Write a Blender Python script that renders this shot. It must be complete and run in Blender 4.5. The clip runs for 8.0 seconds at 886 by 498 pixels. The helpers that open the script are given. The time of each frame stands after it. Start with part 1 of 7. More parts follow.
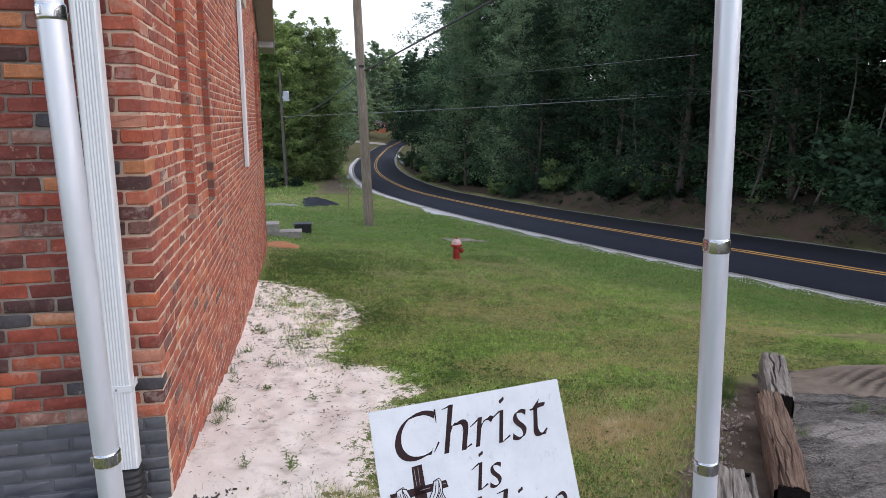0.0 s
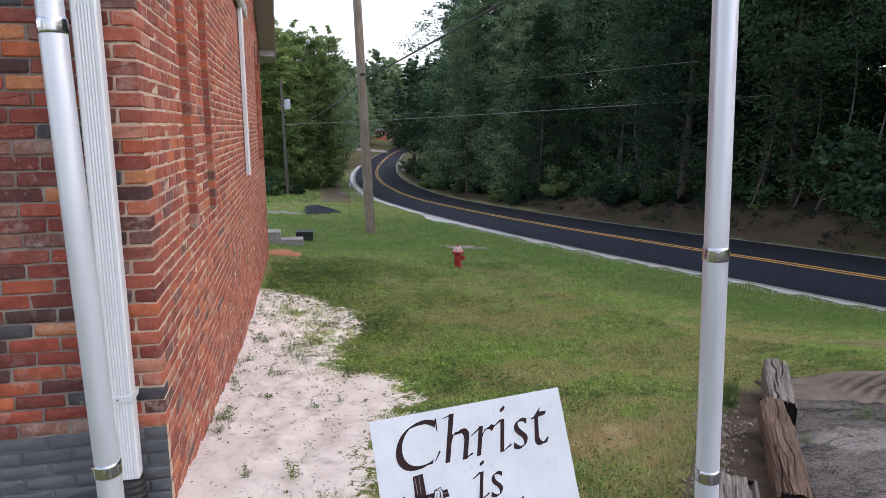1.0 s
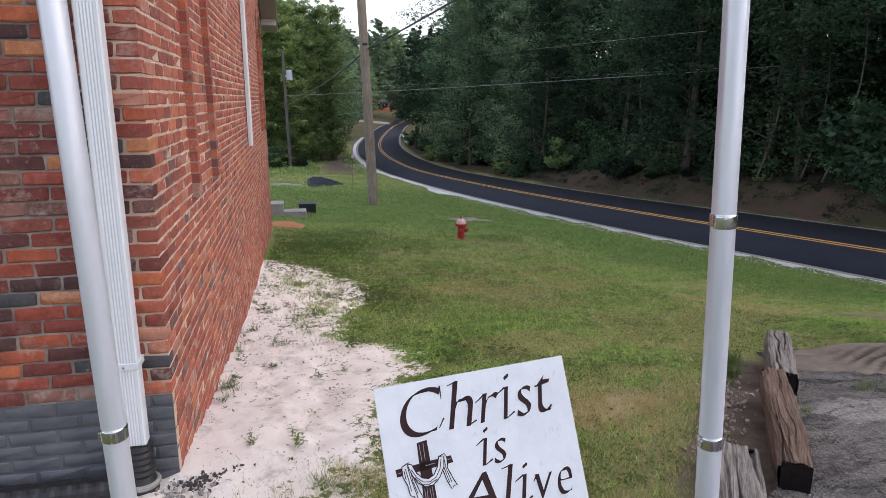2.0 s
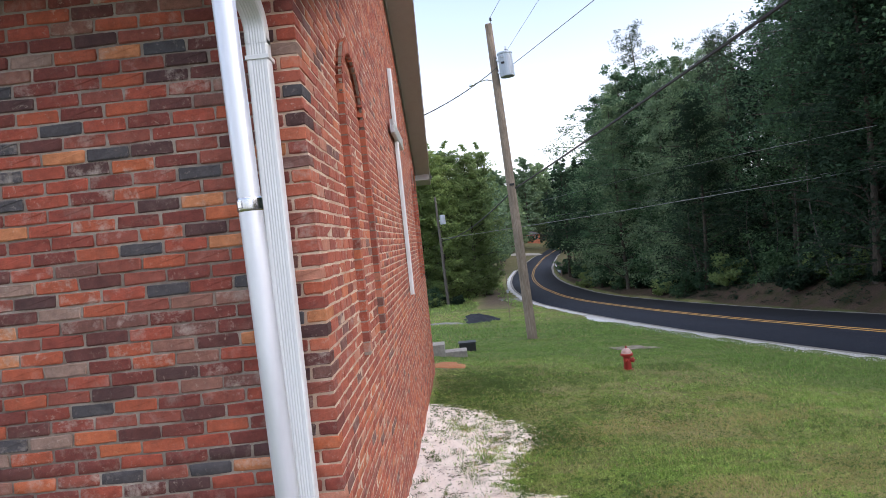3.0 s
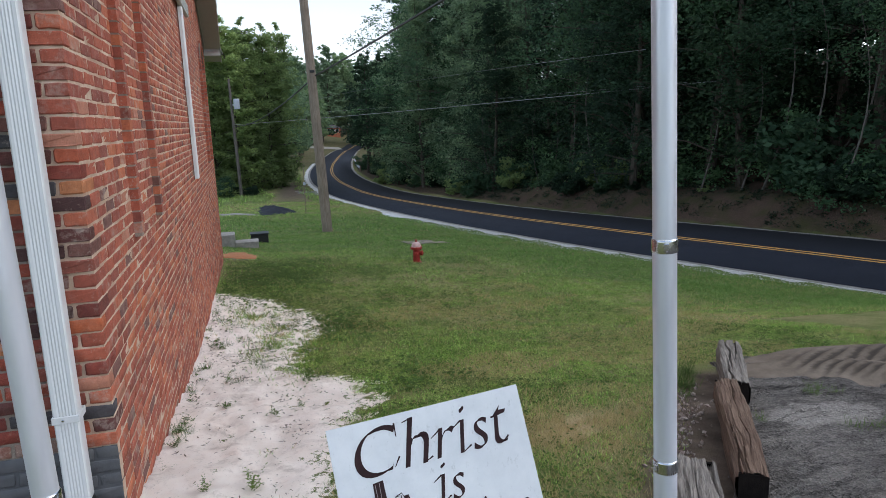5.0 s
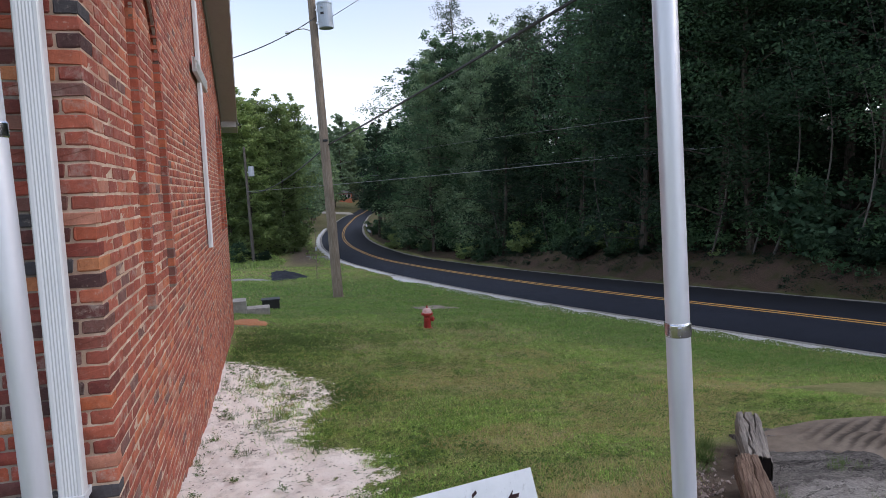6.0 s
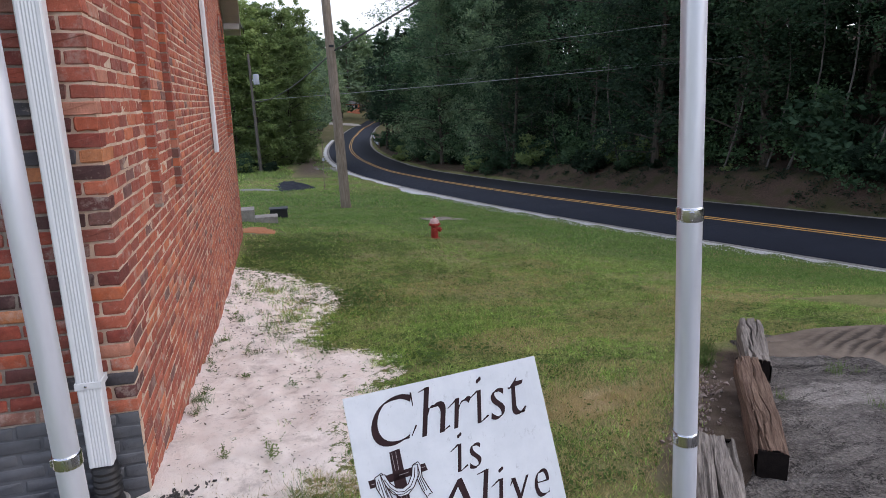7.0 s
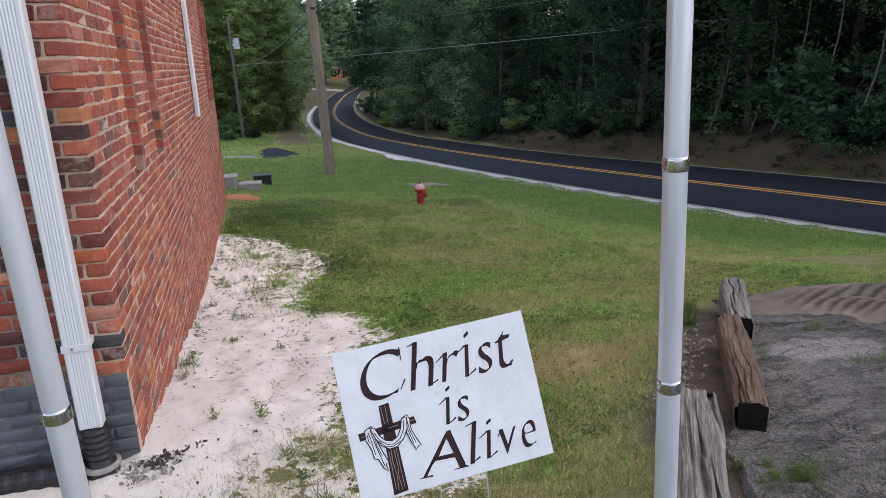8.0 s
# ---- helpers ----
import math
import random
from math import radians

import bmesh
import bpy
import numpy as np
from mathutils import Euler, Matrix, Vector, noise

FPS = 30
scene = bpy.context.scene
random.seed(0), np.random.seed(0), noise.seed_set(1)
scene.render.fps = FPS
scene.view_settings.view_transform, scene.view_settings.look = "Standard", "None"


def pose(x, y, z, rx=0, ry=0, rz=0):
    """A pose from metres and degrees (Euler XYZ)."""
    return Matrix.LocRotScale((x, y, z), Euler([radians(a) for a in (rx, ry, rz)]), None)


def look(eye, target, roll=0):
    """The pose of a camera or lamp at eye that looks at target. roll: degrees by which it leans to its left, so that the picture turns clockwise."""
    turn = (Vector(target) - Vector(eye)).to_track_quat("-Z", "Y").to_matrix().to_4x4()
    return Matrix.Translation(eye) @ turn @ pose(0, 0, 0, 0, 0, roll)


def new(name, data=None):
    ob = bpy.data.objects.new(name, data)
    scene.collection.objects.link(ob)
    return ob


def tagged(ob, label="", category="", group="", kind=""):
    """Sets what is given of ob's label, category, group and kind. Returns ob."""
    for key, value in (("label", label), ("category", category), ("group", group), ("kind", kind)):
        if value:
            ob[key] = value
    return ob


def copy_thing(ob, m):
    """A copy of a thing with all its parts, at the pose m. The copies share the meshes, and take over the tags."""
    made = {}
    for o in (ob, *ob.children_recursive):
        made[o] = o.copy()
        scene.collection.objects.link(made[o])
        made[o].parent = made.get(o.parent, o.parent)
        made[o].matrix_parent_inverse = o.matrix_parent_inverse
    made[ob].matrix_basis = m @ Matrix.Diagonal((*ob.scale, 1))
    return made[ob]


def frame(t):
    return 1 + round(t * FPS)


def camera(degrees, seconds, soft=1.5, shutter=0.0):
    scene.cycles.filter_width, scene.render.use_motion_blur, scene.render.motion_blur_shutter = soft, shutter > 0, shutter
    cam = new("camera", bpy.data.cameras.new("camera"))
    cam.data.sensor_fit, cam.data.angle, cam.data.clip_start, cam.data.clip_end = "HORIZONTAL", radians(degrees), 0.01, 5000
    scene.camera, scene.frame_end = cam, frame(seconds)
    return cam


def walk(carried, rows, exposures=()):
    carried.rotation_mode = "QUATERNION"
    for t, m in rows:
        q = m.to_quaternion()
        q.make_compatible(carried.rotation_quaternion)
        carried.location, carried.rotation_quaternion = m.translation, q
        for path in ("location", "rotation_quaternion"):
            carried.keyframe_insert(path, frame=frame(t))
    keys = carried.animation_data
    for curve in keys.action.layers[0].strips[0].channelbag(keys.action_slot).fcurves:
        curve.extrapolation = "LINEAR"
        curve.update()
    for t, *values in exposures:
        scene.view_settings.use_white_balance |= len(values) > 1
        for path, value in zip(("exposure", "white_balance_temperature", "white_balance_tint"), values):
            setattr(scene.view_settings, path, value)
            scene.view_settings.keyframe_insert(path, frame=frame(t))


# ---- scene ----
cam = camera(68.2, 8.0, 0.85)
PATH = [
    (0, (0.643, -3.143, 1.821), (1.079, -1.23, 1.433), 0.3),
    (0.5, (0.645, -3.144, 1.824), (1.084, -1.233, 1.427), 0.4),
    (1, (0.647, -3.147, 1.828), (1.079, -1.229, 1.461), -0.0),
    (1.2, (0.647, -3.148, 1.826), (1.104, -1.228, 1.5), -0.1),
    (2.3, (0.641, -3.136, 1.809), (1.018, -1.231, 1.332), -0.3),
    (2.5, (0.635, -3.137, 1.815), (0.968, -1.218, 1.36), -0.8),
    (2.8, (0.624, -3.136, 1.862), (0.8, -1.156, 1.645), -2.5),
    (3, (0.624, -3.119, 1.906), (0.603, -1.119, 1.878), -6.0),
    (3.2, (0.64, -3.12, 1.935), (0.473, -1.135, 2.112), -10.6),
    (3.5, (0.672, -3.182, 1.961), (0.342, -1.231, 2.252), -11.2),
    (4, (0.686, -3.215, 1.958), (0.504, -1.233, 2.151), -10.5),
    (4.2, (0.696, -3.215, 1.921), (0.693, -1.215, 1.954), -9.8),
    (4.5, (0.67, -3.177, 1.853), (0.983, -1.227, 1.542), -6.9),
    (4.7, (0.669, -3.149, 1.821), (1.108, -1.253, 1.358), -4.2),
    (5, (0.681, -3.116, 1.839), (1.232, -1.232, 1.453), -1.8),
    (5.2, (0.687, -3.117, 1.877), (1.221, -1.202, 1.659), -2.4),
    (6.3, (0.676, -3.119, 1.89), (1.211, -1.202, 1.698), -2.1),
    (6.5, (0.68, -3.111, 1.872), (1.217, -1.2, 1.626), -2.3),
    (7, (0.684, -3.097, 1.809), (1.176, -1.212, 1.358), -1.6),
    (7.5, (0.687, -3.098, 1.768), (1.193, -1.253, 1.184), -1.8),
    (8, (0.678, -3.105, 1.776), (1.202, -1.255, 1.226), -1.8),
]
EXPOSURE = [  # seconds, stops, kelvin, tint
    (0.0, 1.43, 6150, 15), (2.5, 1.39, 6200, 17), (3.0, 1.57, 6150, 15), (3.5, 1.45, 5850, 12), (4.0, 1.13, 5900, 13), (4.5, 1.13, 5900, 8),
    (5.2, 1.17, 5950, 9), (6.4, 1.15, 6050, 17), (7.0, 1.23, 6100, 17), (7.6, 1.31, 6100, 17), (8.0, 1.32, 6100, 16),
]
walk(cam, [(t, look(eye, target, roll)) for t, eye, target, roll in PATH], EXPOSURE)

# ---- light ----
SUN_TURN, SUN_HIGH = 112.0, 24.0  # degrees clockwise from +y, degrees above the horizon
world = bpy.data.worlds.new("world")
scene.world = world
world.use_nodes = True
wn = world.node_tree
sky = wn.nodes.new("ShaderNodeTexSky")
sky.sky_type = "NISHITA"
sky.sun_disc = False
sky.sun_elevation, sky.sun_rotation = radians(SUN_HIGH), radians(SUN_TURN)
sky.air_density, sky.dust_density, sky.ozone_density = 1.0, 1.0, 1.5
# milky haze over the low sky, broken thin cloud above it
way = wn.nodes.new("ShaderNodeTexCoord")
split = wn.nodes.new("ShaderNodeSeparateXYZ")
wn.links.new(way.outputs["Generated"], split.inputs[0])


def sky_range(source, a, b, lo=0.0, hi=1.0):
    n = wn.nodes.new("ShaderNodeMapRange")
    n.inputs[1].default_value, n.inputs[2].default_value, n.inputs[3].default_value, n.inputs[4].default_value = a, b, lo, hi
    wn.links.new(source, n.inputs[0])
    return n.outputs[0]


def sky_mix(fac, a, b):
    n = wn.nodes.new("ShaderNodeMix")
    n.data_type = "RGBA"
    for socket, value in ((n.inputs[0], fac), (n.inputs[6], a), (n.inputs[7], b)):
        wn.links.new(value, socket)
    return n.outputs[2]


def sky_math(op, a, b):
    n = wn.nodes.new("ShaderNodeMath")
    n.operation = op
    wn.links.new(a, n.inputs[0])
    if isinstance(b, float):
        n.inputs[1].default_value = b
    else:
        wn.links.new(b, n.inputs[1])
    return n.outputs[0]


def pale(level, tint):
    n = wn.nodes.new("ShaderNodeVectorMath")
    n.operation = "SCALE"
    n.inputs[0].default_value = tint
    wn.links.new(level, n.inputs["Scale"])
    return n.outputs[0]


cloud = wn.nodes.new("ShaderNodeTexNoise")
cloud.inputs["Scale"].default_value, cloud.inputs["Detail"].default_value, cloud.inputs["Roughness"].default_value = 2.2, 6, 0.6
wn.links.new(way.outputs["Generated"], cloud.inputs["Vector"])
grey = wn.nodes.new("ShaderNodeRGBToBW")
wn.links.new(sky.outputs[0], grey.inputs[0])
haze = sky_math("MULTIPLY", sky_range(split.outputs[2], 0.16, 0.46, 0.90, 0.18), sky_range(cloud.outputs[0], 0.25, 0.6, 0.75, 1.0))
milky = sky_mix(haze, sky.outputs[0], pale(sky_math("MULTIPLY", grey.outputs[0], 0.97), (1.0, 1.0, 0.995)))
cover = sky_math("MULTIPLY", sky_range(cloud.outputs[0], 0.30, 0.56), sky_range(split.outputs[2], 0.48, 0.80))
both = sky_mix(cover, milky, pale(sky_math("MULTIPLY", grey.outputs[0], 3.4), (1.0, 0.97, 0.94)))
wn.links.new(both, wn.nodes["Background"].inputs[0])
wn.nodes["Background"].inputs[1].default_value = 0.15
sun = new("sun", bpy.data.lights.new("sun", "SUN"))
sun.data.energy, sun.data.angle, sun.data.color = 0.6, radians(16.0), (1.0, 0.88, 0.74)
a, h = radians(SUN_TURN), radians(SUN_HIGH)
sun.matrix_world = look((80 * math.sin(a) * math.cos(h), 80 * math.cos(a) * math.cos(h), 80 * math.sin(h)), (0, 0, 0))

# ---- materials ----
class Mat:
    """A small helper round one node material."""

    def __init__(self, name, rough=0.8, metal=0.0, color=(0.5, 0.5, 0.5), spec=0.5):
        self.m = bpy.data.materials.new(name)
        self.m.use_nodes = True
        self.nt = self.m.node_tree
        self.b = self.nt.nodes["Principled BSDF"]
        self.b.inputs["Roughness"].default_value = rough
        self.b.inputs["Metallic"].default_value = metal
        self.b.inputs["Base Color"].default_value = (*color, 1)
        self.b.inputs["Specular IOR Level"].default_value = spec

    def node(self, kind, **inputs):
        n = self.nt.nodes.new(kind)
        for k, v in inputs.items():
            self.put(n.inputs[k.replace("_", " ")], v)
        return n

    def put(self, socket, v):
        if isinstance(v, bpy.types.NodeSocket):
            self.nt.links.new(v, socket)
        elif isinstance(v, tuple) and len(v) == 3 and socket.type == "RGBA":
            socket.default_value = (*v, 1)
        else:
            socket.default_value = v

    def pos(self, stretch=(1, 1, 1), local=False):
        if local:
            src = self.node("ShaderNodeTexCoord").outputs["Object"]
        else:
            src = self.node("ShaderNodeNewGeometry").outputs["Position"]
        n = self.node("ShaderNodeMapping", Vector=src, Scale=stretch)
        return n.outputs[0]

    def noise(self, scale, detail=4, rough=0.6, vec=None, distort=0.0):
        return self.node("ShaderNodeTexNoise", Vector=vec or self.pos(), Scale=scale, Detail=detail, Roughness=rough, Distortion=distort).outputs[0]

    def ramp(self, fac, *stops, hard=False):
        n = self.node("ShaderNodeValToRGB", Fac=fac)
        r = n.color_ramp
        r.interpolation = "CONSTANT" if hard else "LINEAR"
        while len(r.elements) < len(stops):
            r.elements.new(0.5)
        for e, (p, c) in zip(r.elements, stops):
            e.position = p
            e.color = (*c, 1) if isinstance(c, tuple) else (c, c, c, 1)
        return n.outputs[0]

    def mix(self, fac, a, b, blend="MIX"):
        n = self.nt.nodes.new("ShaderNodeMix")
        n.data_type, n.blend_type = "RGBA", blend
        self.put(n.inputs[0], fac)
        self.put(n.inputs[6], a)
        self.put(n.inputs[7], b)
        return n.outputs[2]

    def math(self, op, a, b=0.0):
        n = self.nt.nodes.new("ShaderNodeMath")
        n.operation = op
        self.put(n.inputs[0], a)
        self.put(n.inputs[1], b)
        return n.outputs[0]

    def color(self, c):
        self.put(self.b.inputs["Base Color"], c)
        return self

    def rough(self, r):
        self.put(self.b.inputs["Roughness"], r)
        return self

    def bump(self, height, strength=0.5, dist=0.01):
        n = self.node("ShaderNodeBump", Height=height, Strength=strength, Distance=dist)
        self.put(self.b.inputs["Normal"], n.outputs[0])
        return self


def brick_mat(name, per_island, warm=False):
    k = Mat(name, 0.85, spec=0.3)
    if per_island:
        rnd = k.node("ShaderNodeNewGeometry").outputs["Random Per Island"]
    else:
        rnd = k.node("ShaderNodeObjectInfo").outputs["Random"]
    base = k.ramp(rnd, (0.0, (0.205, 0.048, 0.034)), (0.15, (0.145, 0.038, 0.030)), (0.27, (0.275, 0.062, 0.038)), (0.40, (0.100, 0.036, 0.032)),
                  (0.49, (0.315, 0.078, 0.040)), (0.56, (0.215, 0.062, 0.044)), (0.66, (0.058, 0.054, 0.060)), (0.715, (0.210, 0.098, 0.074)),
                  (0.77, (0.385, 0.105, 0.046)), (0.83, (0.070, 0.034, 0.033)), (0.90, (0.245, 0.160, 0.130)), (0.93, (0.42, 0.165, 0.075)), (0.965, (0.15, 0.066, 0.054)), hard=True)
    # lighter copy of the same brick: the gable's stronger light put into its colour
    if warm:
        base = k.ramp(rnd, (0.0, (0.345, 0.096, 0.058)), (0.22, (0.300, 0.082, 0.052)), (0.45, (0.385, 0.114, 0.064)), (0.62, (0.265, 0.074, 0.050)), (0.74, (0.440, 0.140, 0.070)),
                      (0.84, (0.225, 0.070, 0.050)), (0.91, (0.390, 0.170, 0.115)), (0.965, (0.165, 0.080, 0.068)), hard=True)
    blotch = k.ramp(k.noise(13, 7, 0.75), (0.32, 0.70 if warm else 0.62), (0.7, 1.25))
    c = k.mix(1.0, base, blotch, "MULTIPLY")
    drag = k.noise(26, 5, 0.75, k.pos((1, 1, 2.4)))
    c = k.mix(k.ramp(drag, (0.58, 0.0), (0.72, 0.45)), c, (0.055, 0.030, 0.030))
    grit = k.noise(160, 3, 0.7)
    c = k.mix(k.ramp(grit, (0.55, 0.0), (0.8, 0.4)), c, (0.06, 0.03, 0.027))
    share = k.ramp(k.math("FRACT", k.math("MULTIPLY", rnd, 17.0)), (0.0, 0.02), (0.55, 0.08), (0.78, 0.4), (0.93, 0.9))
    worn = k.math("MULTIPLY", k.ramp(k.noise(11, 6, 0.7, distort=0.15), (0.50, 0.0), (0.70, 0.85)), share)
    c = k.mix(worn, c, (0.40, 0.34, 0.30))
    edge_lime = k.math("MULTIPLY", k.ramp(k.noise(34, 5, 0.75), (0.56, 0.0), (0.66, 0.8)), k.ramp(k.noise(2.6, 5, 0.7), (0.46, 0.0), (0.60, 0.8 if warm else 0.5)))
    c = k.mix(edge_lime, c, (0.47, 0.40, 0.34))
    flecks = k.ramp(k.noise(48, 4, 0.8), (0.72, 0.0), (0.77, 0.7))
    c = k.mix(k.math("MULTIPLY", flecks, k.ramp(k.noise(1.7, 4), (0.42, 0.1), (0.62, 1.0))), c, (0.60, 0.56, 0.53))
    k.color(c).rough(k.ramp(grit, (0.3, 0.75), (0.8, 0.95)))
    k.bump(k.mix(0.5, grit, k.noise(38, 5, 0.7)), 0.7, 0.008)
    return k.m


def grey_paint_mat():
    k = Mat("grey_masonry_paint", 0.6)
    n = k.noise(18, 6, 0.7)
    c = k.mix(k.ramp(k.noise(5), (0.3, 0.0), (0.75, 1.0)), (0.052, 0.056, 0.066), (0.105, 0.108, 0.12))
    c = k.mix(k.ramp(n, (0.69, 0.0), (0.75, 0.6)), c, (0.26, 0.24, 0.23))
    k.color(c).bump(k.noise(60, 5), 0.4, 0.005)
    return k.m


def mortar_mat(name, dark, light, stain):
    k = Mat(name, 0.95, spec=0.2)
    c = k.mix(k.ramp(k.noise(7, 6, 0.7), (0.3, 0.0), (0.75, 1.0)), dark, light)
    c = k.mix(k.ramp(k.noise(2.3, 5, 0.7), (0.42, 0.0), (0.64, 0.75)), c, stain)
    c = k.mix(k.ramp(k.noise(30, 5, 0.8), (0.62, 0.0), (0.7, 0.6)), c, (0.46, 0.42, 0.38))
    k.color(c).bump(k.noise(220, 4), 0.6, 0.004)
    return k.m


def paint_mat(name, color, rough=0.4, dirt=(0.25, 0.24, 0.22), amount=0.35):
    k = Mat(name, rough)
    streak = k.noise(3.0, 6, 0.65, k.pos((3, 3, 0.35)))
    c = k.mix(k.ramp(streak, (0.45, 0.0), (0.8, amount)), color, dirt)
    k.color(c).rough(k.ramp(k.noise(25), (0.3, rough * 0.8), (0.8, min(1, rough * 1.4))))
    k.bump(k.noise(40, 3), 0.06, 0.003)
    return k.m


def metal_mat(name, color, rough, scale=40):
    k = Mat(name, rough, 1.0, color)
    v = k.noise(scale, 4, 0.6, k.pos((1, 1, 0.15)))
    k.color(k.mix(k.ramp(v, (0.3, 0.0), (0.7, 1.0)), tuple(0.8 * q for q in color), color))
    k.rough(k.ramp(v, (0.3, rough * 0.75), (0.7, rough * 1.3)))
    return k.m


def ground_mat():
    k = Mat("lawn_soil", 0.95, spec=0.1)
    sand = k.node("ShaderNodeAttribute")
    sand.attribute_name = "sand"
    litter = k.node("ShaderNodeAttribute")
    litter.attribute_name = "litter"
    dirt = k.node("ShaderNodeAttribute")
    dirt.attribute_name = "dirt"
    fine, mid, big = k.noise(90, 6, 0.8), k.noise(2.2, 6, 0.7), k.noise(0.35, 4, 0.55)
    green = k.mix(k.ramp(mid, (0.3, 0.0), (0.7, 1.0)), (0.115, 0.150, 0.042), (0.195, 0.235, 0.076))
    dry = k.mix(k.ramp(fine, (0.3, 0.0), (0.7, 1.0)), (0.22, 0.18, 0.09), (0.40, 0.33, 0.185))
    c = k.mix(k.ramp(k.mix(0.5, big, k.noise(1.1, 6, 0.7)), (0.44, 0.0), (0.60, 0.8)), green, dry)
    straw = k.node("ShaderNodeAttribute")
    straw.attribute_name = "straw"
    c = k.mix(straw.outputs["Fac"], c, k.mix(fine, (0.34, 0.25, 0.14), (0.56, 0.44, 0.27)))
    lushness = k.node("ShaderNodeAttribute")
    lushness.attribute_name = "lush"
    c = k.mix(k.math("MULTIPLY", lushness.outputs["Fac"], 0.85), c, k.mix(mid, (0.075, 0.12, 0.032), (0.125, 0.18, 0.052)))
    c = k.mix(k.ramp(k.noise(7, 6, 0.75), (0.55, 0.0), (0.66, 0.5)), c, (0.085, 0.125, 0.030))
    c = k.mix(k.ramp(fine, (0.36, 0.6), (0.52, 0.0)), c, (0.050, 0.056, 0.018))
    s = k.mix(k.ramp(k.noise(6, 7, 0.75), (0.3, 0.0), (0.7, 1.0)), (0.88, 0.775, 0.69), (0.97, 0.895, 0.825))
    s = k.mix(k.ramp(k.noise(3.2, 7, 0.8, distort=0.5), (0.52, 0.0), (0.66, 0.65)), s, (0.44, 0.365, 0.305))
    s = k.mix(k.ramp(k.noise(70, 5, 0.85), (0.60, 0.0), (0.70, 0.75)), s, (0.17, 0.135, 0.105))
    leaf = k.mix(k.ramp(k.noise(30, 5, 0.8), (0.35, 0.0), (0.7, 1.0)), (0.028, 0.020, 0.016), (0.122, 0.085, 0.062))
    leaf = k.mix(k.ramp(k.noise(1.3, 4), (0.45, 0.0), (0.65, 0.7)), leaf, (0.035, 0.042, 0.014))
    red = k.mix(k.ramp(k.noise(6, 5), (0.3, 0.0), (0.75, 1.0)), (0.075, 0.058, 0.047), (0.185, 0.142, 0.112))
    c = k.mix(litter.outputs["Fac"], c, leaf)
    c = k.mix(dirt.outputs["Fac"], c, red)
    edge = k.math("ADD", sand.outputs["Fac"], k.math("MULTIPLY", k.math("MULTIPLY", k.math("SUBTRACT", k.noise(6.5, 8, 0.8), 0.5), 4.2), k.math("MINIMUM", k.math("MULTIPLY", sand.outputs["Fac"], 4.0), 1.0)))
    c = k.mix(k.ramp(edge, (0.46, 0.0), (0.54, 1.0)), c, s)
    k.color(c).bump(k.mix(0.6, fine, k.noise(11, 8, 0.8)), 0.9, 0.035)
    return k.m


def old_asphalt_mat():
    """Worn parking asphalt: exposed grit, a bleached patch, dark damp streaks."""
    k = Mat("old_asphalt", 0.9, spec=0.15)
    v = k.node("ShaderNodeTexVoronoi", Vector=k.pos(), Scale=75.0)
    grit = k.ramp(v.outputs["Color"], (0.0, 0.65), (0.6, 1.0), (1.0, 1.4))
    c = k.mix(k.ramp(k.noise(1.6, 7, 0.75), (0.34, 0.0), (0.66, 1.0)), (0.115, 0.104, 0.096), (0.200, 0.183, 0.169))
    mid = k.node("ShaderNodeVectorMath", Vector=k.node("ShaderNodeMapping", Vector=k.pos(), Location=(-4.05 * 1.5, 0.08 * 3.2, 0), Scale=(1.5, 3.2, 0)).outputs[0])
    mid.operation = "LENGTH"
    worn = k.math("ADD", mid.outputs["Value"], k.math("MULTIPLY", k.noise(5, 7, 0.8), 1.4))
    c = k.mix(k.ramp(k.noise(2.3, 6, 0.7, k.pos((0.7, 1.6, 1)), 0.4), (0.52, 0.0), (0.66, 0.7)), c, (0.25, 0.226, 0.204))
    streak = k.noise(3.2, 8, 0.78, k.pos((0.55, 1.9, 1)), 0.5)
    c = k.mix(k.ramp(streak, (0.50, 0.0), (0.60, 0.75)), c, (0.058, 0.052, 0.048))
    c = k.mix(k.ramp(k.math("MULTIPLY", worn, 0.5), (0.60, 0.85), (0.70, 0.0)), c, (0.33, 0.305, 0.28))
    crack = k.noise(2.0, 6, 0.75, k.pos((0.8, 1.5, 1)), 1.0)
    c = k.mix(k.ramp(crack, (0.478, 0.0), (0.492, 0.9), (0.506, 0.0)), c, (0.012, 0.011, 0.010))
    c = k.mix(k.ramp(k.noise(24, 6, 0.8), (0.66, 0.0), (0.74, 0.35)), c, (0.19, 0.165, 0.145))
    c = k.mix(1.0, c, grit, "MULTIPLY")
    k.color(c).bump(k.mix(0.45, v.outputs["Distance"], k.noise(22, 8, 0.8)), 1.0, 0.03)
    return k.m


def asphalt_mat(name, dark, light):
    k = Mat(name, 0.8, spec=0.22)
    v = k.node("ShaderNodeTexVoronoi", Vector=k.pos(), Scale=130.0)
    grain = k.ramp(v.outputs["Distance"], (0.1, 1.0), (0.6, 0.0))
    c = k.mix(k.ramp(k.noise(0.8, 5, 0.65), (0.3, 0.0), (0.7, 1.0)), dark, light)
    c = k.mix(k.math("MULTIPLY", grain, 0.35), c, tuple(min(1, 2.2 * q) for q in light))
    k.color(c).bump(k.mix(0.4, grain, k.noise(60, 4)), 0.5, 0.006)
    return k.m


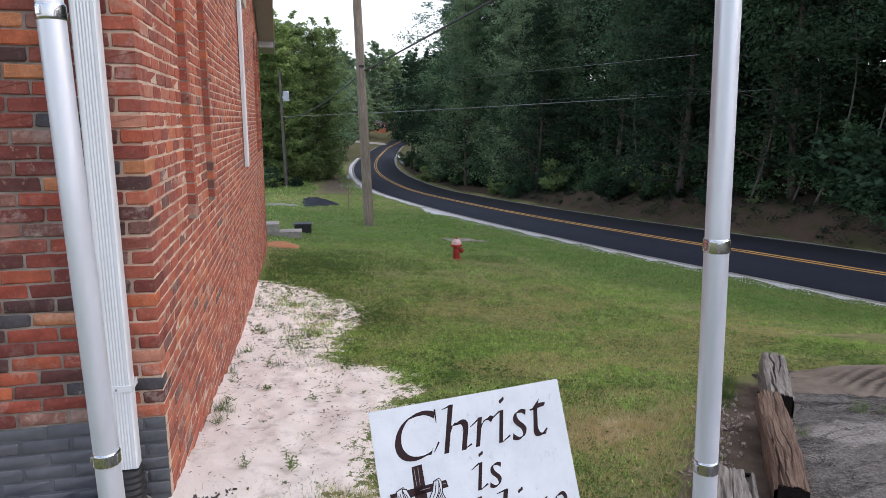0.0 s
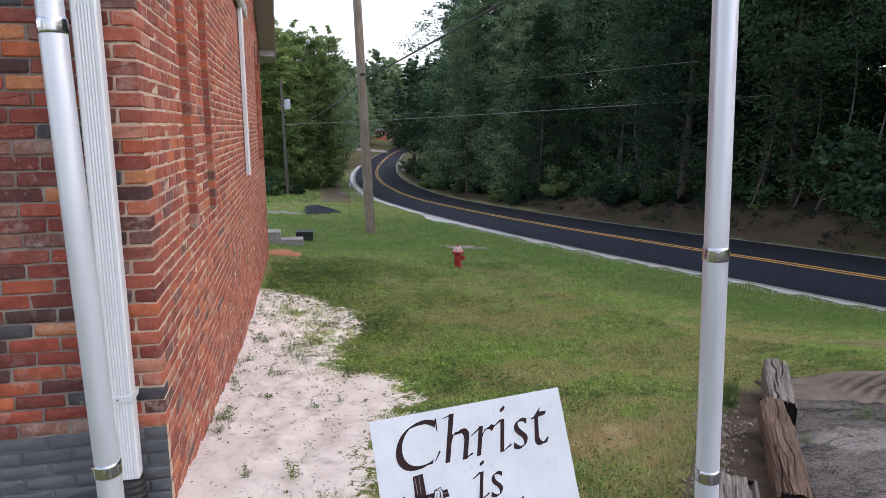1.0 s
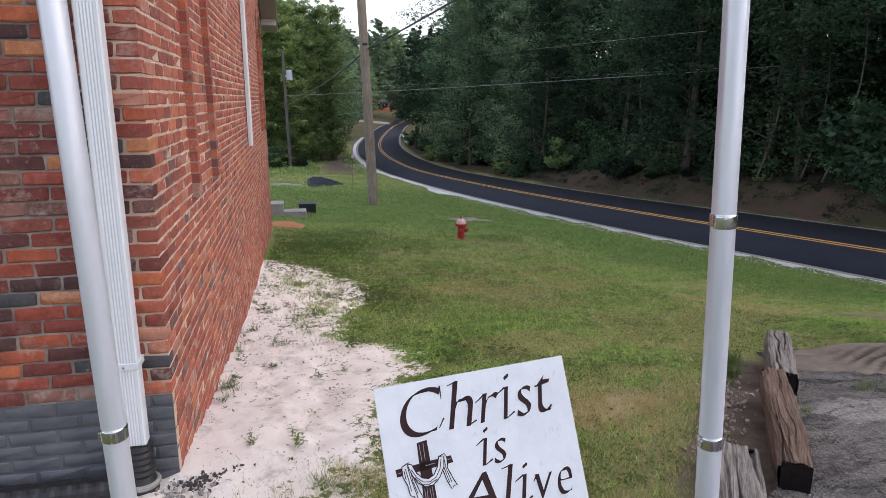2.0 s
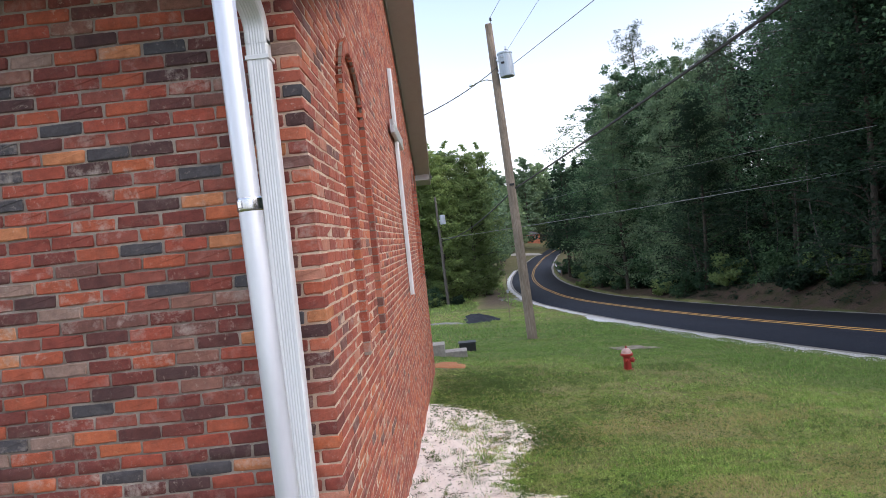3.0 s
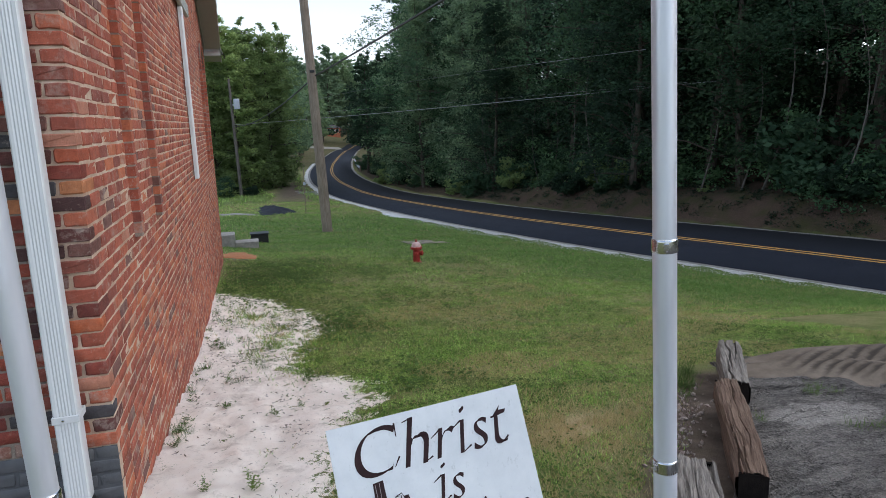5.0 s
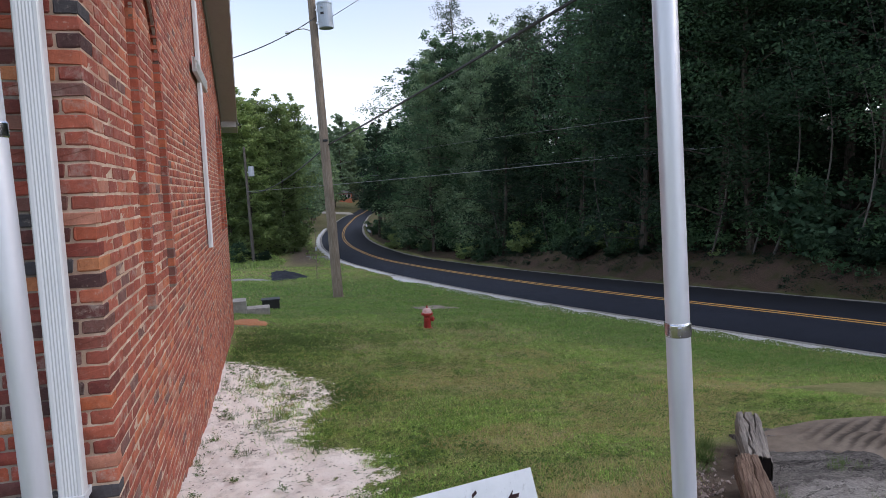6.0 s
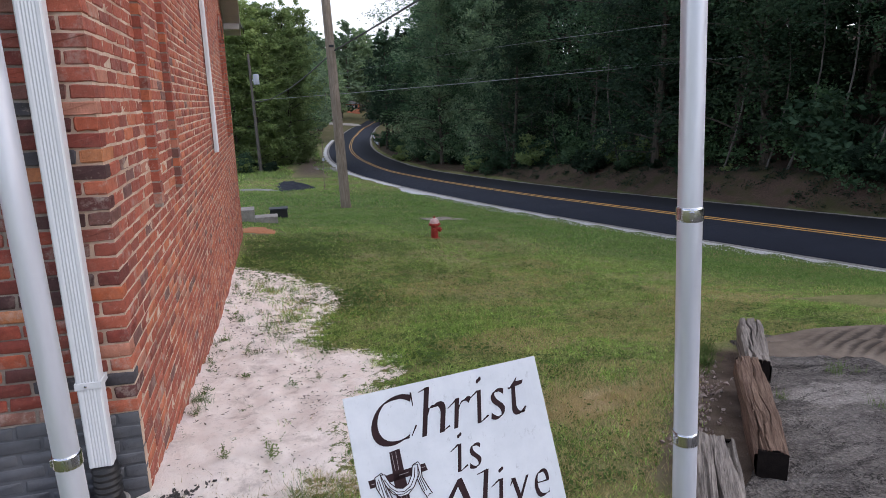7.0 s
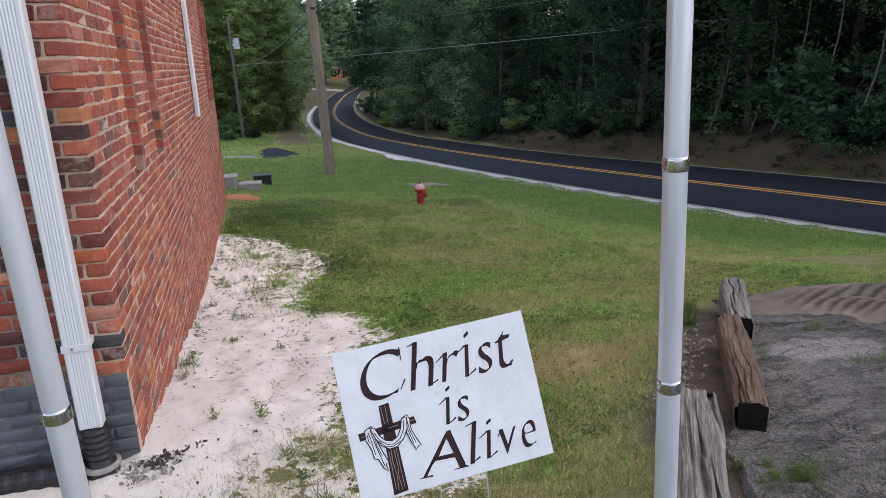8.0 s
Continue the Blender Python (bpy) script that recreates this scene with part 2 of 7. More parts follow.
def wood_mat(name, dark, light, along=(14, 14, 1.2), local=True):
    k = Mat(name, 0.9, spec=0.2)
    p = k.pos(along, local)
    g = k.noise(3.0, 8, 0.7, p, 0.5)
    c = k.mix(k.ramp(g, (0.32, 0.0), (0.68, 1.0)), dark, light)
    c = k.mix(k.ramp(k.noise(9.0, 6, 0.75, p), (0.56, 0.0), (0.66, 0.8)), c, tuple(0.25 * q for q in dark))
    c = k.mix(k.ramp(k.noise(1.6, 4, 0.6, k.pos((1, 1, 1), local)), (0.4, 0.0), (0.75, 0.5)), c, tuple(0.6 * q for q in dark))
    k.color(c).bump(k.mix(0.5, g, k.noise(7.0, 8, 0.75, p)), 0.9, 0.012)
    return k.m


def leaf_mat(name, dark, light, gloss=0.5):
    k = Mat(name, gloss, spec=0.07)
    rnd = k.node("ShaderNodeNewGeometry").outputs["Random Per Island"]
    c = k.mix(rnd, dark, light)
    each = k.node("ShaderNodeObjectInfo").outputs["Random"]
    c = k.mix(1.0, c, k.ramp(each, (0.0, (0.70, 0.72, 0.74)), (0.5, (1.0, 1.0, 1.0)), (1.0, (1.22, 1.18, 0.95))), "MULTIPLY")
    c = k.mix(k.ramp(k.noise(0.45, 4, 0.6), (0.40, 0.0), (0.64, 0.45)), c, tuple(0.9 * q for q in dark))
    k.color(c)
    t = k.node("ShaderNodeBsdfTranslucent", Color=k.mix(0.4, c, tuple(1.3 * q for q in light)))
    add = k.node("ShaderNodeMixShader", Fac=0.45)
    k.nt.links.new(k.b.outputs[0], add.inputs[1])
    k.nt.links.new(t.outputs[0], add.inputs[2])
    k.nt.links.new(add.outputs[0], k.nt.nodes["Material Output"].inputs[0])
    return k.m


def grass_mat(name="grass_blade", fresh=False):
    k = Mat(name, 0.7, spec=0.1)
    rnd = k.node("ShaderNodeNewGeometry").outputs["Random Per Island"]
    c = k.mix(rnd, (0.085, 0.165, 0.030), (0.40, 0.575, 0.150))
    if fresh:
        c = k.mix(rnd, (0.070, 0.145, 0.034), (0.255, 0.375, 0.105))
    else:
        c = k.mix(k.ramp(k.noise(0.9, 6, 0.7), (0.50, 0.0), (0.66, 0.6)), c, (0.46, 0.42, 0.19))
    c = k.mix(k.ramp(k.noise(5.0, 5, 0.7), (0.50, 0.0), (0.62, 0.7)), c, (0.085, 0.150, 0.036))
    c = k.mix(1.0, c, k.ramp(k.noise(28, 5, 0.8), (0.36, 0.48), (0.64, 2.0)), "MULTIPLY")
    k.color(c)
    t = k.node("ShaderNodeBsdfTranslucent", Color=c)
    add = k.node("ShaderNodeMixShader", Fac=0.3)
    k.nt.links.new(k.b.outputs[0], add.inputs[1])
    k.nt.links.new(t.outputs[0], add.inputs[2])
    k.nt.links.new(add.outputs[0], k.nt.nodes["Material Output"].inputs[0])
    return k.m


def sign_mat():
    """White corrugated plastic with faint flutes, dried water marks and specks."""
    k = Mat("white_corrugated_plastic", 0.5, spec=0.3)
    c = k.mix(k.ramp(k.noise(7, 6, 0.7), (0.35, 0.0), (0.65, 1.0)), (0.555, 0.58, 0.61), (0.635, 0.655, 0.68))
    c = k.mix(k.ramp(k.noise(60, 5, 0.8, k.pos((1, 1, 0.35))), (0.60, 0.0), (0.68, 0.6)), c, (0.40, 0.415, 0.43))
    k.color(c).bump(k.noise(90, 3, 0.6, k.pos((1, 1, 0.02), True)), 0.15, 0.002)
    return k.m


def plain_mat(name, a, b, rough=0.8, scale=12, bump=0.3, spec=0.4):
    k = Mat(name, rough, spec=spec)
    n = k.noise(scale, 6, 0.7)
    k.color(k.mix(k.ramp(n, (0.3, 0.0), (0.72, 1.0)), a, b)).bump(k.noise(scale * 6, 4), bump, 0.006)
    return k.m


M_BRICK, M_BRICKS = brick_mat("brick_single", False), brick_mat("brick_course", True)
# bricks of the gable wall, their base colour raised as if lit
M_BRICKLIT, M_BRICKSLIT = brick_mat("lit_brick_single", False, True), brick_mat("lit_brick_course", True, True)
M_GREY = grey_paint_mat()
M_MORTAR = mortar_mat("mortar", (0.165, 0.138, 0.118), (0.39, 0.34, 0.29), (0.115, 0.082, 0.068))
M_REDMORTAR = mortar_mat("brick_stained_mortar", (0.43, 0.31, 0.23), (0.66, 0.55, 0.44), (0.31, 0.18, 0.125))
M_SOOT = plain_mat("sooty_brick", (0.014, 0.011, 0.012), (0.052, 0.022, 0.020), 0.9)
M_WHITE = paint_mat("white_enamel", (0.58, 0.595, 0.62), 0.42, (0.36, 0.36, 0.36), 0.3)
M_SOFFIT = paint_mat("beige_soffit_paint", (0.34, 0.335, 0.33), 0.6, (0.26, 0.25, 0.24), 0.35)
M_GUTTER = paint_mat("grey_gutter_paint", (0.37, 0.40, 0.46), 0.4, (0.24, 0.25, 0.27), 0.35)
M_POST = metal_mat("satin_grey_tube", (0.68, 0.70, 0.76), 0.36, 14)
M_POST.node_tree.nodes["Principled BSDF"].inputs["Metallic"].default_value = 0.4
M_CHROME = metal_mat("bright_clamp_steel", (0.62, 0.63, 0.66), 0.24)
M_GALV = metal_mat("galvanised_sheet", (0.72, 0.74, 0.78), 0.34)
M_GROUND = ground_mat()
M_ROAD = asphalt_mat("new_asphalt", (0.009, 0.011, 0.018), (0.014, 0.017, 0.027))
M_OLD = old_asphalt_mat()
M_EDGE = asphalt_mat("weathered_edge", (0.16, 0.155, 0.145), (0.27, 0.26, 0.245))
M_GRAVEL = plain_mat("limestone_gravel", (0.36, 0.36, 0.37), (0.76, 0.755, 0.75), 0.9, 30, 0.9)
M_YELLOW = plain_mat("yellow_line_paint", (0.42, 0.225, 0.055), (0.60, 0.35, 0.09), 0.7, 25)
M_TIE = wood_mat("weathered_tie_wood", (0.095, 0.082, 0.072), (0.34, 0.305, 0.27), (22, 22, 1.3))
M_TIEBROWN = wood_mat("brown_tie_wood", (0.080, 0.046, 0.034), (0.24, 0.170, 0.125), (22, 22, 1.3))
M_TAR = plain_mat("creosote_end", (0.006, 0.005, 0.005), (0.018, 0.014, 0.012), 0.95, 20, 0.8, 0.08)
M_POLE = wood_mat("weathered_pole_wood", (0.165, 0.128, 0.098), (0.35, 0.29, 0.23), (10, 10, 0.7))
M_BARK = wood_mat("bark", (0.035, 0.028, 0.022), (0.135, 0.115, 0.092), (7, 7, 1.2))
M_PALEBARK = wood_mat("pale_bark", (0.07, 0.064, 0.056), (0.21, 0.19, 0.165), (7, 7, 1.2))
M_LEAF = leaf_mat("broad_leaf", (0.026, 0.054, 0.031), (0.108, 0.188, 0.108), 0.65)
M_LEAFE = leaf_mat("edge_leaf", (0.040, 0.084, 0.042), (0.150, 0.255, 0.130), 0.6)
# paler leaf copy: lit crowns and distant haze are put into its colour
M_LEAFLIT = leaf_mat("lit_hazy_leaf", (0.078, 0.125, 0.074), (0.255, 0.350, 0.205), 0.65)
# fresh green raised further, so the left grove's light is in the colour
M_LEAFB = leaf_mat("bright_lit_leaf", (0.13, 0.20, 0.070), (0.32, 0.40, 0.165))
# darker copy of the leaf: woodland shade is put into its colour
M_LEAFSHADE = leaf_mat("shaded_leaf", (0.011, 0.021, 0.013), (0.052, 0.090, 0.055), 0.6)
M_NEEDLE = leaf_mat("pine_needle", (0.016, 0.028, 0.017), (0.060, 0.086, 0.050))
M_GRASS = grass_mat()
M_LUSH = grass_mat("fresh_grass_blade", True)
M_DRY = leaf_mat("dry_grass_blade", (0.36, 0.29, 0.14), (0.58, 0.48, 0.28), 0.8)
M_FLASH = paint_mat("bright_flashing_sheet", (0.66, 0.69, 0.74), 0.3, (0.45, 0.46, 0.48), 0.3)
M_RED = plain_mat("red_hydrant_paint", (0.26, 0.022, 0.018), (0.42, 0.045, 0.034), 0.5, 18, 0.3)
M_PINK = plain_mat("faded_white_paint", (0.45, 0.24, 0.22), (0.62, 0.48, 0.46), 0.55, 14, 0.3)
M_BLACK = plain_mat("black_plastic", (0.010, 0.010, 0.011), (0.022, 0.022, 0.024), 0.45, 20, 0.2)
M_CONC = plain_mat("concrete", (0.20, 0.185, 0.17), (0.36, 0.335, 0.305), 0.9, 8, 0.6)
M_STONE = plain_mat("rubble_stone", (0.13, 0.075, 0.055), (0.48, 0.42, 0.38), 0.9, 34, 0.6)
M_OLDPOLE = wood_mat("grey_pole_wood", (0.07, 0.062, 0.055), (0.16, 0.145, 0.13), (10, 10, 0.7))
M_SOOTJOINT = plain_mat("sooty_mortar", (0.05, 0.042, 0.038), (0.13, 0.11, 0.10), 0.95, 20, 0.5)
M_TANK = paint_mat("pale_blue_grey_enamel", (0.36, 0.42, 0.49), 0.4)
M_CABLE = plain_mat("cable_jacket", (0.018, 0.019, 0.021), (0.035, 0.036, 0.04), 0.6)
M_WIRE = plain_mat("aluminium_wire", (0.16, 0.165, 0.17), (0.26, 0.265, 0.27), 0.5)
M_ROOF = plain_mat("grey_shingle", (0.10, 0.10, 0.105), (0.19, 0.185, 0.18), 0.9, 10, 0.6)
M_SIGN = sign_mat()
M_INK = plain_mat("dark_maroon_ink", (0.018, 0.008, 0.009), (0.034, 0.014, 0.015), 0.6, spec=0.2)
M_INKMID = plain_mat("mid_grey_ink", (0.20, 0.17, 0.17), (0.30, 0.27, 0.27), 0.5)
M_REDWALL = plain_mat("far_red_brick", (0.26, 0.09, 0.05), (0.36, 0.14, 0.08), 0.9)
M_GLASS = Mat("dark_window_glass", 0.08, 0.0, (0.015, 0.018, 0.02)).m
M_ORANGE = plain_mat("orange_clay", (0.30, 0.11, 0.045), (0.42, 0.19, 0.09), 0.95, 14, 0.5)

# ---- mesh helpers ----
def part(name, bm, material, parent=None, label="", smooth=False):
    """Links a bmesh as one mesh object, under a thing or part if one is given."""
    me = bpy.data.meshes.new(name)
    bm.to_mesh(me)
    bm.free()
    if smooth:
        me.polygons.foreach_set("use_smooth", [True] * len(me.polygons))
        me.set_sharp_from_angle(angle=radians(38))
    me.materials.append(material)
    ob = new(name, me)
    if parent:
        ob.parent = parent
    if label:
        ob["label"] = label
    return ob


def raw(name, verts, faces, material, parent=None, smooth=False):
    me = bpy.data.meshes.new(name)
    me.from_pydata(verts, [], faces)
    if smooth:
        me.polygons.foreach_set("use_smooth", [True] * len(me.polygons))
    me.materials.append(material)
    ob = new(name, me)
    if parent:
        ob.parent = parent
    return ob


def mesh_arrays(name, verts, faces, materials, index=None):
    """A mesh from arrays; faces: an (n, 3) or (n, 4) array."""
    verts, faces = np.asarray(verts, np.float32), np.asarray(faces, np.int32)
    me = bpy.data.meshes.new(name)
    me.vertices.add(len(verts))
    me.vertices.foreach_set("co", verts.ravel())
    k = faces.shape[1]
    me.loops.add(faces.size)
    me.loops.foreach_set("vertex_index", faces.ravel())
    me.polygons.add(len(faces))
    me.polygons.foreach_set("loop_start", np.arange(0, faces.size, k, dtype=np.int32))
    for m in materials:
        me.materials.append(m)
    if index is not None:
        me.polygons.foreach_set("material_index", np.asarray(index, np.int32))
    me.update(calc_edges=True)
    return me


def thing(name, m=None, label="", category="", group="", kind=""):
    ob = new(name)
    ob.empty_display_size = 0.1
    if m is not None:
        ob.matrix_world = m
    return tagged(ob, label, category, group, kind)


def box(bm, lo, hi, bevel=0.0, m=None):
    """A box between two corners."""
    lo, hi = Vector(lo), Vector(hi)
    mm = Matrix.Translation((lo + hi) / 2) @ Matrix.Diagonal((*(hi - lo), 1))
    out = bmesh.ops.create_cube(bm, size=1, matrix=(m @ mm) if m is not None else mm)
    if bevel:
        edges = list({e for v in out["verts"] for e in v.link_edges})
        bmesh.ops.bevel(bm, geom=edges, offset=bevel, segments=2, affect="EDGES", profile=0.5)
    return bm


def lathe(profile, sides=24, m=None, bm=None):
    """A turned shape about z from (radius, height) pairs."""
    bm = bm or bmesh.new()
    rings = []
    for r, z in profile:
        ring = []
        for i in range(sides):
            a = 2 * math.pi * i / sides
            p = Vector((r * math.cos(a), r * math.sin(a), z))
            ring.append(bm.verts.new(m @ p if m is not None else p))
        rings.append(ring)
    for lo, hi in zip(rings, rings[1:]):
        for i in range(sides):
            j = (i + 1) % sides
            bm.faces.new((lo[i], lo[j], hi[j], hi[i]))
    bm.faces.new(list(reversed(rings[0])))
    bm.faces.new(rings[-1])
    return bm


def tube(points, radii, sides=8, bm=None):
    """A round tube along points."""
    bm = bm or bmesh.new()
    pts = [Vector(p) for p in points]
    if not hasattr(radii, "__len__"):
        radii = [radii] * len(pts)
    rings, side = [], None
    for i, p in enumerate(pts):
        d = (pts[min(i + 1, len(pts) - 1)] - pts[max(i - 1, 0)]).normalized()
        if side is None:
            side = d.orthogonal().normalized()
        side = (side - d * side.dot(d)).normalized()
        up = d.cross(side)
        rings.append([bm.verts.new(p + radii[i] * (side * math.cos(2 * math.pi * k / sides) + up * math.sin(2 * math.pi * k / sides))) for k in range(sides)])
    for lo, hi in zip(rings, rings[1:]):
        for i in range(sides):
            j = (i + 1) % sides
            bm.faces.new((lo[i], lo[j], hi[j], hi[i]))
    bm.faces.new(list(reversed(rings[0])))
    bm.faces.new(rings[-1])
    return bm


def profile_run(shape, a, b, m=None, bm=None):
    """A closed 2D outline (u, v) carried from y = a to y = b along +y, u on x and v on z."""
    bm = bm or bmesh.new()
    r0 = [bm.verts.new((u, a, v)) for u, v in shape]
    r1 = [bm.verts.new((u, b, v)) for u, v in shape]
    n = len(shape)
    for i in range(n):
        j = (i + 1) % n
        bm.faces.new((r0[i], r0[j], r1[j], r1[i]))
    bm.faces.new(list(reversed(r0)))
    bm.faces.new(r1)
    bmesh.ops.recalc_face_normals(bm, faces=bm.faces)
    if m is not None:
        bmesh.ops.transform(bm, matrix=m, verts=bm.verts)
    return bm


def gz(x, y):
    return float(ground(x, y))



# ---- the land ----
RY = [-80, -20, 0, 9.8, 13.5, 18.3, 25, 32.4, 45, 55.8, 67.5, 80, 91.6, 110, 130, 155, 200, 300]
RX = [45, 25, 18, 14.67, 13.4, 12.3, 11.6, 11.05, 10.35, 9.95, 10.05, 10.9, 12.1, 14.8, 18.4, 23.3, 36, 75]
RZY = [-80, -20, 5, 15, 25, 35, 50, 80, 120, 160, 200, 300]
RZ = [0.2, -1.2, -1.75, -2.0, -2.6, -3.2, -4.0, -4.6, -4.8, -4.7, -3.5, 2.0]
LY = [-60, -3, 0, 1, 2.2, 5.5, 8, 11, 18, 28, 40, 55, 80, 130, 150, 190, 240, 400]
LZ = [0.6, 0.08, -0.04, -0.16, -0.33, -0.72, -0.85, -1.0, -1.5, -2.3, -3.2, -4.0, -4.5, -4.6, -3.6, 1.5, 6.0, 14]


def soft(y, ys, zs, w):
    return sum(np.interp(y + d * w, ys, zs) for d in (-1, -0.66, -0.33, 0, 0.33, 0.66, 1)) / 7


def step(a, b, t):
    t = np.clip((t - a) / (b - a), 0, 1)
    return t * t * (3 - 2 * t)


def road_x(y):
    return soft(y, RY, RX, 4.0)


def road_z(y):
    return soft(y, RZY, RZ, 5.0)


def road_off(x, y):
    """Sideways distance from the road's middle."""
    slope = (road_x(y + 0.5) - road_x(y - 0.5))
    return (x - road_x(y)) / np.sqrt(1 + slope * slope)


HALF = 2.75


def lumps(x, y, s, seed=0.0):
    """A cheap smooth field about 0, for uneven ground."""
    return (np.sin(x * s + 1.7 * np.sin(y * s * 0.7 + seed)) * np.cos(y * s * 1.1 + 1.3 * np.sin(x * s * 0.8 - seed))
            + 0.5 * np.sin(x * s * 2.3 - y * s * 1.9 + seed) * np.cos(y * s * 2.7 + x * s))


def pad_top(x):
    """Where the old asphalt ends towards the lawn."""
    return 1.25 - 0.5 * np.maximum(0.0, x - 4.7)


def pad_mask(x, y):
    """1 under the old asphalt, 0 elsewhere."""
    return step(0.02, 0.14, x - 2.35 - 0.13 * step(-0.8, -0.3, y) - (y + 1.28) * 0.71) * step(0.15, -0.05, y - pad_top(x)) * step(9.4, 9.2, x) * step(-9.6, -9.3, y)


def ground(x, y):
    """The height of the land."""
    x, y = np.asarray(x, float), np.asarray(y, float)
    low, high = road_z(y), soft(y, LY, LZ, 0.7)
    off = road_off(x, y)
    edge = road_x(y) - HALF - 0.5
    s = np.clip(x / np.maximum(edge, 2), 0, 1)
    w = s ** 0.85 * (step(0, 9, y) * (1 - s ** 3) + s ** 3)
    left = high + (low - high) * w
    e = np.clip(off - HALF - 0.7, 0, None)
    bank = (0.95 * step(0, 1.9, e) + 0.35 * step(1.5, 4.5, e)) * (1 - 0.75 * step(28, 45, y)) + 0.27 * np.clip(e - 3.5, 0, 45)
    right = low + bank
    z = np.where(off > 0, right, left)
    z = z + step(HALF + 0.3, HALF + 1.2, np.abs(off)) * (0.012 * lumps(x, y, 2.1) + 0.035 * lumps(x, y, 0.55, 2.0))
    return np.where(np.abs(off) < HALF + 0.42, low - 0.06, z)


def lush(x, y):
    """1 where the lawn is fresh and green, towards the road and below the hydrant."""
    off = road_off(x, y) + 0.5 * lumps(x, y, 0.8, 1.0)
    return np.clip(np.maximum(step(-8.6, -6.4, off), step(11.0, 14.5, y + 0.9 * lumps(x, y, 0.7, 3.0))), 0, 1) * step(36, 25, y)


def sand_amount(x, y):
    """Where the bare sand lies along the church's foot: 1 inside, 0 in the grass."""
    edge = np.interp(y, [-1.2, -0.5, 0.0, 0.6, 1.3, 2.1, 2.7, 3.6, 4.6, 5.4, 6.4, 7.2, 7.8, 8.4], [0.35, 0.55, 0.85, 1.05, 1.35, 1.5, 1.0, 0.95, 1.25, 1.55, 1.25, 0.85, 0.45, 0.1])
    inside = step(-0.42, 0.36, edge - x) * step(-1.2, -0.1, y) * step(8.6, 7.0, y)
    patch = 0.62 * np.exp(-(((x - 0.8) / 0.8) ** 2 + ((y + 0.75) / 0.75) ** 2))
    return np.clip(np.maximum(inside, patch), 0, 1)


def build_ground():
    def lines(parts):
        return np.unique(np.round(np.concatenate([np.arange(a, b, s) for a, b, s in parts]), 4))
    xs = lines([(-400, -60, 40), (-60, -4, 4), (-4, -0.4, 0.4), (-0.4, 2.2, 0.04), (2.2, 3, 0.08), (3, 8, 0.15), (8, 24, 0.4), (24, 60, 3), (60, 420, 40)])
    ys = lines([(-160, -20, 20), (-20, -3, 1), (-3, -1.4, 0.16), (-1.4, 4, 0.05), (4, 9, 0.14), (9, 22, 0.4), (22, 60, 1.2), (60, 260, 5), (260, 900, 60)])
    X, Y = np.meshgrid(xs, ys, indexing="ij")
    Z = ground(X, Y)
    off = np.abs(road_off(X, Y))
    near = step(30, 12, Y) * step(-6, -1, Y + 3)
    Z = Z + near * sand_amount(X, Y) * (0.017 * lumps(X, Y, 9.0, 1.0) + 0.014 * np.sin(9.0 * (X - 0.18 * Y) + 0.8 * lumps(X, Y, 2.0)) * step(0.2, 0.9, X) + 0.009 * lumps(X, Y, 23.0, 2.0))
    Z += 0.5 * step(HALF + 3, HALF + 9, road_off(X, Y)) * lumps(X, Y, 0.31, 4.0)
    tar = pad_mask(X, Y)
    Z = Z - 0.035 * tar
    n = len(ys)
    i, j = np.meshgrid(np.arange(len(xs) - 1), np.arange(n - 1), indexing="ij")
    q = (i * n + j).ravel()
    me = mesh_arrays("ground", np.stack([X, Y, Z], -1).reshape(-1, 3), np.stack([q, q + n, q + n + 1, q + 1], -1), [M_GROUND])
    me.polygons.foreach_set("use_smooth", [True] * len(me.polygons))
    ro = road_off(X, Y)
    grassy = 0.35 * step(26, 36, Y)
    wood = np.maximum(step(HALF + 0.40 + grassy, HALF + 0.75 + grassy, ro) * step(140, 110, Y), step(52, 60, Y) * step(3, 1, X) * step(140, 110, Y))
    wood = np.maximum(wood, 0.7 * step(84, 110, Y))
    bare = 0.95 * np.exp(-((np.abs(X - 4.2 - 0.05 * (Y - 54)) / 1.5) ** 4 + (np.abs(Y - 58) / 12) ** 4)) + 0.8 * np.exp(-(((X - 0.35) / 0.32) ** 2 + ((Y - 12.2) / 0.5) ** 2)) \
        + 1.0 * np.exp(-((np.abs(X - 2.66 - 0.80 * (Y + 0.5)) / 0.24) ** 4 + (np.abs(Y - 0.0) / 0.78) ** 6)) + 0.6 * np.exp(-(((X - 5.5) / 1.2) ** 2 + ((Y - 82) / 12) ** 2)) 
    verge = X - 2.22 - (Y + 1.28) * 0.71
    bare = np.maximum(np.maximum(bare, tar), step(0, 0.1, verge) * step(0.5, 0.35, verge) * step(1.2, 0.9, Y) * step(-9.6, -9.3, Y))
    straw = np.clip(1.1 * np.exp(-(((X - 2.50) / 0.36) ** 2 + ((Y - 0.30 - 0.08 * lumps(X, Y, 5.0)) / 0.21) ** 2)), 0, 0.9)
    for key, v in (("straw", straw), ("lush", lush(X, Y)), ("sand", sand_amount(X, Y)), ("litter", wood), ("dirt", np.clip(bare, 0, 1))):
        at = me.attributes.new(key, "FLOAT", "POINT")
        at.data.foreach_set("value", v.astype(np.float32).ravel())
    return tagged(new("ground", me), "mown lawn with a bare sandy strip and leaf-littered wood floor", "ground", kind="structure")


build_ground()


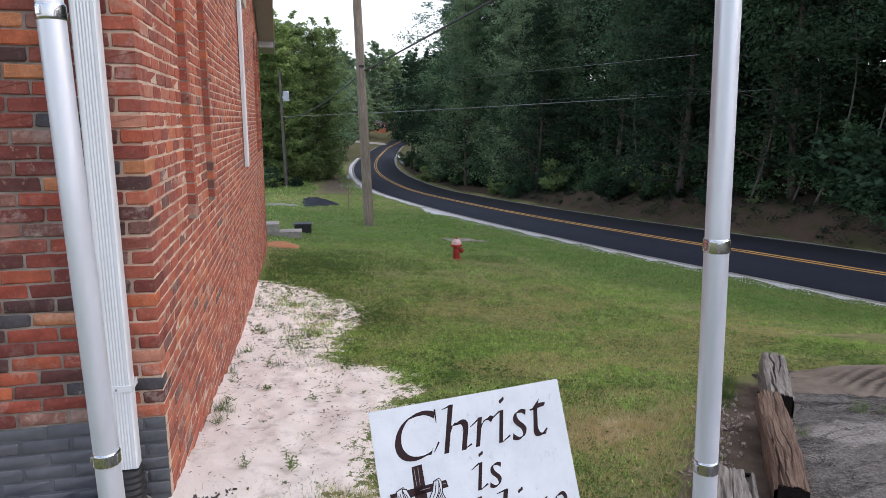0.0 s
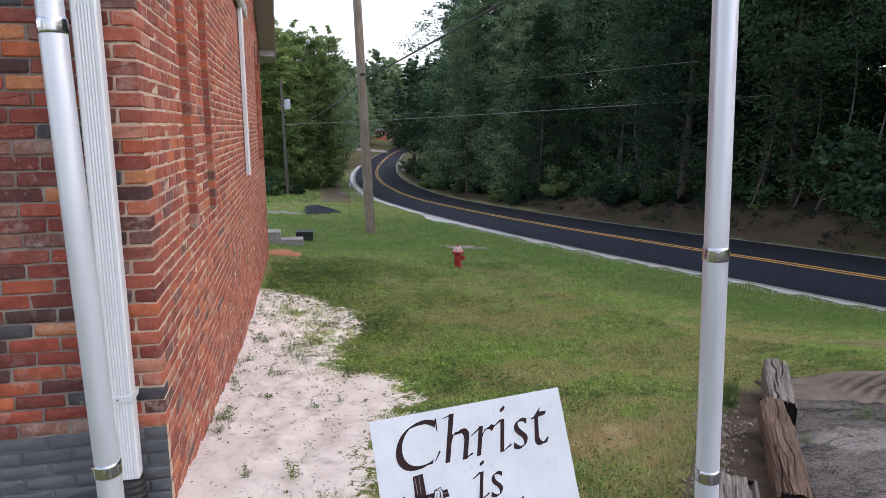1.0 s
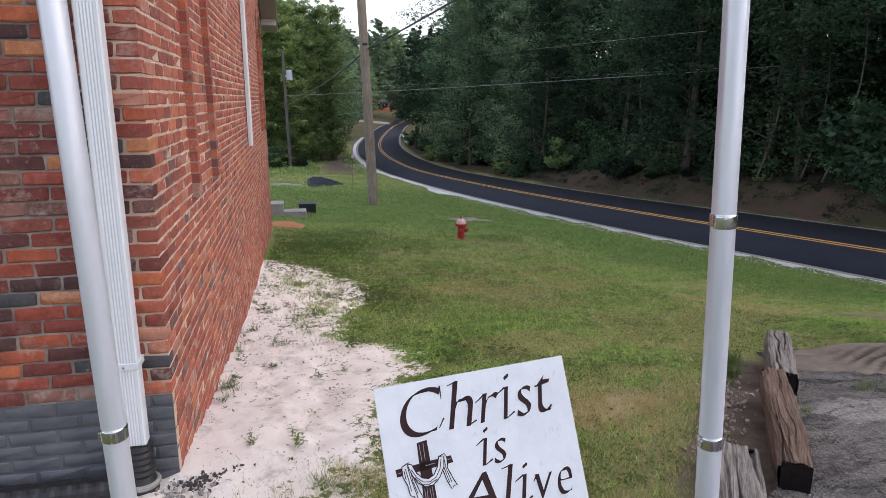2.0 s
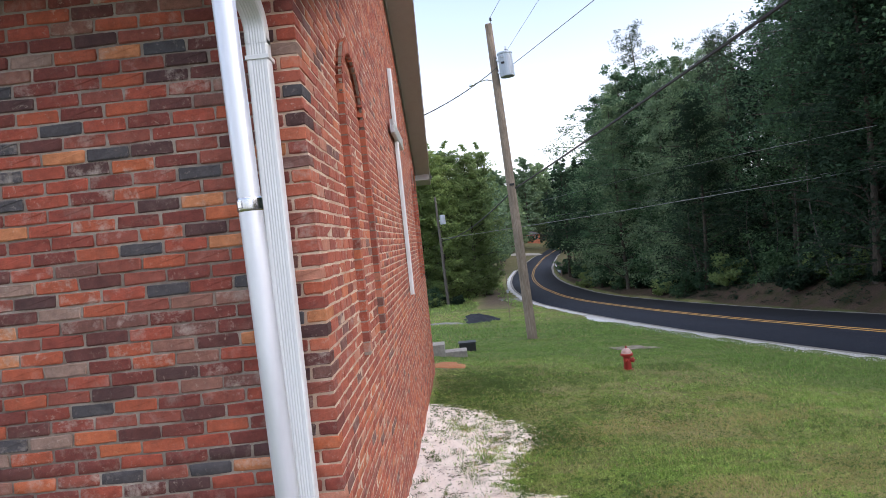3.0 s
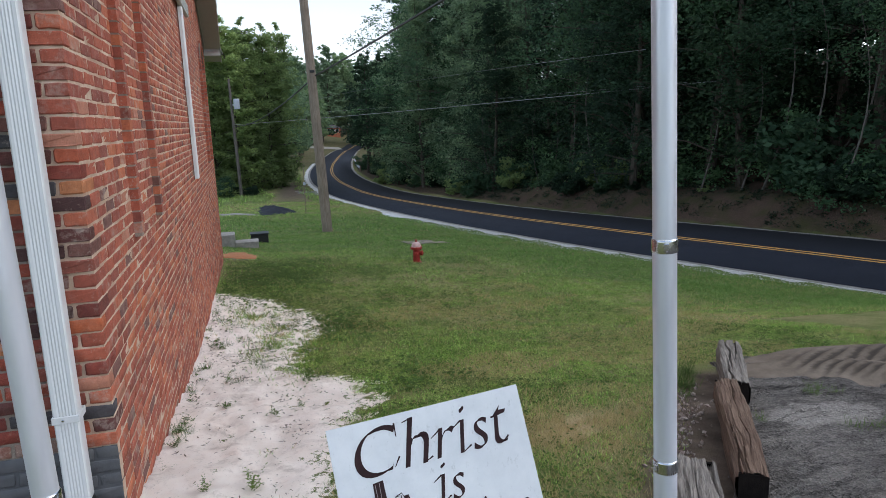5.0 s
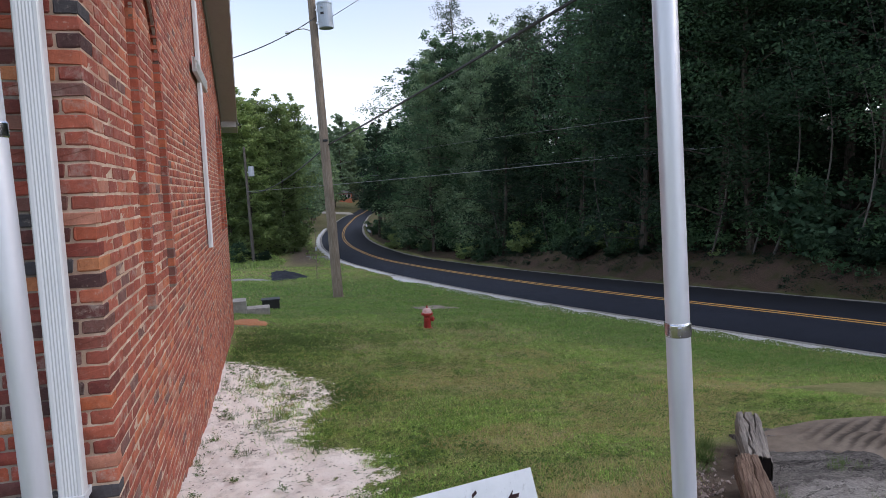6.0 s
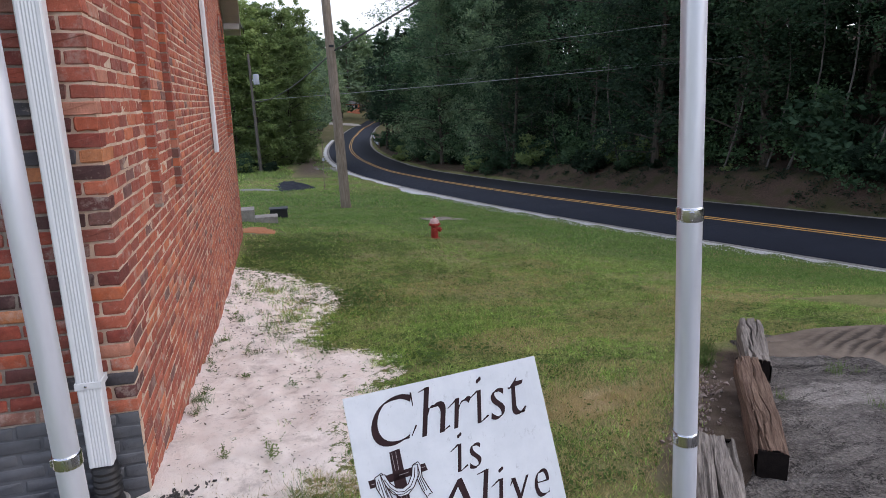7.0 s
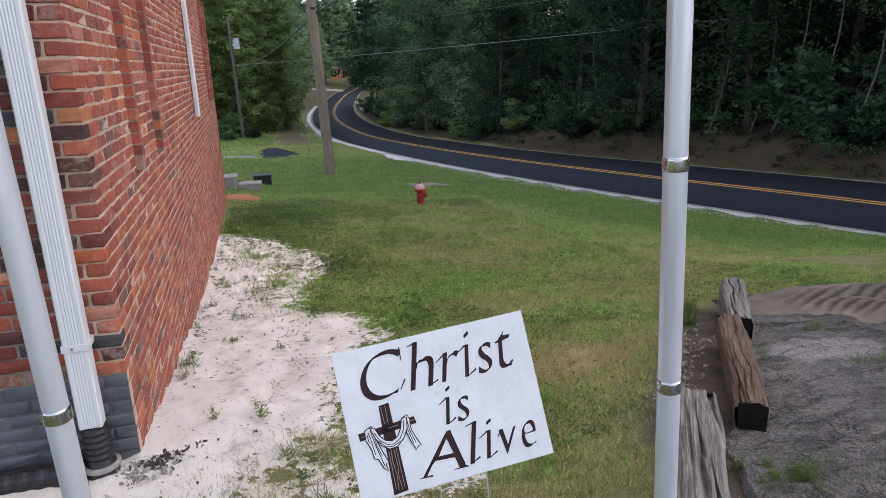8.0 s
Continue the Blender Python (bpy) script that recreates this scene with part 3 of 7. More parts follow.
def ribbon(name, y0, y1, o0, o1, lift, thick, material, label, category, step_y=0.6, wobble=0.0, parent=None):
    """A strip that follows the road between two sideways offsets, with a thickness."""
    ys = np.arange(y0, y1 + step_y, step_y)
    cx, cz = road_x(ys), road_z(ys)
    sl = (road_x(ys + 0.5) - road_x(ys - 0.5))
    k = 1 / np.sqrt(1 + sl * sl)
    nx, ny = k, -sl * k
    w0 = wobble * (np.sin(ys * 1.9) + 0.6 * np.sin(ys * 4.3 + 1)) if wobble else 0 * ys
    rows = []
    for o, dz in ((o0, -thick), (o0, 0), (o1, 0), (o1, -thick)):
        oo = o + (w0 if abs(o) == max(abs(o0), abs(o1)) else 0)
        rows.append(np.stack([cx + nx * oo, ys + ny * oo, cz + lift + dz], -1))
    v = np.stack(rows, 1).reshape(-1, 3)
    n = len(ys)
    f = []
    for i in range(n - 1):
        for a in range(3):
            f.append((i * 4 + a, i * 4 + a + 1, i * 4 + a + 5, i * 4 + a + 4))
    me = mesh_arrays(name, v, np.array(f)[:, ::-1], [material])
    ob = new(name, me)
    if parent:
        ob.parent = parent
        return ob
    return tagged(ob, label, category, kind="structure")


road = ribbon("road", -60, 260, -HALF - 0.12, HALF + 0.12, 0.03, 0.2, M_ROAD, "fresh black asphalt country road curving through woods", "road")
for o in (-0.125, 0.125):
    ribbon("centre_line", -60, 260, o - 0.05, o + 0.05, 0.036, 0.006, M_YELLOW, "", "", parent=road)
ribbon("road_edge", -60, 160, -HALF - 0.40, -HALF - 0.123, 0.012, 0.2, M_EDGE, "worn pale edge strip of old asphalt", "road edge", 0.4, 0.03)
ribbon("road_edge", -60, 160, HALF + 0.123, HALF + 0.42, 0.012, 0.2, M_EDGE, "worn pale edge strip of old asphalt", "road edge", 0.4, 0.05)
ribbon("driveway_apron", 45, 66, -HALF - 2.5, -HALF - 0.42, 0.0, 0.2, M_EDGE, "pale worn driveway apron beside the road", "apron", 0.5, 0.16)
for y0, y1, wide in ((-60, 33, 1.25), (33.3, 110, 0.80)):
    ribbon("gravel_shoulder", y0, y1, -HALF - wide, -HALF - 0.38, 0.030, 0.25, M_GRAVEL, "pale limestone gravel shoulder beside the road", "gravel", 0.3, 0.07)


# ---- the church ----
W = 11.9           # width of the gable wall
EAVE, SLOPE = 3.445, 0.47
COURSE, GREY_TOP = 0.0677, 0.42


def rake(y):
    """Underside of the roof's overhang above the gable wall."""
    return EAVE + SLOPE * (y if y < W / 2 else W - y)


def overhang(y):
    return 0.632 - 0.322 * (y + 0.1) / (W + 0.6)


def build_shell():
    bm = bmesh.new()
    a = [(0.006, -1.6), (W, -1.6), (W, rake(W) + 0.05), (W / 2, rake(W / 2) + 0.05), (0.006, rake(0) + 0.05)]
    out = [bm.verts.new((-0.0024, y, z)) for y, z in a]
    inn = [bm.verts.new((-0.25, y, z)) for y, z in a]
    bm.faces.new(out)
    bm.faces.new(list(reversed(inn)))
    for i in range(5):
        j = (i + 1) % 5
        bm.faces.new((out[j], out[i], inn[i], inn[j]))
    east = tagged(part("wall_east", bm, M_REDMORTAR), "red brick gable wall of a small church", "wall", kind="structure")
    bm = box(bmesh.new(), (-14, 0.007, -0.6), (-0.252, 0.25, 3.55))
    south = tagged(part("wall_south", bm, M_MORTAR), "red brick eaves wall with a grey painted foot", "wall", kind="structure")
    tagged(part("wall_north", box(bmesh.new(), (-14, W - 0.25, -1.6), (-0.252, W, 3.5)), M_BRICKS), "plain red brick back wall", "wall", kind="structure")
    tagged(part("wall_west", box(bmesh.new(), (-14.25, 0, -1.6), (-14.002, W, 3.5)), M_BRICKS), "plain red brick end wall", "wall", kind="structure")
    part("joint_paint", box(bmesh.new(), (-13.9, 0.0035, -0.6), (-0.004, 0.0065, GREY_TOP - 0.004)), M_GREY, south, "dark grey paint in the joints")
    return east, south


WALL_EAST, WALL_SOUTH = build_shell()


def build_roof():
    roof = thing("roof", label="low gabled shingle roof with boxed beige eaves", category="roof", kind="structure")
    # sloping slabs
    for s in (0, 1):
        bm = bmesh.new()
        rows = []
        for y in (-0.5, 0.0, 3.0, W / 2):
            yy = y if s == 0 else W - y
            z = EAVE + SLOPE * y
            edge, drop = (overhang(yy) + 0.005, 0.03) if y > -0.4 else (0.38, 0.17)
            rows.append([bm.verts.new((x, yy, z + d)) for x, d in ((-14.5, 0.17), (0.3, 0.17), (edge, drop), (edge, drop + 0.02), (0.3, 0.19), (-14.5, 0.19))])
        for p, q in zip(rows, rows[1:]):
            for i in range(6):
                j = (i + 1) % 6
                bm.faces.new((p[i], p[j], q[j], q[i]))
        bm.faces.new(rows[0])
        bm.faces.new(rows[-1])
        bmesh.ops.recalc_face_normals(bm, faces=bm.faces)
        part("slope", bm, M_ROOF, roof)
    # sloping soffits of the gable overhang, with their fascia boards
    for s in (0, 1):
        near = [(0.392, -0.44), (overhang(-0.1), -0.08)] if s == 0 else [(0.0, W + 0.45), (overhang(W), W + 0.45)]
        far = [(0.0, W / 2), (overhang(W / 2), W / 2)]
        def hz(y):
            return EAVE + SLOPE * (y if s == 0 else W - y)
        if s == 0:  # the near end is lifted to the flashing's lower edge
            ring = [(0.425, -0.42, 3.355), (overhang(-0.1), -0.08, 3.417), (*far[1], hz(far[1][1])), (*far[0], hz(far[0][1])), (0.0, 0.004, 3.447), (0.392, 0.004, 3.425)]
        else:
            ring = [(x, y, hz(y)) for x, y in near + [far[1], far[0]]]
        bm = bmesh.new()
        lo = [bm.verts.new(p) for p in ring]
        hi = [bm.verts.new((p[0], p[1], p[2] + 0.03)) for p in ring]
        bmesh.ops.triangulate(bm, faces=[bm.faces.new(lo), bm.faces.new(hi)])
        for i in range(len(ring)):
            j = (i + 1) % len(ring)
            bm.faces.new((lo[i], lo[j], hi[j], hi[i]))
        bmesh.ops.recalc_face_normals(bm, faces=bm.faces)
        part("soffit", bm, M_SOFFIT, roof)
        bm = bmesh.new()
        (x0, y0), (x1, y1) = near[1], far[1]
        pts = []
        for x, y in ((x0, y0), (x1, y1)):
            pts.append([bm.verts.new((x + dx, y, hz(y) + dz)) for dx, dz in ((0.002, -0.012), (0.014, -0.012), (0.014, 0.055), (0.002, 0.055))])
        for i in range(4):
            j = (i + 1) % 4
            bm.faces.new((pts[0][i], pts[0][j], pts[1][j], pts[1][i]))
        bm.faces.new(pts[0])
        bm.faces.new(pts[1])
        bmesh.ops.recalc_face_normals(bm, faces=bm.faces)
        part("fascia", bm, M_WHITE, roof)
        # thin cover strip where the soffit meets the bricks
        bm = bmesh.new()
        ya, yb = (0.1, W / 2) if s == 0 else (W - 0.02, W / 2)
        m0 = Vector((0.03, ya, hz(ya) - 0.012))
        m1 = Vector((0.03, yb, hz(yb) - 0.012))
        tube([m0, m1], 0.012, 6, bm)
        part("cover_strip", bm, M_SOFFIT, roof)
    # boxed ends of the back eave
    part("eave_return", box(bmesh.new(), (0.004, W + 0.004, 3.315), (overhang(W) - 0.005, W + 0.44, 3.455), 0.006), M_SOFFIT, roof)
    part("soffit", box(bmesh.new(), (-14.5, W + 0.004, 3.335), (-0.002, W + 0.45, 3.355)), M_SOFFIT, roof)
    part("fascia", box(bmesh.new(), (-14.5, W + 0.452, 3.295), (overhang(W), W + 0.475, 3.495)), M_WHITE, roof)
    bm = bmesh.new()
    bmesh.ops.extrude_face_region(bm, geom=[bm.faces.new([bm.verts.new(p) for p in ((0.387, -0.45, 3.355), (0.387, 0.0, 3.355), (0.387, 0.0, 3.450), (0.387, -0.45, 3.380))])])
    bmesh.ops.translate(bm, vec=(0.004, 0, 0), verts=list(bm.verts)[4:])
    bmesh.ops.recalc_face_normals(bm, faces=bm.faces)
    part("gable_return", bm, M_SOFFIT, roof)
    # front eave
    part("soffit", box(bmesh.new(), (-14.5, -0.45, 3.357), (0.385, -0.0, 3.377)), M_SOFFIT, roof)
    part("fascia", box(bmesh.new(), (-14.5, -0.475, 3.360), (0.39, -0.452, 3.505), 0.003), M_SOFFIT, roof)
    bm = bmesh.new()
    strip = [(0.378, -0.60, 3.517), (0.636, -0.084, 3.503), (0.632, -0.088, 3.417), (0.44, -0.40, 3.373), (0.384, -0.585, 3.400)]
    tooth = [(0.384, -0.585, 3.400), (0.44, -0.40, 3.373), (0.418, -0.415, 3.325), (0.404, -0.44, 3.210), (0.397, -0.465, 3.220), (0.392, -0.515, 3.325)]
    for shape in (strip, tooth):
        bm.faces.new([bm.verts.new(p) for p in shape])
    r = bmesh.ops.extrude_face_region(bm, geom=bm.faces[:])
    bmesh.ops.translate(bm, vec=(-0.003, 0.004, 0.0), verts=[q for q in r["geom"] if isinstance(q, bmesh.types.BMVert)])
    bmesh.ops.triangulate(bm, faces=bm.faces)
    bmesh.ops.recalc_face_normals(bm, faces=bm.faces)
    cap = bmesh.new()
    box(cap, (0.0, -0.012, 0.0), (0.58, 0.0, 0.014), 0.002, Matrix.Translation((0.385, -0.60, 3.507)) @ Matrix.Rotation(radians(63.5), 4, "Z") @ Matrix.Rotation(radians(1.2), 4, "Y"))
    for k in range(7):
        part("screw", lathe([(0.005, 0.0), (0.005, 0.004), (0.002, 0.006)], 6, Matrix.Translation((0.384 + 0.036 * k, -0.592 + 0.0725 * k, 3.495)) @ Matrix.Rotation(radians(63.5), 4, "Z") @ Matrix.Rotation(radians(90), 4, "X")), M_TAR, roof)
    part("drip_edge", cap, M_FLASH, roof)
    part("corner_flashing", bm, M_FLASH, roof, "bent galvanised corner flashing")
    bm = bmesh.new()
    v = [bm.verts.new(p) for p in ((0.002, 0.02, 3.355), (0.006, 0.11, 3.355), (0.006, 0.15, 3.205), (0.004, 0.12, 3.215))]
    bm.faces.new(v)
    r = bmesh.ops.extrude_face_region(bm, geom=bm.faces[:])
    bmesh.ops.translate(bm, vec=(0.004, 0, 0), verts=[q for q in r["geom"] if isinstance(q, bmesh.types.BMVert)])
    part("step_flashing", bm, M_FLASH, roof)
    return roof


build_roof()


def build_gutter():
    g = thing("gutter", label="grey painted metal rain gutter along the eave", category="gutter")
    shape = [(0, 0.0), (0.07, 0.0), (0.075, 0.012), (0.092, 0.045), (0.115, 0.062), (0.115, 0.115), (0.105, 0.124), (0.098, 0.115), (0.108, 0.110), (0.108, 0.066), (0.085, 0.050), (0.068, 0.006), (0.006, 0.006), (0.006, 0.12), (0, 0.12)]
    m = Matrix.Translation((0, -0.478, 3.385)) @ Matrix.Rotation(radians(-90), 4, "Z")
    part("trough", profile_run(shape, -14.5, 0.37, m), M_GUTTER, g)
    for x in np.arange(-13.6, 0.3, 0.9):
        part("hanger", box(bmesh.new(), (x - 0.012, -0.59, 3.495), (x + 0.012, -0.48, 3.501), 0.001), M_GALV, g)
    part("end_cap", profile_run([(0.0, 0.0), (0.07, 0.0), (0.092, 0.045), (0.115, 0.062), (0.115, 0.12), (0.0, 0.12)], 0.3705, 0.374, m), M_GUTTER, g)
    for x in (-3.455, -6.6):
        part("joint_band", profile_run([(0.0, -0.003), (0.073, -0.003), (0.095, 0.043), (0.118, 0.060), (0.118, 0.12), (0.112, 0.12), (0.0, 0.11)], x, x + 0.05, m), M_GUTTER, g)
    return g


build_gutter()


def build_downspout():
    d = thing("downspout", label="white ribbed metal downspout running down to a black drain", category="downspout")
    xc, yc, w, dp = -0.165, -0.075, 0.10, 0.072

    def outline(k=1.0):
        pts, n = [(-w / 2, -dp / 2 + 0.008), (-w / 2 + 0.007, -dp / 2)], 5
        for i in range(n * 2 + 1):
            u = 0.62 * w * (i / (n * 2) - 0.5)
            pts.append((u, -dp / 2 + (0.0026 if i % 2 else 0.0)))
        pts += [(w / 2 - 0.007, -dp / 2), (w / 2, -dp / 2 + 0.008), (w / 2, dp / 2), (-w / 2, dp / 2)]
        return pts

    def sweep(path, name):
        bm = bmesh.new()
        rings = []
        for p, tilt in path:
            m = Matrix.Translation(p) @ Matrix.Rotation(tilt, 4, "X")
            rings.append([bm.verts.new(m @ Vector((u, v, 0))) for u, v in outline()])
        n = len(rings[0])
        for lo, hi in zip(rings, rings[1:]):
            for i in range(n):
                j = (i + 1) % n
                bm.faces.new((lo[i], lo[j], hi[j], hi[i]))
        bm.faces.new(rings[0])
        bm.faces.new(rings[-1])
        bmesh.ops.recalc_face_normals(bm, faces=bm.faces)
        return part(name, bm, M_WHITE, d)

    sweep([((xc, yc, 0.22), 0), ((xc, yc, 2.915), 0)], "pipe")
    el = [((xc, yc - 0.003, 2.895), 0.0)]
    p = Vector((xc, yc - 0.003, 2.935))
    for k in range(11):  # the lower bend, the slanting run, the upper bend
        t = 1.1 * k / 10
        el.append((tuple(p), t + (0.03 if k % 2 else -0.03)))
        p += Vector((0, -0.013 * math.sin(t), 0.013 * math.cos(t)))
    p += Vector((0, -0.26 * math.sin(1.1), 0.26 * math.cos(1.1)))
    for k in range(9):
        t = 1.1 * (1 - k / 8)
        el.append((tuple(p), t + (0.03 if k % 2 else -0.03)))
        p += Vector((0, -0.012 * math.sin(t), 0.012 * math.cos(t)))
    el.append(((p.x, p.y, 3.415), 0.0))
    sweep(el, "elbow")
    part("strap", box(bmesh.new(), (xc - 0.055, yc - 0.041, 0.60), (xc + 0.055, 0.0, 0.632), 0.002), M_WHITE, d)
    part("screw", lathe([(0.006, 0), (0.006, 0.003), (0.003, 0.005)], 8, Matrix.Translation((xc - 0.01, yc - 0.041, 0.616)) @ Matrix.Rotation(radians(90), 4, "X")), M_CHROME, d)
    part("strap", box(bmesh.new(), (xc - 0.055, yc - 0.041, 2.82), (xc + 0.055, 0.0, 2.84), 0.002), M_WHITE, d)
    # drain adapter and corrugated pipe
    prof = []
    for i in range(17):
        z = 0.215 - 0.25 * i / 16
        prof.append((0.056 + (0.006 if i % 2 else 0.0) + (0.012 if i > 11 else 0), z))
    part("drain_adapter", lathe(list(reversed(prof)), 20, Matrix.Translation((xc + 0.01, yc - 0.01, 0))), M_BLACK, d, "black ribbed plastic drain adapter", True)
    part("clamp_band", lathe([(0.078, -0.007), (0.083, 0.0), (0.083, 0.014), (0.078, 0.019)], 20, Matrix.Translation((xc + 0.01, yc - 0.01, 0.012))), M_CONC, d, "pale mortar-caked band")
    return d


build_downspout()


def build_drain_pipe():
    prof = []
    n = 150
    for i in range(n):
        prof.append((0.052 + (0.006 if (i // 2) % 2 else 0.0), 2.6 * i / n))
    m = Matrix.Translation((-0.22, -0.11, 0.015)) @ Matrix.Rotation(radians(-90), 4, "Y")
    ob = part("drain_pipe", lathe(prof, 16, m), M_BLACK)
    return tagged(ob, "black corrugated plastic drain pipe lying along the wall foot", "pipe")


build_drain_pipe()


def build_cross():
    c = thing("wall_cross", label="tall white ribbed cross fixed to the brick gable", category="cross")
    yc, zc = 6.08, 3.42
    def ribbed(name, along, lo, hi, width):
        bm = bmesh.new()
        for i in range(4):
            o = -width / 2 + width * (i + 0.5) / 4
            r = width / 8.4
            if along == "z":
                tube([(0.045, yc + o, lo), (0.045, yc + o, hi)], r, 8, bm)
            else:
                tube([(0.062, lo, zc + o), (0.062, hi, zc + o)], r, 8, bm)
        part(name, bm, M_WHITE, c)
        bm = bmesh.new()
        if along == "z":
            box(bm, (0.012, yc - width / 2, lo), (0.04, yc + width / 2, hi))
        else:
            box(bm, (0.03, lo, zc - width / 2), (0.058, hi, zc + width / 2))
        part("backing_board", bm, M_WHITE, c)
    ribbed("upright", "z", 1.19, 4.36, 0.15)
    ribbed("arm", "y", yc - 0.86, yc + 0.86, 0.17)
    return c


build_cross()


def build_arch(y0):
    """A raised brick band that frames a blind arched panel."""
    t = thing("trim", label="raised red brick arch band on the gable wall", category="brick arch", kind="structure")
    z0, zs, wid, inner, out = 1.21, 2.86, 0.10, 0.90, 0.045
    pieces = []
    n = int((zs - z0) / COURSE)
    for side in (0, 1):
        yy = y0 + (0 if side == 0 else wid + inner)
        for i in range(n):
            z = GREY_TOP + COURSE * (round((z0 - GREY_TOP) / COURSE) + i)
            pieces.append((Matrix.Translation((out / 2 - 0.02, yy + wid / 2, z + 0.0285)), (out + 0.04, wid - 0.004, 0.057)))
    yc, r = y0 + wid + inner / 2, inner / 2 + wid / 2
    k = 22
    for i in range(k):
        a = math.pi * (i + 0.5) / k
        m = Matrix.Translation((out / 2 - 0.02, yc - r * math.cos(a), zs + r * math.sin(a))) @ Matrix.Rotation(a, 4, "X")
        pieces.append((m, (out + 0.04, wid, 0.057)))
    unit = bmesh.new()
    box(unit, (-0.5, -0.5, -0.5), (0.5, 0.5, 0.5))
    me = bpy.data.meshes.new("brick")
    unit.to_mesh(me)
    unit.free()
    me.materials.append(M_BRICKLIT)
    for m, size in pieces:
        ob = new("brick", me)
        ob.parent = t
        ob.matrix_local = m @ Matrix.Diagonal((*size, 1))
    part("arch_joint", box(bmesh.new(), (0.0, y0 + 0.006, z0), (out - 0.006, y0 + wid - 0.006, zs)), M_MORTAR, t)
    part("arch_joint", box(bmesh.new(), (0.0, y0 + wid + inner + 0.006, z0), (out - 0.006, y0 + 2 * wid + inner - 0.006, zs)), M_MORTAR, t)
    bm = bmesh.new()
    pts = [Vector((0.018, yc - r * math.cos(math.pi * i / 24), zs + r * math.sin(math.pi * i / 24))) for i in range(25)]
    for p, q in zip(pts, pts[1:]):
        d = (q - p)
        u = Vector((0, -d.z, d.y)).normalized() * (wid / 2 - 0.006)
        v = [bm.verts.new(w) for w in (p - u, p + u, q + u, q - u)]
        f = [bm.verts.new(w + Vector((0.02, 0, 0))) for w in (p - u, p + u, q + u, q - u)]
        bm.faces.new(f)
        bm.faces.new((v[0], f[0], f[3], v[3]))
        bm.faces.new((v[1], f[1], f[2], v[2]))
    bmesh.ops.recalc_face_normals(bm, faces=bm.faces)
    part("arch_joint", bm, M_MORTAR, t)


build_arch(1.12)
build_arch(W - 2.22)


# ---- near things ----
def build_post(x, y, z, lean, clamps, top, label):
    """A round metal post that leans a little: (x, y) is its place at the height z."""
    foot = gz(x, y) - 0.05
    right = Vector((0.974, -0.228, 0))
    def at(h):
        return Vector((x, y, h)) + right * (-lean * (h - z))
    post = thing("metal_post", label=label, category="post", group="metal posts")
    cuts = [foot] + clamps + [top]
    radii = [0.0290, 0.0283, 0.0276, 0.0270, 0.0265]
    for i, (a, b) in enumerate(zip(cuts, cuts[1:])):
        part("tube", tube([at(a), at(b)], radii[i], 28), M_POST, post, smooth=True)
    for i, h in enumerate(clamps):
        d = (at(h + 0.1) - at(h)).normalized().to_track_quat("Z", "Y").to_matrix().to_4x4()
        r = radii[i] + 0.0022
        bm = lathe([(r - 0.002, -0.002), (r, 0.0), (r + 0.0006, 0.004), (r + 0.0003, 0.015), (r + 0.0006, 0.026), (r, 0.030), (r - 0.002, 0.032)], 32, Matrix.Translation(at(h)) @ d)
        c = part("clamp", bm, M_CHROME, post, "bright steel clamp band", True)
        bm = box(bmesh.new(), (-0.006, -r - 0.004, 0.006), (0.006, -r + 0.002, 0.024), 0.0015, Matrix.Translation(at(h)) @ d @ Matrix.Rotation(radians(25 + 50 * i), 4, "Z"))
        part("clamp_lug", bm, M_CHROME, c)
    return post


build_post(0.156, -1.545, 2.024, 0.022, [1.004, 2.024, 2.935], 3.7, "round satin grey metal post beside the downspout")
build_post(1.610, -1.808, 1.519, 0.038, [0.954, 1.519, 2.60], 3.7, "round satin grey metal post beside the old timbers")

SIGN = Matrix.Translation((1.16, -1.368, 0.762)) @ Matrix.Rotation(radians(-4.6), 4, "Z") @ Matrix.Rotation(radians(-21.7), 4, "X") @ Matrix.Rotation(radians(-6.8), 4, "Y")


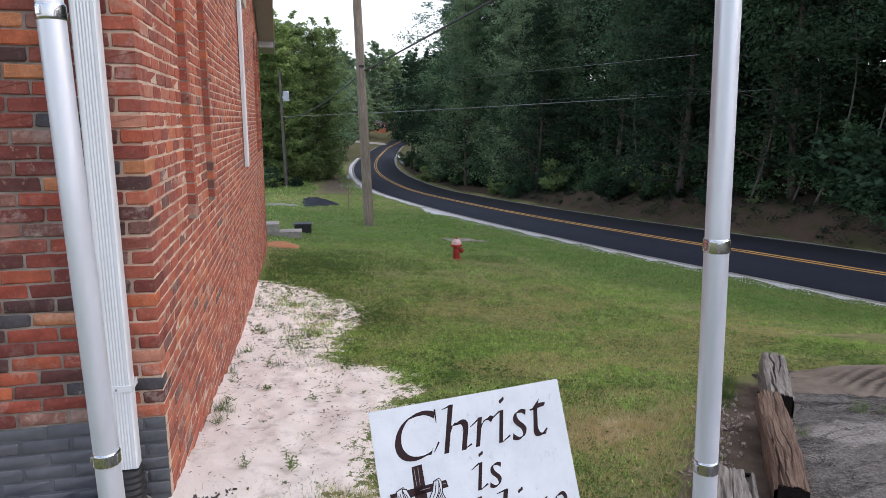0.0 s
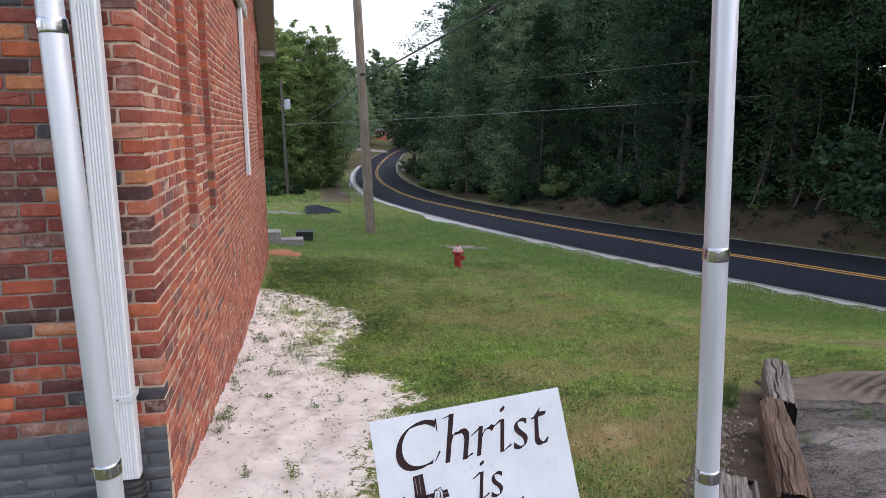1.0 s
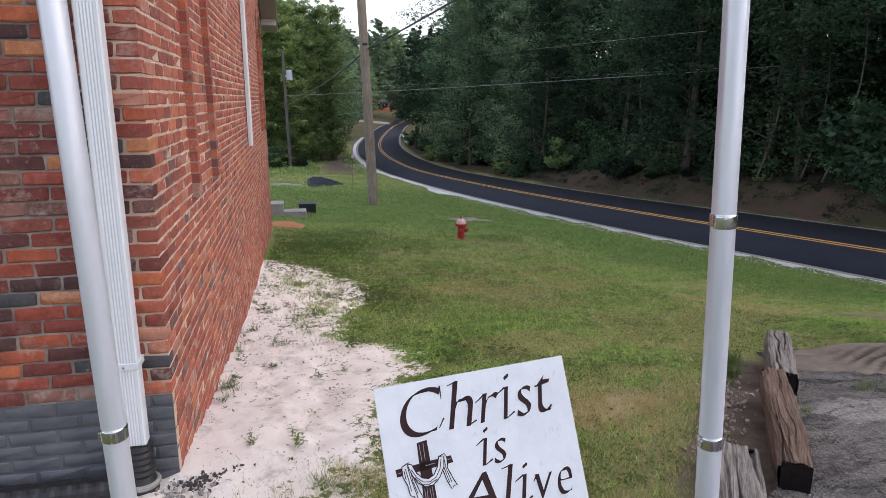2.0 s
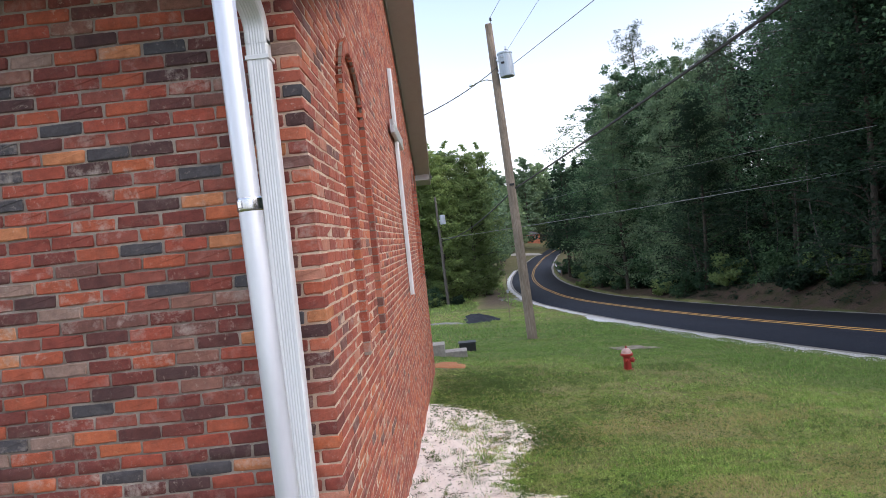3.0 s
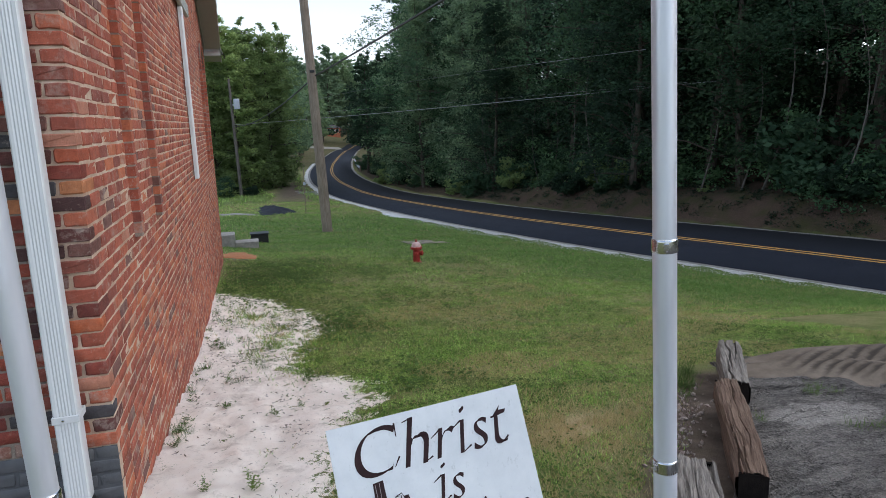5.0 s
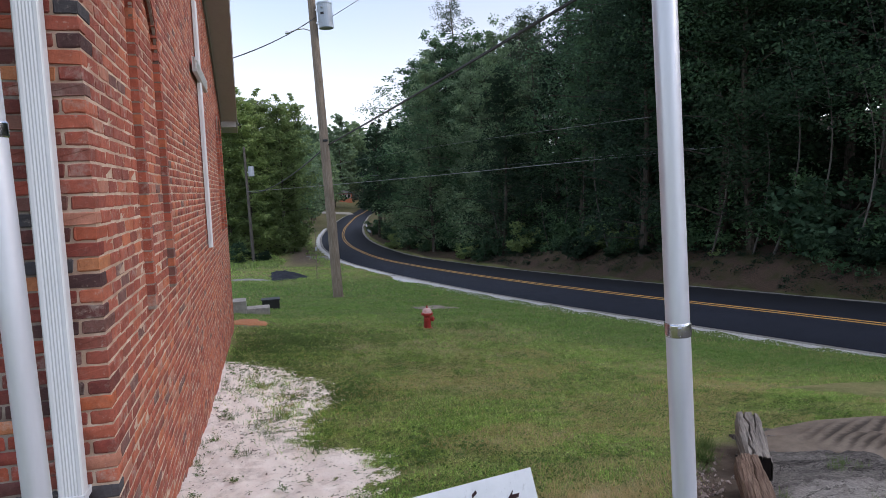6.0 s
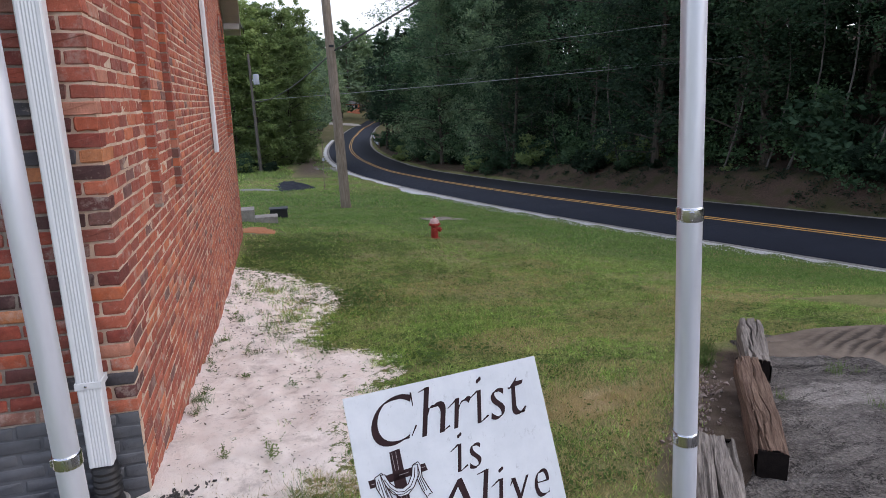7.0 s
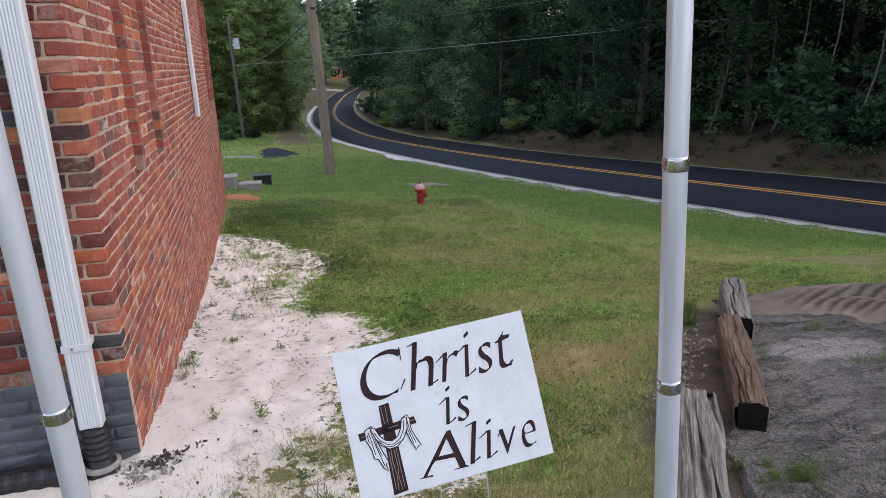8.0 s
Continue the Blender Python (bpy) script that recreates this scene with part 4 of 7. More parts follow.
def build_sign():
    w, h = 0.61, 0.457
    s = thing("yard_sign", SIGN, "white plastic yard sign with dark lettering, tilted on wire legs", "sign")
    part("panel", box(bmesh.new(), (-w / 2, 0, -h / 2), (w / 2, 0.004, h / 2), 0.0008), M_SIGN, s)

    def xy(u, v):
        return (-w / 2 + u * w, h / 2 - v * h)

    def glyph(char, u0, u1, v0, v1, flicks, out):
        """One slanted letter in its box, its thin strokes thinned as by a broad pen, with hairline flicks."""
        cu = bpy.data.curves.new("lettering", "FONT")
        cu.body, cu.shear, cu.resolution_u = char, 0.26, 8
        tmp = new("lettering_source", cu)
        bpy.context.view_layer.update()
        me = bpy.data.meshes.new_from_object(tmp.evaluated_get(bpy.context.evaluated_depsgraph_get()))
        bpy.data.objects.remove(tmp)
        bm = bmesh.new()
        bm.from_mesh(me)
        bpy.data.meshes.remove(me)
        bmesh.ops.remove_doubles(bm, verts=bm.verts, dist=1e-5)
        bmesh.ops.recalc_face_normals(bm, faces=bm.faces)
        pen, push = Vector((math.cos(radians(22)), math.sin(radians(22)), 0)), {}
        for e in bm.edges:
            if len(e.link_faces) == 1:
                d = (e.verts[1].co - e.verts[0].co)
                n = Vector((d.y, -d.x, 0)).normalized()
                if n.dot(e.link_faces[0].calc_center_median() - e.verts[0].co) > 0:
                    n = -n
                for w in e.verts:
                    push[w] = push.get(w, Vector((0, 0, 0))) + n * d.length
        for w, n in push.items():
            n.normalize()
            w.co += n * (0.004 - 0.040 * (1 - abs(n.dot(pen))))
        co = np.array([w.co for w in bm.verts])
        lo, hi = co.min(0), co.max(0)
        for w in bm.verts:
            x, z = xy(u0 + (u1 - u0) * (w.co.x - lo[0]) / (hi[0] - lo[0]), v1 + (v0 - v1) * (w.co.y - lo[1]) / (hi[1] - lo[1]))
            w.co = (x, -0.0007, z)
        ids = {}
        for w in bm.verts:
            ids[w] = out.verts.new(w.co)
        for f in bm.faces:
            out.faces.new([ids[w] for w in f.verts])
        bm.free()
        for ax, ay, bx, by in flicks:
            p, q = [Vector((*xy(u0 + (u1 - u0) * px, v1 + (v0 - v1) * py), 0)) for px, py in ((ax, ay), (bx, by))]
            side = Vector((-(q - p).y, (q - p).x, 0)).normalized() * 0.0022
            ring = [p - side * 0.5, q - side * 1.2, q + side * 1.2, p + side * 0.5]
            out.faces.new([out.verts.new((w.x, -0.0007, w.y)) for w in ring])

    stem = ((-0.28, 0.56, 0.50, 0.70), (0.30, 0.015, 1.0, 0.13))
    words = {
        "Christ": (("C", 0.108, 0.335, 0.052, 0.364, ((0.985, 0.70, 0.99, 0.99), (0.84, 0.10, 0.98, 0.30))), ("h", 0.347, 0.492, 0.045, 0.356, ((0.16, 0.93, 0.52, 0.99), (0.72, 0.02, 1.02, 0.10))),
                   ("r", 0.512, 0.629, 0.160, 0.352, ((-0.10, 0.72, 0.36, 0.96),)), ("i", 0.634, 0.698, 0.055, 0.355, stem), ("s", 0.708, 0.802, 0.158, 0.358, ()), ("t", 0.822, 0.912, 0.108, 0.358, ((0.45, 0.02, 0.84, 0.17),))),
        "is": (("i", 0.486, 0.543, 0.383, 0.630, stem), ("s", 0.549, 0.626, 0.472, 0.633, ())),
        "Alive": (("A", 0.312, 0.542, 0.668, 0.930, ((-0.06, 0.008, 0.24, 0.008), (0.72, 0.008, 1.04, 0.008))), ("l", 0.562, 0.640, 0.655, 0.925, ((0.20, 0.93, 0.90, 0.99), (0.12, 0.02, 0.75, 0.12))),
                  ("i", 0.652, 0.714, 0.663, 0.918, stem), ("v", 0.742, 0.835, 0.752, 0.922, ((-0.12, 0.74, 0.12, 0.97),)), ("e", 0.852, 0.935, 0.742, 0.917, ())),
    }
    for text, letters in words.items():
        ink = bmesh.new()
        for char, u0, u1, v0, v1, flicks in letters:
            glyph(char, u0, u1, v0, v1, flicks, ink)
        r = bmesh.ops.extrude_face_region(ink, geom=ink.faces[:])
        bmesh.ops.translate(ink, vec=(0, -0.0004, 0), verts=[q for q in r["geom"] if isinstance(q, bmesh.types.BMVert)])
        bmesh.ops.recalc_face_normals(ink, faces=ink.faces)
        part("lettering", ink, M_INK, s, "dark lettering: " + text)

    def flat(name, pts, mat, lift):
        bm = bmesh.new()
        f = bm.faces.new([bm.verts.new((xy(u, v)[0], -lift, xy(u, v)[1])) for u, v in pts])
        r = bmesh.ops.extrude_face_region(bm, geom=[f])
        bmesh.ops.translate(bm, vec=(0, -0.0004, 0), verts=[q for q in r["geom"] if isinstance(q, bmesh.types.BMVert)])
        bmesh.ops.recalc_face_normals(bm, faces=bm.faces)
        part(name, bm, mat, s)

    def stroke(name, lines, mat, lift, wide):
        """Drawn lines: each one a row of (u, v), printed as a thin raised band."""
        bm = bmesh.new()
        for line in lines:
            p = [Vector((xy(u, v)[0], -lift, xy(u, v)[1])) for u, v in line]
            rail = []
            for k, q in enumerate(p):
                d = (p[min(k + 1, len(p) - 1)] - p[max(k - 1, 0)]).normalized()
                n = Vector((-d.z, 0, d.x)) * wide / 2
                rail.append((bm.verts.new(q - n), bm.verts.new(q + n)))
            for (a, b), (c, e) in zip(rail, rail[1:]):
                bm.faces.new((a, c, e, b))
        r = bmesh.ops.extrude_face_region(bm, geom=bm.faces[:])
        bmesh.ops.translate(bm, vec=(0, -0.0003, 0), verts=[q for q in r["geom"] if isinstance(q, bmesh.types.BMVert)])
        bmesh.ops.recalc_face_normals(bm, faces=bm.faces)
        part(name, bm, mat, s)

    def cloth(pts, folds, lift):
        flat("printed_cloth", pts, M_SIGN, lift)
        stroke("printed_outline", [pts + pts[:1]], M_INK, lift + 0.0006, 0.0030)
        for fold in folds:
            stroke("printed_fold", [fold], M_INK, lift + 0.0006, 0.0024)

    flat("printed_cross_upright", [(0.174, 0.40), (0.226, 0.392), (0.234, 0.975), (0.160, 0.985)], M_INK, 0.0006)
    flat("printed_cross_arm", [(0.048, 0.545), (0.335, 0.520), (0.342, 0.568), (0.052, 0.595)], M_INK, 0.0006)
    for line in ([[(0.184, 0.41), (0.186, 0.52)], [(0.205, 0.405), (0.203, 0.52)], [(0.178, 0.70), (0.176, 0.95)], [(0.190, 0.69), (0.187, 0.78), (0.194, 0.86), (0.188, 0.96)],
                             [(0.204, 0.70), (0.207, 0.80), (0.201, 0.88), (0.206, 0.96)], [(0.216, 0.69), (0.219, 0.95)], [(0.06, 0.572), (0.09, 0.568)], [(0.30, 0.545), (0.332, 0.542)],
                             [(0.20, 0.555), (0.25, 0.550)]]):
        stroke("printed_grain", [line], M_INKMID, 0.0012, 0.0016)
    cloth([(0.082, 0.535), (0.118, 0.515), (0.132, 0.545), (0.128, 0.60), (0.150, 0.70), (0.168, 0.765), (0.152, 0.775), (0.158, 0.825), (0.140, 0.800), (0.122, 0.735), (0.104, 0.725), (0.098, 0.66), (0.080, 0.60)],
          [[(0.098, 0.55), (0.106, 0.62), (0.112, 0.70)], [(0.110, 0.54), (0.118, 0.62), (0.134, 0.72), (0.146, 0.79)], [(0.090, 0.56), (0.094, 0.62)], [(0.122, 0.55), (0.126, 0.64), (0.142, 0.72)]], 0.0012)
    cloth([(0.270, 0.515), (0.302, 0.500), (0.312, 0.53), (0.308, 0.60), (0.330, 0.68), (0.342, 0.715), (0.326, 0.715), (0.314, 0.735), (0.296, 0.68), (0.282, 0.60)],
          [[(0.284, 0.53), (0.292, 0.60), (0.306, 0.69)], [(0.297, 0.52), (0.300, 0.60), (0.318, 0.69)]], 0.0012)
    cloth([(0.110, 0.525), (0.132, 0.530), (0.150, 0.590), (0.175, 0.628), (0.205, 0.640), (0.235, 0.622), (0.258, 0.575), (0.272, 0.515), (0.298, 0.515), (0.290, 0.585), (0.262, 0.645), (0.225, 0.685), (0.185, 0.688), (0.150, 0.655), (0.126, 0.595)],
          [[(0.125, 0.56), (0.148, 0.62), (0.178, 0.655), (0.210, 0.662), (0.245, 0.638), (0.270, 0.590), (0.282, 0.530)], [(0.140, 0.62), (0.170, 0.668), (0.205, 0.676), (0.245, 0.655)]], 0.0022)
    # wire stake
    inv = SIGN.inverted()
    for u in (0.39, 0.63):
        top = Vector((xy(u, 1.0)[0], 0.002, -h / 2 + 0.05))
        b = SIGN @ Vector((xy(u, 1.0)[0], 0.002, -h / 2 - 0.02))
        g = inv @ Vector((b.x, b.y - 0.16, gz(b.x, b.y - 0.16) - 0.05))
        part("stake_wire", tube([top, inv @ b, g], 0.0022, 6), M_GALV, s)
    part("stake_crossbar", tube([(xy(0.39, 1)[0], 0.002, -h / 2 - 0.016), (xy(0.63, 1)[0], 0.002, -h / 2 - 0.016)], 0.002, 6), M_GALV, s)
    return s


build_sign()


def build_tie(near, far, width, height, top, mat, seed, split):
    """An old squared timber lying on the ground."""
    rr = random.Random(seed)
    near, far = Vector((*near, top - height)), Vector((*far, top - height))
    d = (far - near)
    length = d.length
    z = d.normalized()
    y = Vector((0, 0, 1))
    x = y.cross(z).normalized()
    m = Matrix((x, y, z)).transposed().to_4x4()
    m.translation = near
    t = thing("old_timber", m, "", "timber", "old railway timbers")
    sec = []
    for u in np.linspace(-0.5, 0.5, 31):
        sec.append((u * width, height))
    for v in (0.75, 0.5, 0.25):
        sec.append((width / 2, height * v))
    for u in np.linspace(0.5, -0.5, 7):
        sec.append((u * width, 0.0))
    for v in (0.25, 0.5, 0.75):
        sec.append((-width / 2, height * v))
    bm = bmesh.new()
    rings = []
    n = 70
    cracks = [(rr.uniform(-0.42, 0.42), rr.uniform(0.02, 0.06), rr.uniform(0.018, 0.05), rr.uniform(0, 6)) for _ in range(7)]
    for i in range(n + 1):
        s = i / n
        ring = []
        for k, (a, b) in enumerate(sec):
            p = Vector((a, b, s * length))
            e = 0.014 * noise.noise(Vector((a * 9 + seed, b * 9, s * length * 1.6))) + 0.010 * noise.noise(Vector((a * 34 + seed, b * 34, s * length * 3))) + 0.006 * noise.noise(Vector((a * 110 + seed, b * 60, s * length * 7)))
            p.x += e * (1 if a > 0 else -1)
            if b > height * 0.9:
                p.y += e - 0.004
                for c, dep, half, ph in cracks:
                    w = c * width + 0.018 * noise.noise(Vector((seed, c * 7, s * 5)))
                    q = abs(a - w) / width
                    if q < half:
                        p.y -= dep * split * max(0.0, math.sin(s * 5 + ph) + 0.35) * (1 - q / half)
                edge = abs(a) / (width / 2)
                p.y -= 0.018 * max(0, edge - 0.75) / 0.25
            if i in (0, n):
                p.z += rr.uniform(-0.012, 0.012)
            ring.append(bm.verts.new(p))
        rings.append(ring)
    q = len(sec)
    for lo, hi in zip(rings, rings[1:]):
        for i in range(q):
            j = (i + 1) % q
            bm.faces.new((lo[i], lo[j], hi[j], hi[i]))
    bmesh.ops.recalc_face_normals(bm, faces=bm.faces)
    part("beam", bm, mat, t)
    for ring, nm in ((0, "end_grain"), (n, "end_grain")):
        bm = bmesh.new()
        zz = -0.002 if ring == 0 else length + 0.002
        vs = [bm.verts.new((v[0] * 0.93, v[1] * 0.86 + 0.006, zz)) for v in sec]
        back = [bm.verts.new((v[0] * 0.93, v[1] * 0.86 + 0.006, zz + (0.02 if ring == 0 else -0.02))) for v in sec]
        bm.faces.new(vs)
        for i in range(q):
            j = (i + 1) % q
            bm.faces.new((vs[i], vs[j], back[j], back[i]))
        bmesh.ops.recalc_face_normals(bm, faces=bm.faces)
        part(nm, bm, M_TAR, t, "black tarred end grain")
    return t


tagged(build_tie((1.86, -1.83), (2.76, -0.50), 0.205, 0.19, 0.10, M_TIE, 1, 1.0), "grey weathered railway timber with long split cracks")
tagged(build_tie((2.854, -0.811), (3.505, 0.165), 0.142, 0.18, 0.165, M_TIEBROWN, 2, 0.35), "brown weathered railway timber with a black tarred end")
tagged(build_tie((3.68, 0.26), (4.16, 0.93), 0.15, 0.20, 0.09, M_TIE, 3, 0.9), "short grey split railway timber at the lawn's edge")


def build_pad():
    """Old broken asphalt beside the timbers."""
    us, vs = np.linspace(0, 1, 150) ** 1.5, 1 - (1 - np.linspace(0, 1, 130)) ** 1.6
    U, V = np.meshgrid(us, vs, indexing="ij")
    Y = -9.5 + V * (10.8 - 0.5 * np.maximum(0, 5.3 * U - 0.5) + 0.12 * np.sin(U * 17) + 0.1 * np.sin(U * 41) + 0.05 * np.sin(U * 97))
    L = 2.35 + 0.13 * step(-0.8, -0.3, Y) + (Y + 1.28) * 0.71 + 0.05 * np.sin(Y * 9) + 0.025 * np.sin(Y * 23)
    X = L + U * (9.5 - L)
    Z = ground(X, Y) + 0.014 + 0.006 * lumps(X, Y, 1.7, 3.0) - 0.05 * (np.maximum(np.abs(U - 0.5), np.abs(V - 0.5)) > 0.49)
    Z += 0.010 * lumps(X, Y, 6.0, 1.0) + 0.006 * lumps(X, Y, 15.0, 2.0) - 0.018 * step(0.5, 1.1, lumps(0.5 * X, 1.5 * Y, 4.0, 6.0)) * step(-0.2, 0.3, lumps(X, Y, 13.0, 3.0))
    n = 130
    i, j = np.meshgrid(np.arange(149), np.arange(n - 1), indexing="ij")
    q = (i * n + j).ravel()
    me = mesh_arrays("pavement", np.stack([X, Y, Z], -1).reshape(-1, 3), np.stack([q, q + n, q + n + 1, q + 1], -1), [M_OLD])
    me.polygons.foreach_set("use_smooth", [True] * len(me.polygons))
    return tagged(new("pavement", me), "old broken grey asphalt with cracks and grit", "pavement", kind="structure")


build_pad()


def mound(name, x, y, rx, ry, h, mat, label, category, seed=0, kind=""):
    """A low heap that follows the ground."""
    n, k = 14, 36
    v, f = [], []
    for i in range(n + 1):
        r = i / n
        for a in range(k):
            t = 2 * math.pi * a / k
            w = 1 + 0.18 * math.sin(3 * t + seed) + 0.1 * math.sin(7 * t + 2 * seed)
            px, py = x + rx * r * w * math.cos(t), y + ry * r * w * math.sin(t)
            z = gz(px, py) + h * (1 - r * r) ** 1.5 * (1 + 0.25 * float(lumps(px, py, 5.0, seed))) - (0.03 if i == n else 0) + 0.012
            v.append((px, py, z))
    for i in range(n):
        for a in range(k):
            b = (a + 1) % k
            f.append((i * k + a, (i + 1) * k + a, (i + 1) * k + b, i * k + b))
    ob = raw(name, v, f, mat, smooth=True)
    return tagged(ob, label, category, kind=kind)


def build_silt():
    """A smooth sheet of washed silt with dark run-off furrows in its hollow."""
    n = 90
    a, b = np.meshgrid(np.linspace(-1, 1, n), np.linspace(-1, 1, n), indexing="ij")
    X, Y = 5.50 + 1.35 * a, 0.58 + 0.66 * b - 0.42 * a
    r = np.sqrt(a * a + b * b) * (1 + 0.08 * lumps(a, b, 3.0, 2.0))
    H = 0.15 * (1 - step(0.35, 1.0, r)) + 0.02 * lumps(a, b, 4.0)
    bowl = np.exp(-(((X - 5.35) / 0.75) ** 2 + ((Y - 0.60 + 0.3 * (X - 5.2)) / 0.34) ** 2))
    furrow = np.sin(66 * (Y - 0.35 * (X - 5.2)) + 2.4 * lumps(X, Y, 2.2) + 0.8 * lumps(X, Y, 7.0, 2.0))
    H = H - 0.10 * bowl + 0.010 * furrow * step(0.2, 0.6, bowl)
    Z = ground(X, Y) + 0.02 + H - 0.12 * step(0.88, 1.1, r)
    i, j = np.meshgrid(np.arange(n - 1), np.arange(n - 1), indexing="ij")
    q = (i * n + j).ravel()
    me = mesh_arrays("silt_heap", np.stack([X, Y, Z], -1).reshape(-1, 3), np.stack([q, q + n, q + n + 1, q + 1], -1), [M_SILT])
    me.polygons.foreach_set("use_smooth", [True] * len(me.polygons))
    at = me.attributes.new("dark_furrow", "FLOAT", "POINT")
    # colour mask: strongest in the furrow troughs, weaker over the rest of the bowl
    dark_furrow = step(0.2, 0.6, bowl) * (0.25 + 0.75 * step(0.1, -0.5, furrow))
    at.data.foreach_set("value", dark_furrow.astype(np.float32).ravel())
    return tagged(new("silt_heap", me), "smooth heap of washed brown silt with dark run-off furrows", "silt heap", kind="stuff")


def silt_mat():
    k = Mat("washed_silt", 0.95, spec=0.1)
    dark_furrow = k.node("ShaderNodeAttribute")
    dark_furrow.attribute_name = "dark_furrow"
    c = k.mix(k.ramp(k.noise(4, 6, 0.7), (0.3, 0.0), (0.7, 1.0)), (0.125, 0.100, 0.078), (0.235, 0.195, 0.158))
    # darker colour in the furrow troughs
    c = k.mix(k.math("MULTIPLY", dark_furrow.outputs["Fac"], 0.8), c, (0.035, 0.030, 0.027))
    c = k.mix(k.ramp(k.noise(60, 4, 0.8), (0.64, 0.0), (0.72, 0.5)), c, (0.06, 0.05, 0.04))
    k.color(c).bump(k.noise(45, 6, 0.75), 0.7, 0.01)
    return k.m


M_SILT = silt_mat()
build_silt()


M_DARKGRIT = plain_mat("crumbled_soil", (0.018, 0.017, 0.017), (0.12, 0.105, 0.095), 0.95, 40, 0.5)
M_GRIT = plain_mat("asphalt_grit", (0.05, 0.045, 0.04), (0.34, 0.31, 0.28), 0.9, 22, 0.4)


def stone_field(name, spots, mat, label, seed):
    """Many small angular stones as one object; spots: (x, y, size)."""
    rr = random.Random(seed)
    bm = bmesh.new()
    for x, y, s in spots:
        m = Matrix.Translation((x, y, gz(x, y) + s * 0.3)) @ Euler((rr.uniform(0, 6), rr.uniform(0, 6), rr.uniform(0, 6))).to_matrix().to_4x4() @ Matrix.Diagonal((s, s * rr.uniform(0.5, 0.9), s * rr.uniform(0.35, 0.7), 1))
        vs = [bm.verts.new(m @ Vector(p)) for p in ((1, 0, 0), (-1, 0.1, 0), (0.1, 1, 0), (0, -1, 0.2), (0.2, 0.1, 1), (-0.1, 0, -1))]
        for a, b, c in ((0, 2, 4), (2, 1, 4), (1, 3, 4), (3, 0, 4), (2, 0, 5), (1, 2, 5), (3, 1, 5), (0, 3, 5)):
            bm.faces.new((vs[a], vs[b], vs[c]))
    return tagged(part(name, bm, mat), label, "stones", kind="stuff")


rr = random.Random(21)
spots = []
for i in range(260):
    t = rr.random()
    spots.append((2.62 + 0.95 * t + rr.gauss(0, 0.07), -0.50 + 1.15 * t + rr.gauss(0, 0.07), rr.uniform(0.006, 0.026)))
stone_field("rubble_strip", spots, M_STONE, "loose pale and reddish stones along the timbers", 4)
spots = [(rr.uniform(2.5, 6.0), rr.uniform(-2.0, 1.2), rr.uniform(0.003, 0.011)) for _ in range(1500)]
stone_field("pavement_grit", [(x, y, q) for x, y, q in spots if x > 2.42 + 0.7 * (y + 1.28)], M_GRIT, "loose dark and pale grit on the old asphalt", 7)
spots = [(rr.uniform(-0.35, 0.35), rr.uniform(-0.35, -0.02) if rr.random() < 0.6 else rr.uniform(-0.2, 0.1), rr.uniform(0.003, 0.010)) for _ in range(60)]
spots += [(rr.gauss(0.13, 0.07), rr.gauss(-0.08, 0.05), rr.uniform(0.005, 0.020)) for _ in range(110)]
spots = [(x if y < -0.02 else abs(x) + 0.03, y, s) for x, y, s in spots]
stone_field("mortar_rubble", [(rr.gauss(-0.02, 0.1), rr.gauss(-0.2, 0.06), rr.uniform(0.005, 0.024)) for _ in range(70)], M_CONC, "pale broken mortar lumps at the wall corner", 9)
stone_field("rubble", spots, M_DARKGRIT, "dark crumbled mortar and stones at the wall corner", 5)
spots = []
for i in range(2600):
    y = rr.uniform(4.0, 26)
    o = -HALF - rr.uniform(0.3, 1.12)
    spots.append((float(road_x(y)) + o * 1.05, y, rr.uniform(0.008, 0.022)))
stone_field("roadside_gravel", spots, M_GRAVEL, "loose pale limestone gravel at the road's edge", 6)


# ---- grass and weeds ----
def blades(name, n, area, size, width, mats, label, keep, seed, dry=0.12):
    """A field of single grass blades as one object."""
    r = np.random.RandomState(seed)
    x, y = r.uniform(area[0], area[1], n), r.uniform(area[2], area[3], n)
    k = keep(x, y, r)
    x, y = x[k], y[k]
    n = len(x)
    z = ground(x, y) - 0.004
    a = r.uniform(0, 2 * np.pi, n)
    h = size * r.uniform(0.5, 1.25, n) * (1 + 0.30 * lumps(x, y, 1.3, 5.0) + 0.35 * lumps(x, y, 17.0, 2.0))
    w = width * r.uniform(0.6, 1.3, n)
    lean = r.uniform(0.2, 1.1, n) * h
    b = r.uniform(0, 2 * np.pi, n)
    dx, dy = np.cos(a) * w, np.sin(a) * w
    p0 = np.stack([x - dx, y - dy, z], -1)
    p1 = np.stack([x + dx, y + dy, z], -1)
    p2 = np.stack([x + np.cos(b) * lean, y + np.sin(b) * lean, z + h], -1)
    v = np.stack([p0, p1, p2], 1).reshape(-1, 3)
    patch = lumps(x, y, 0.8, 7.0) + 0.6 * lumps(x, y, 2.7, 3.0)
    brown = 1.6 * np.exp(-(((x - 2.50) / 0.40) ** 2 + ((y - 0.30 - 0.1 * lumps(x, y, 5.0)) / 0.24) ** 2))
    fresh = lush(x, y)
    idx = (r.rand(n) < np.clip((dry + 0.42 * (patch > 0.45) - 0.1 * (patch < -0.3)) * (1 - 0.7 * fresh) + brown, 0, 0.92)).astype(np.int32)
    if len(mats) > 2:
        idx = np.where((idx == 0) & (r.rand(n) < fresh), 2, idx)
    me = mesh_arrays(name, v, np.arange(3 * n).reshape(-1, 3), mats, idx)
    return tagged(new(name, me), label, "grass", kind="stuff")


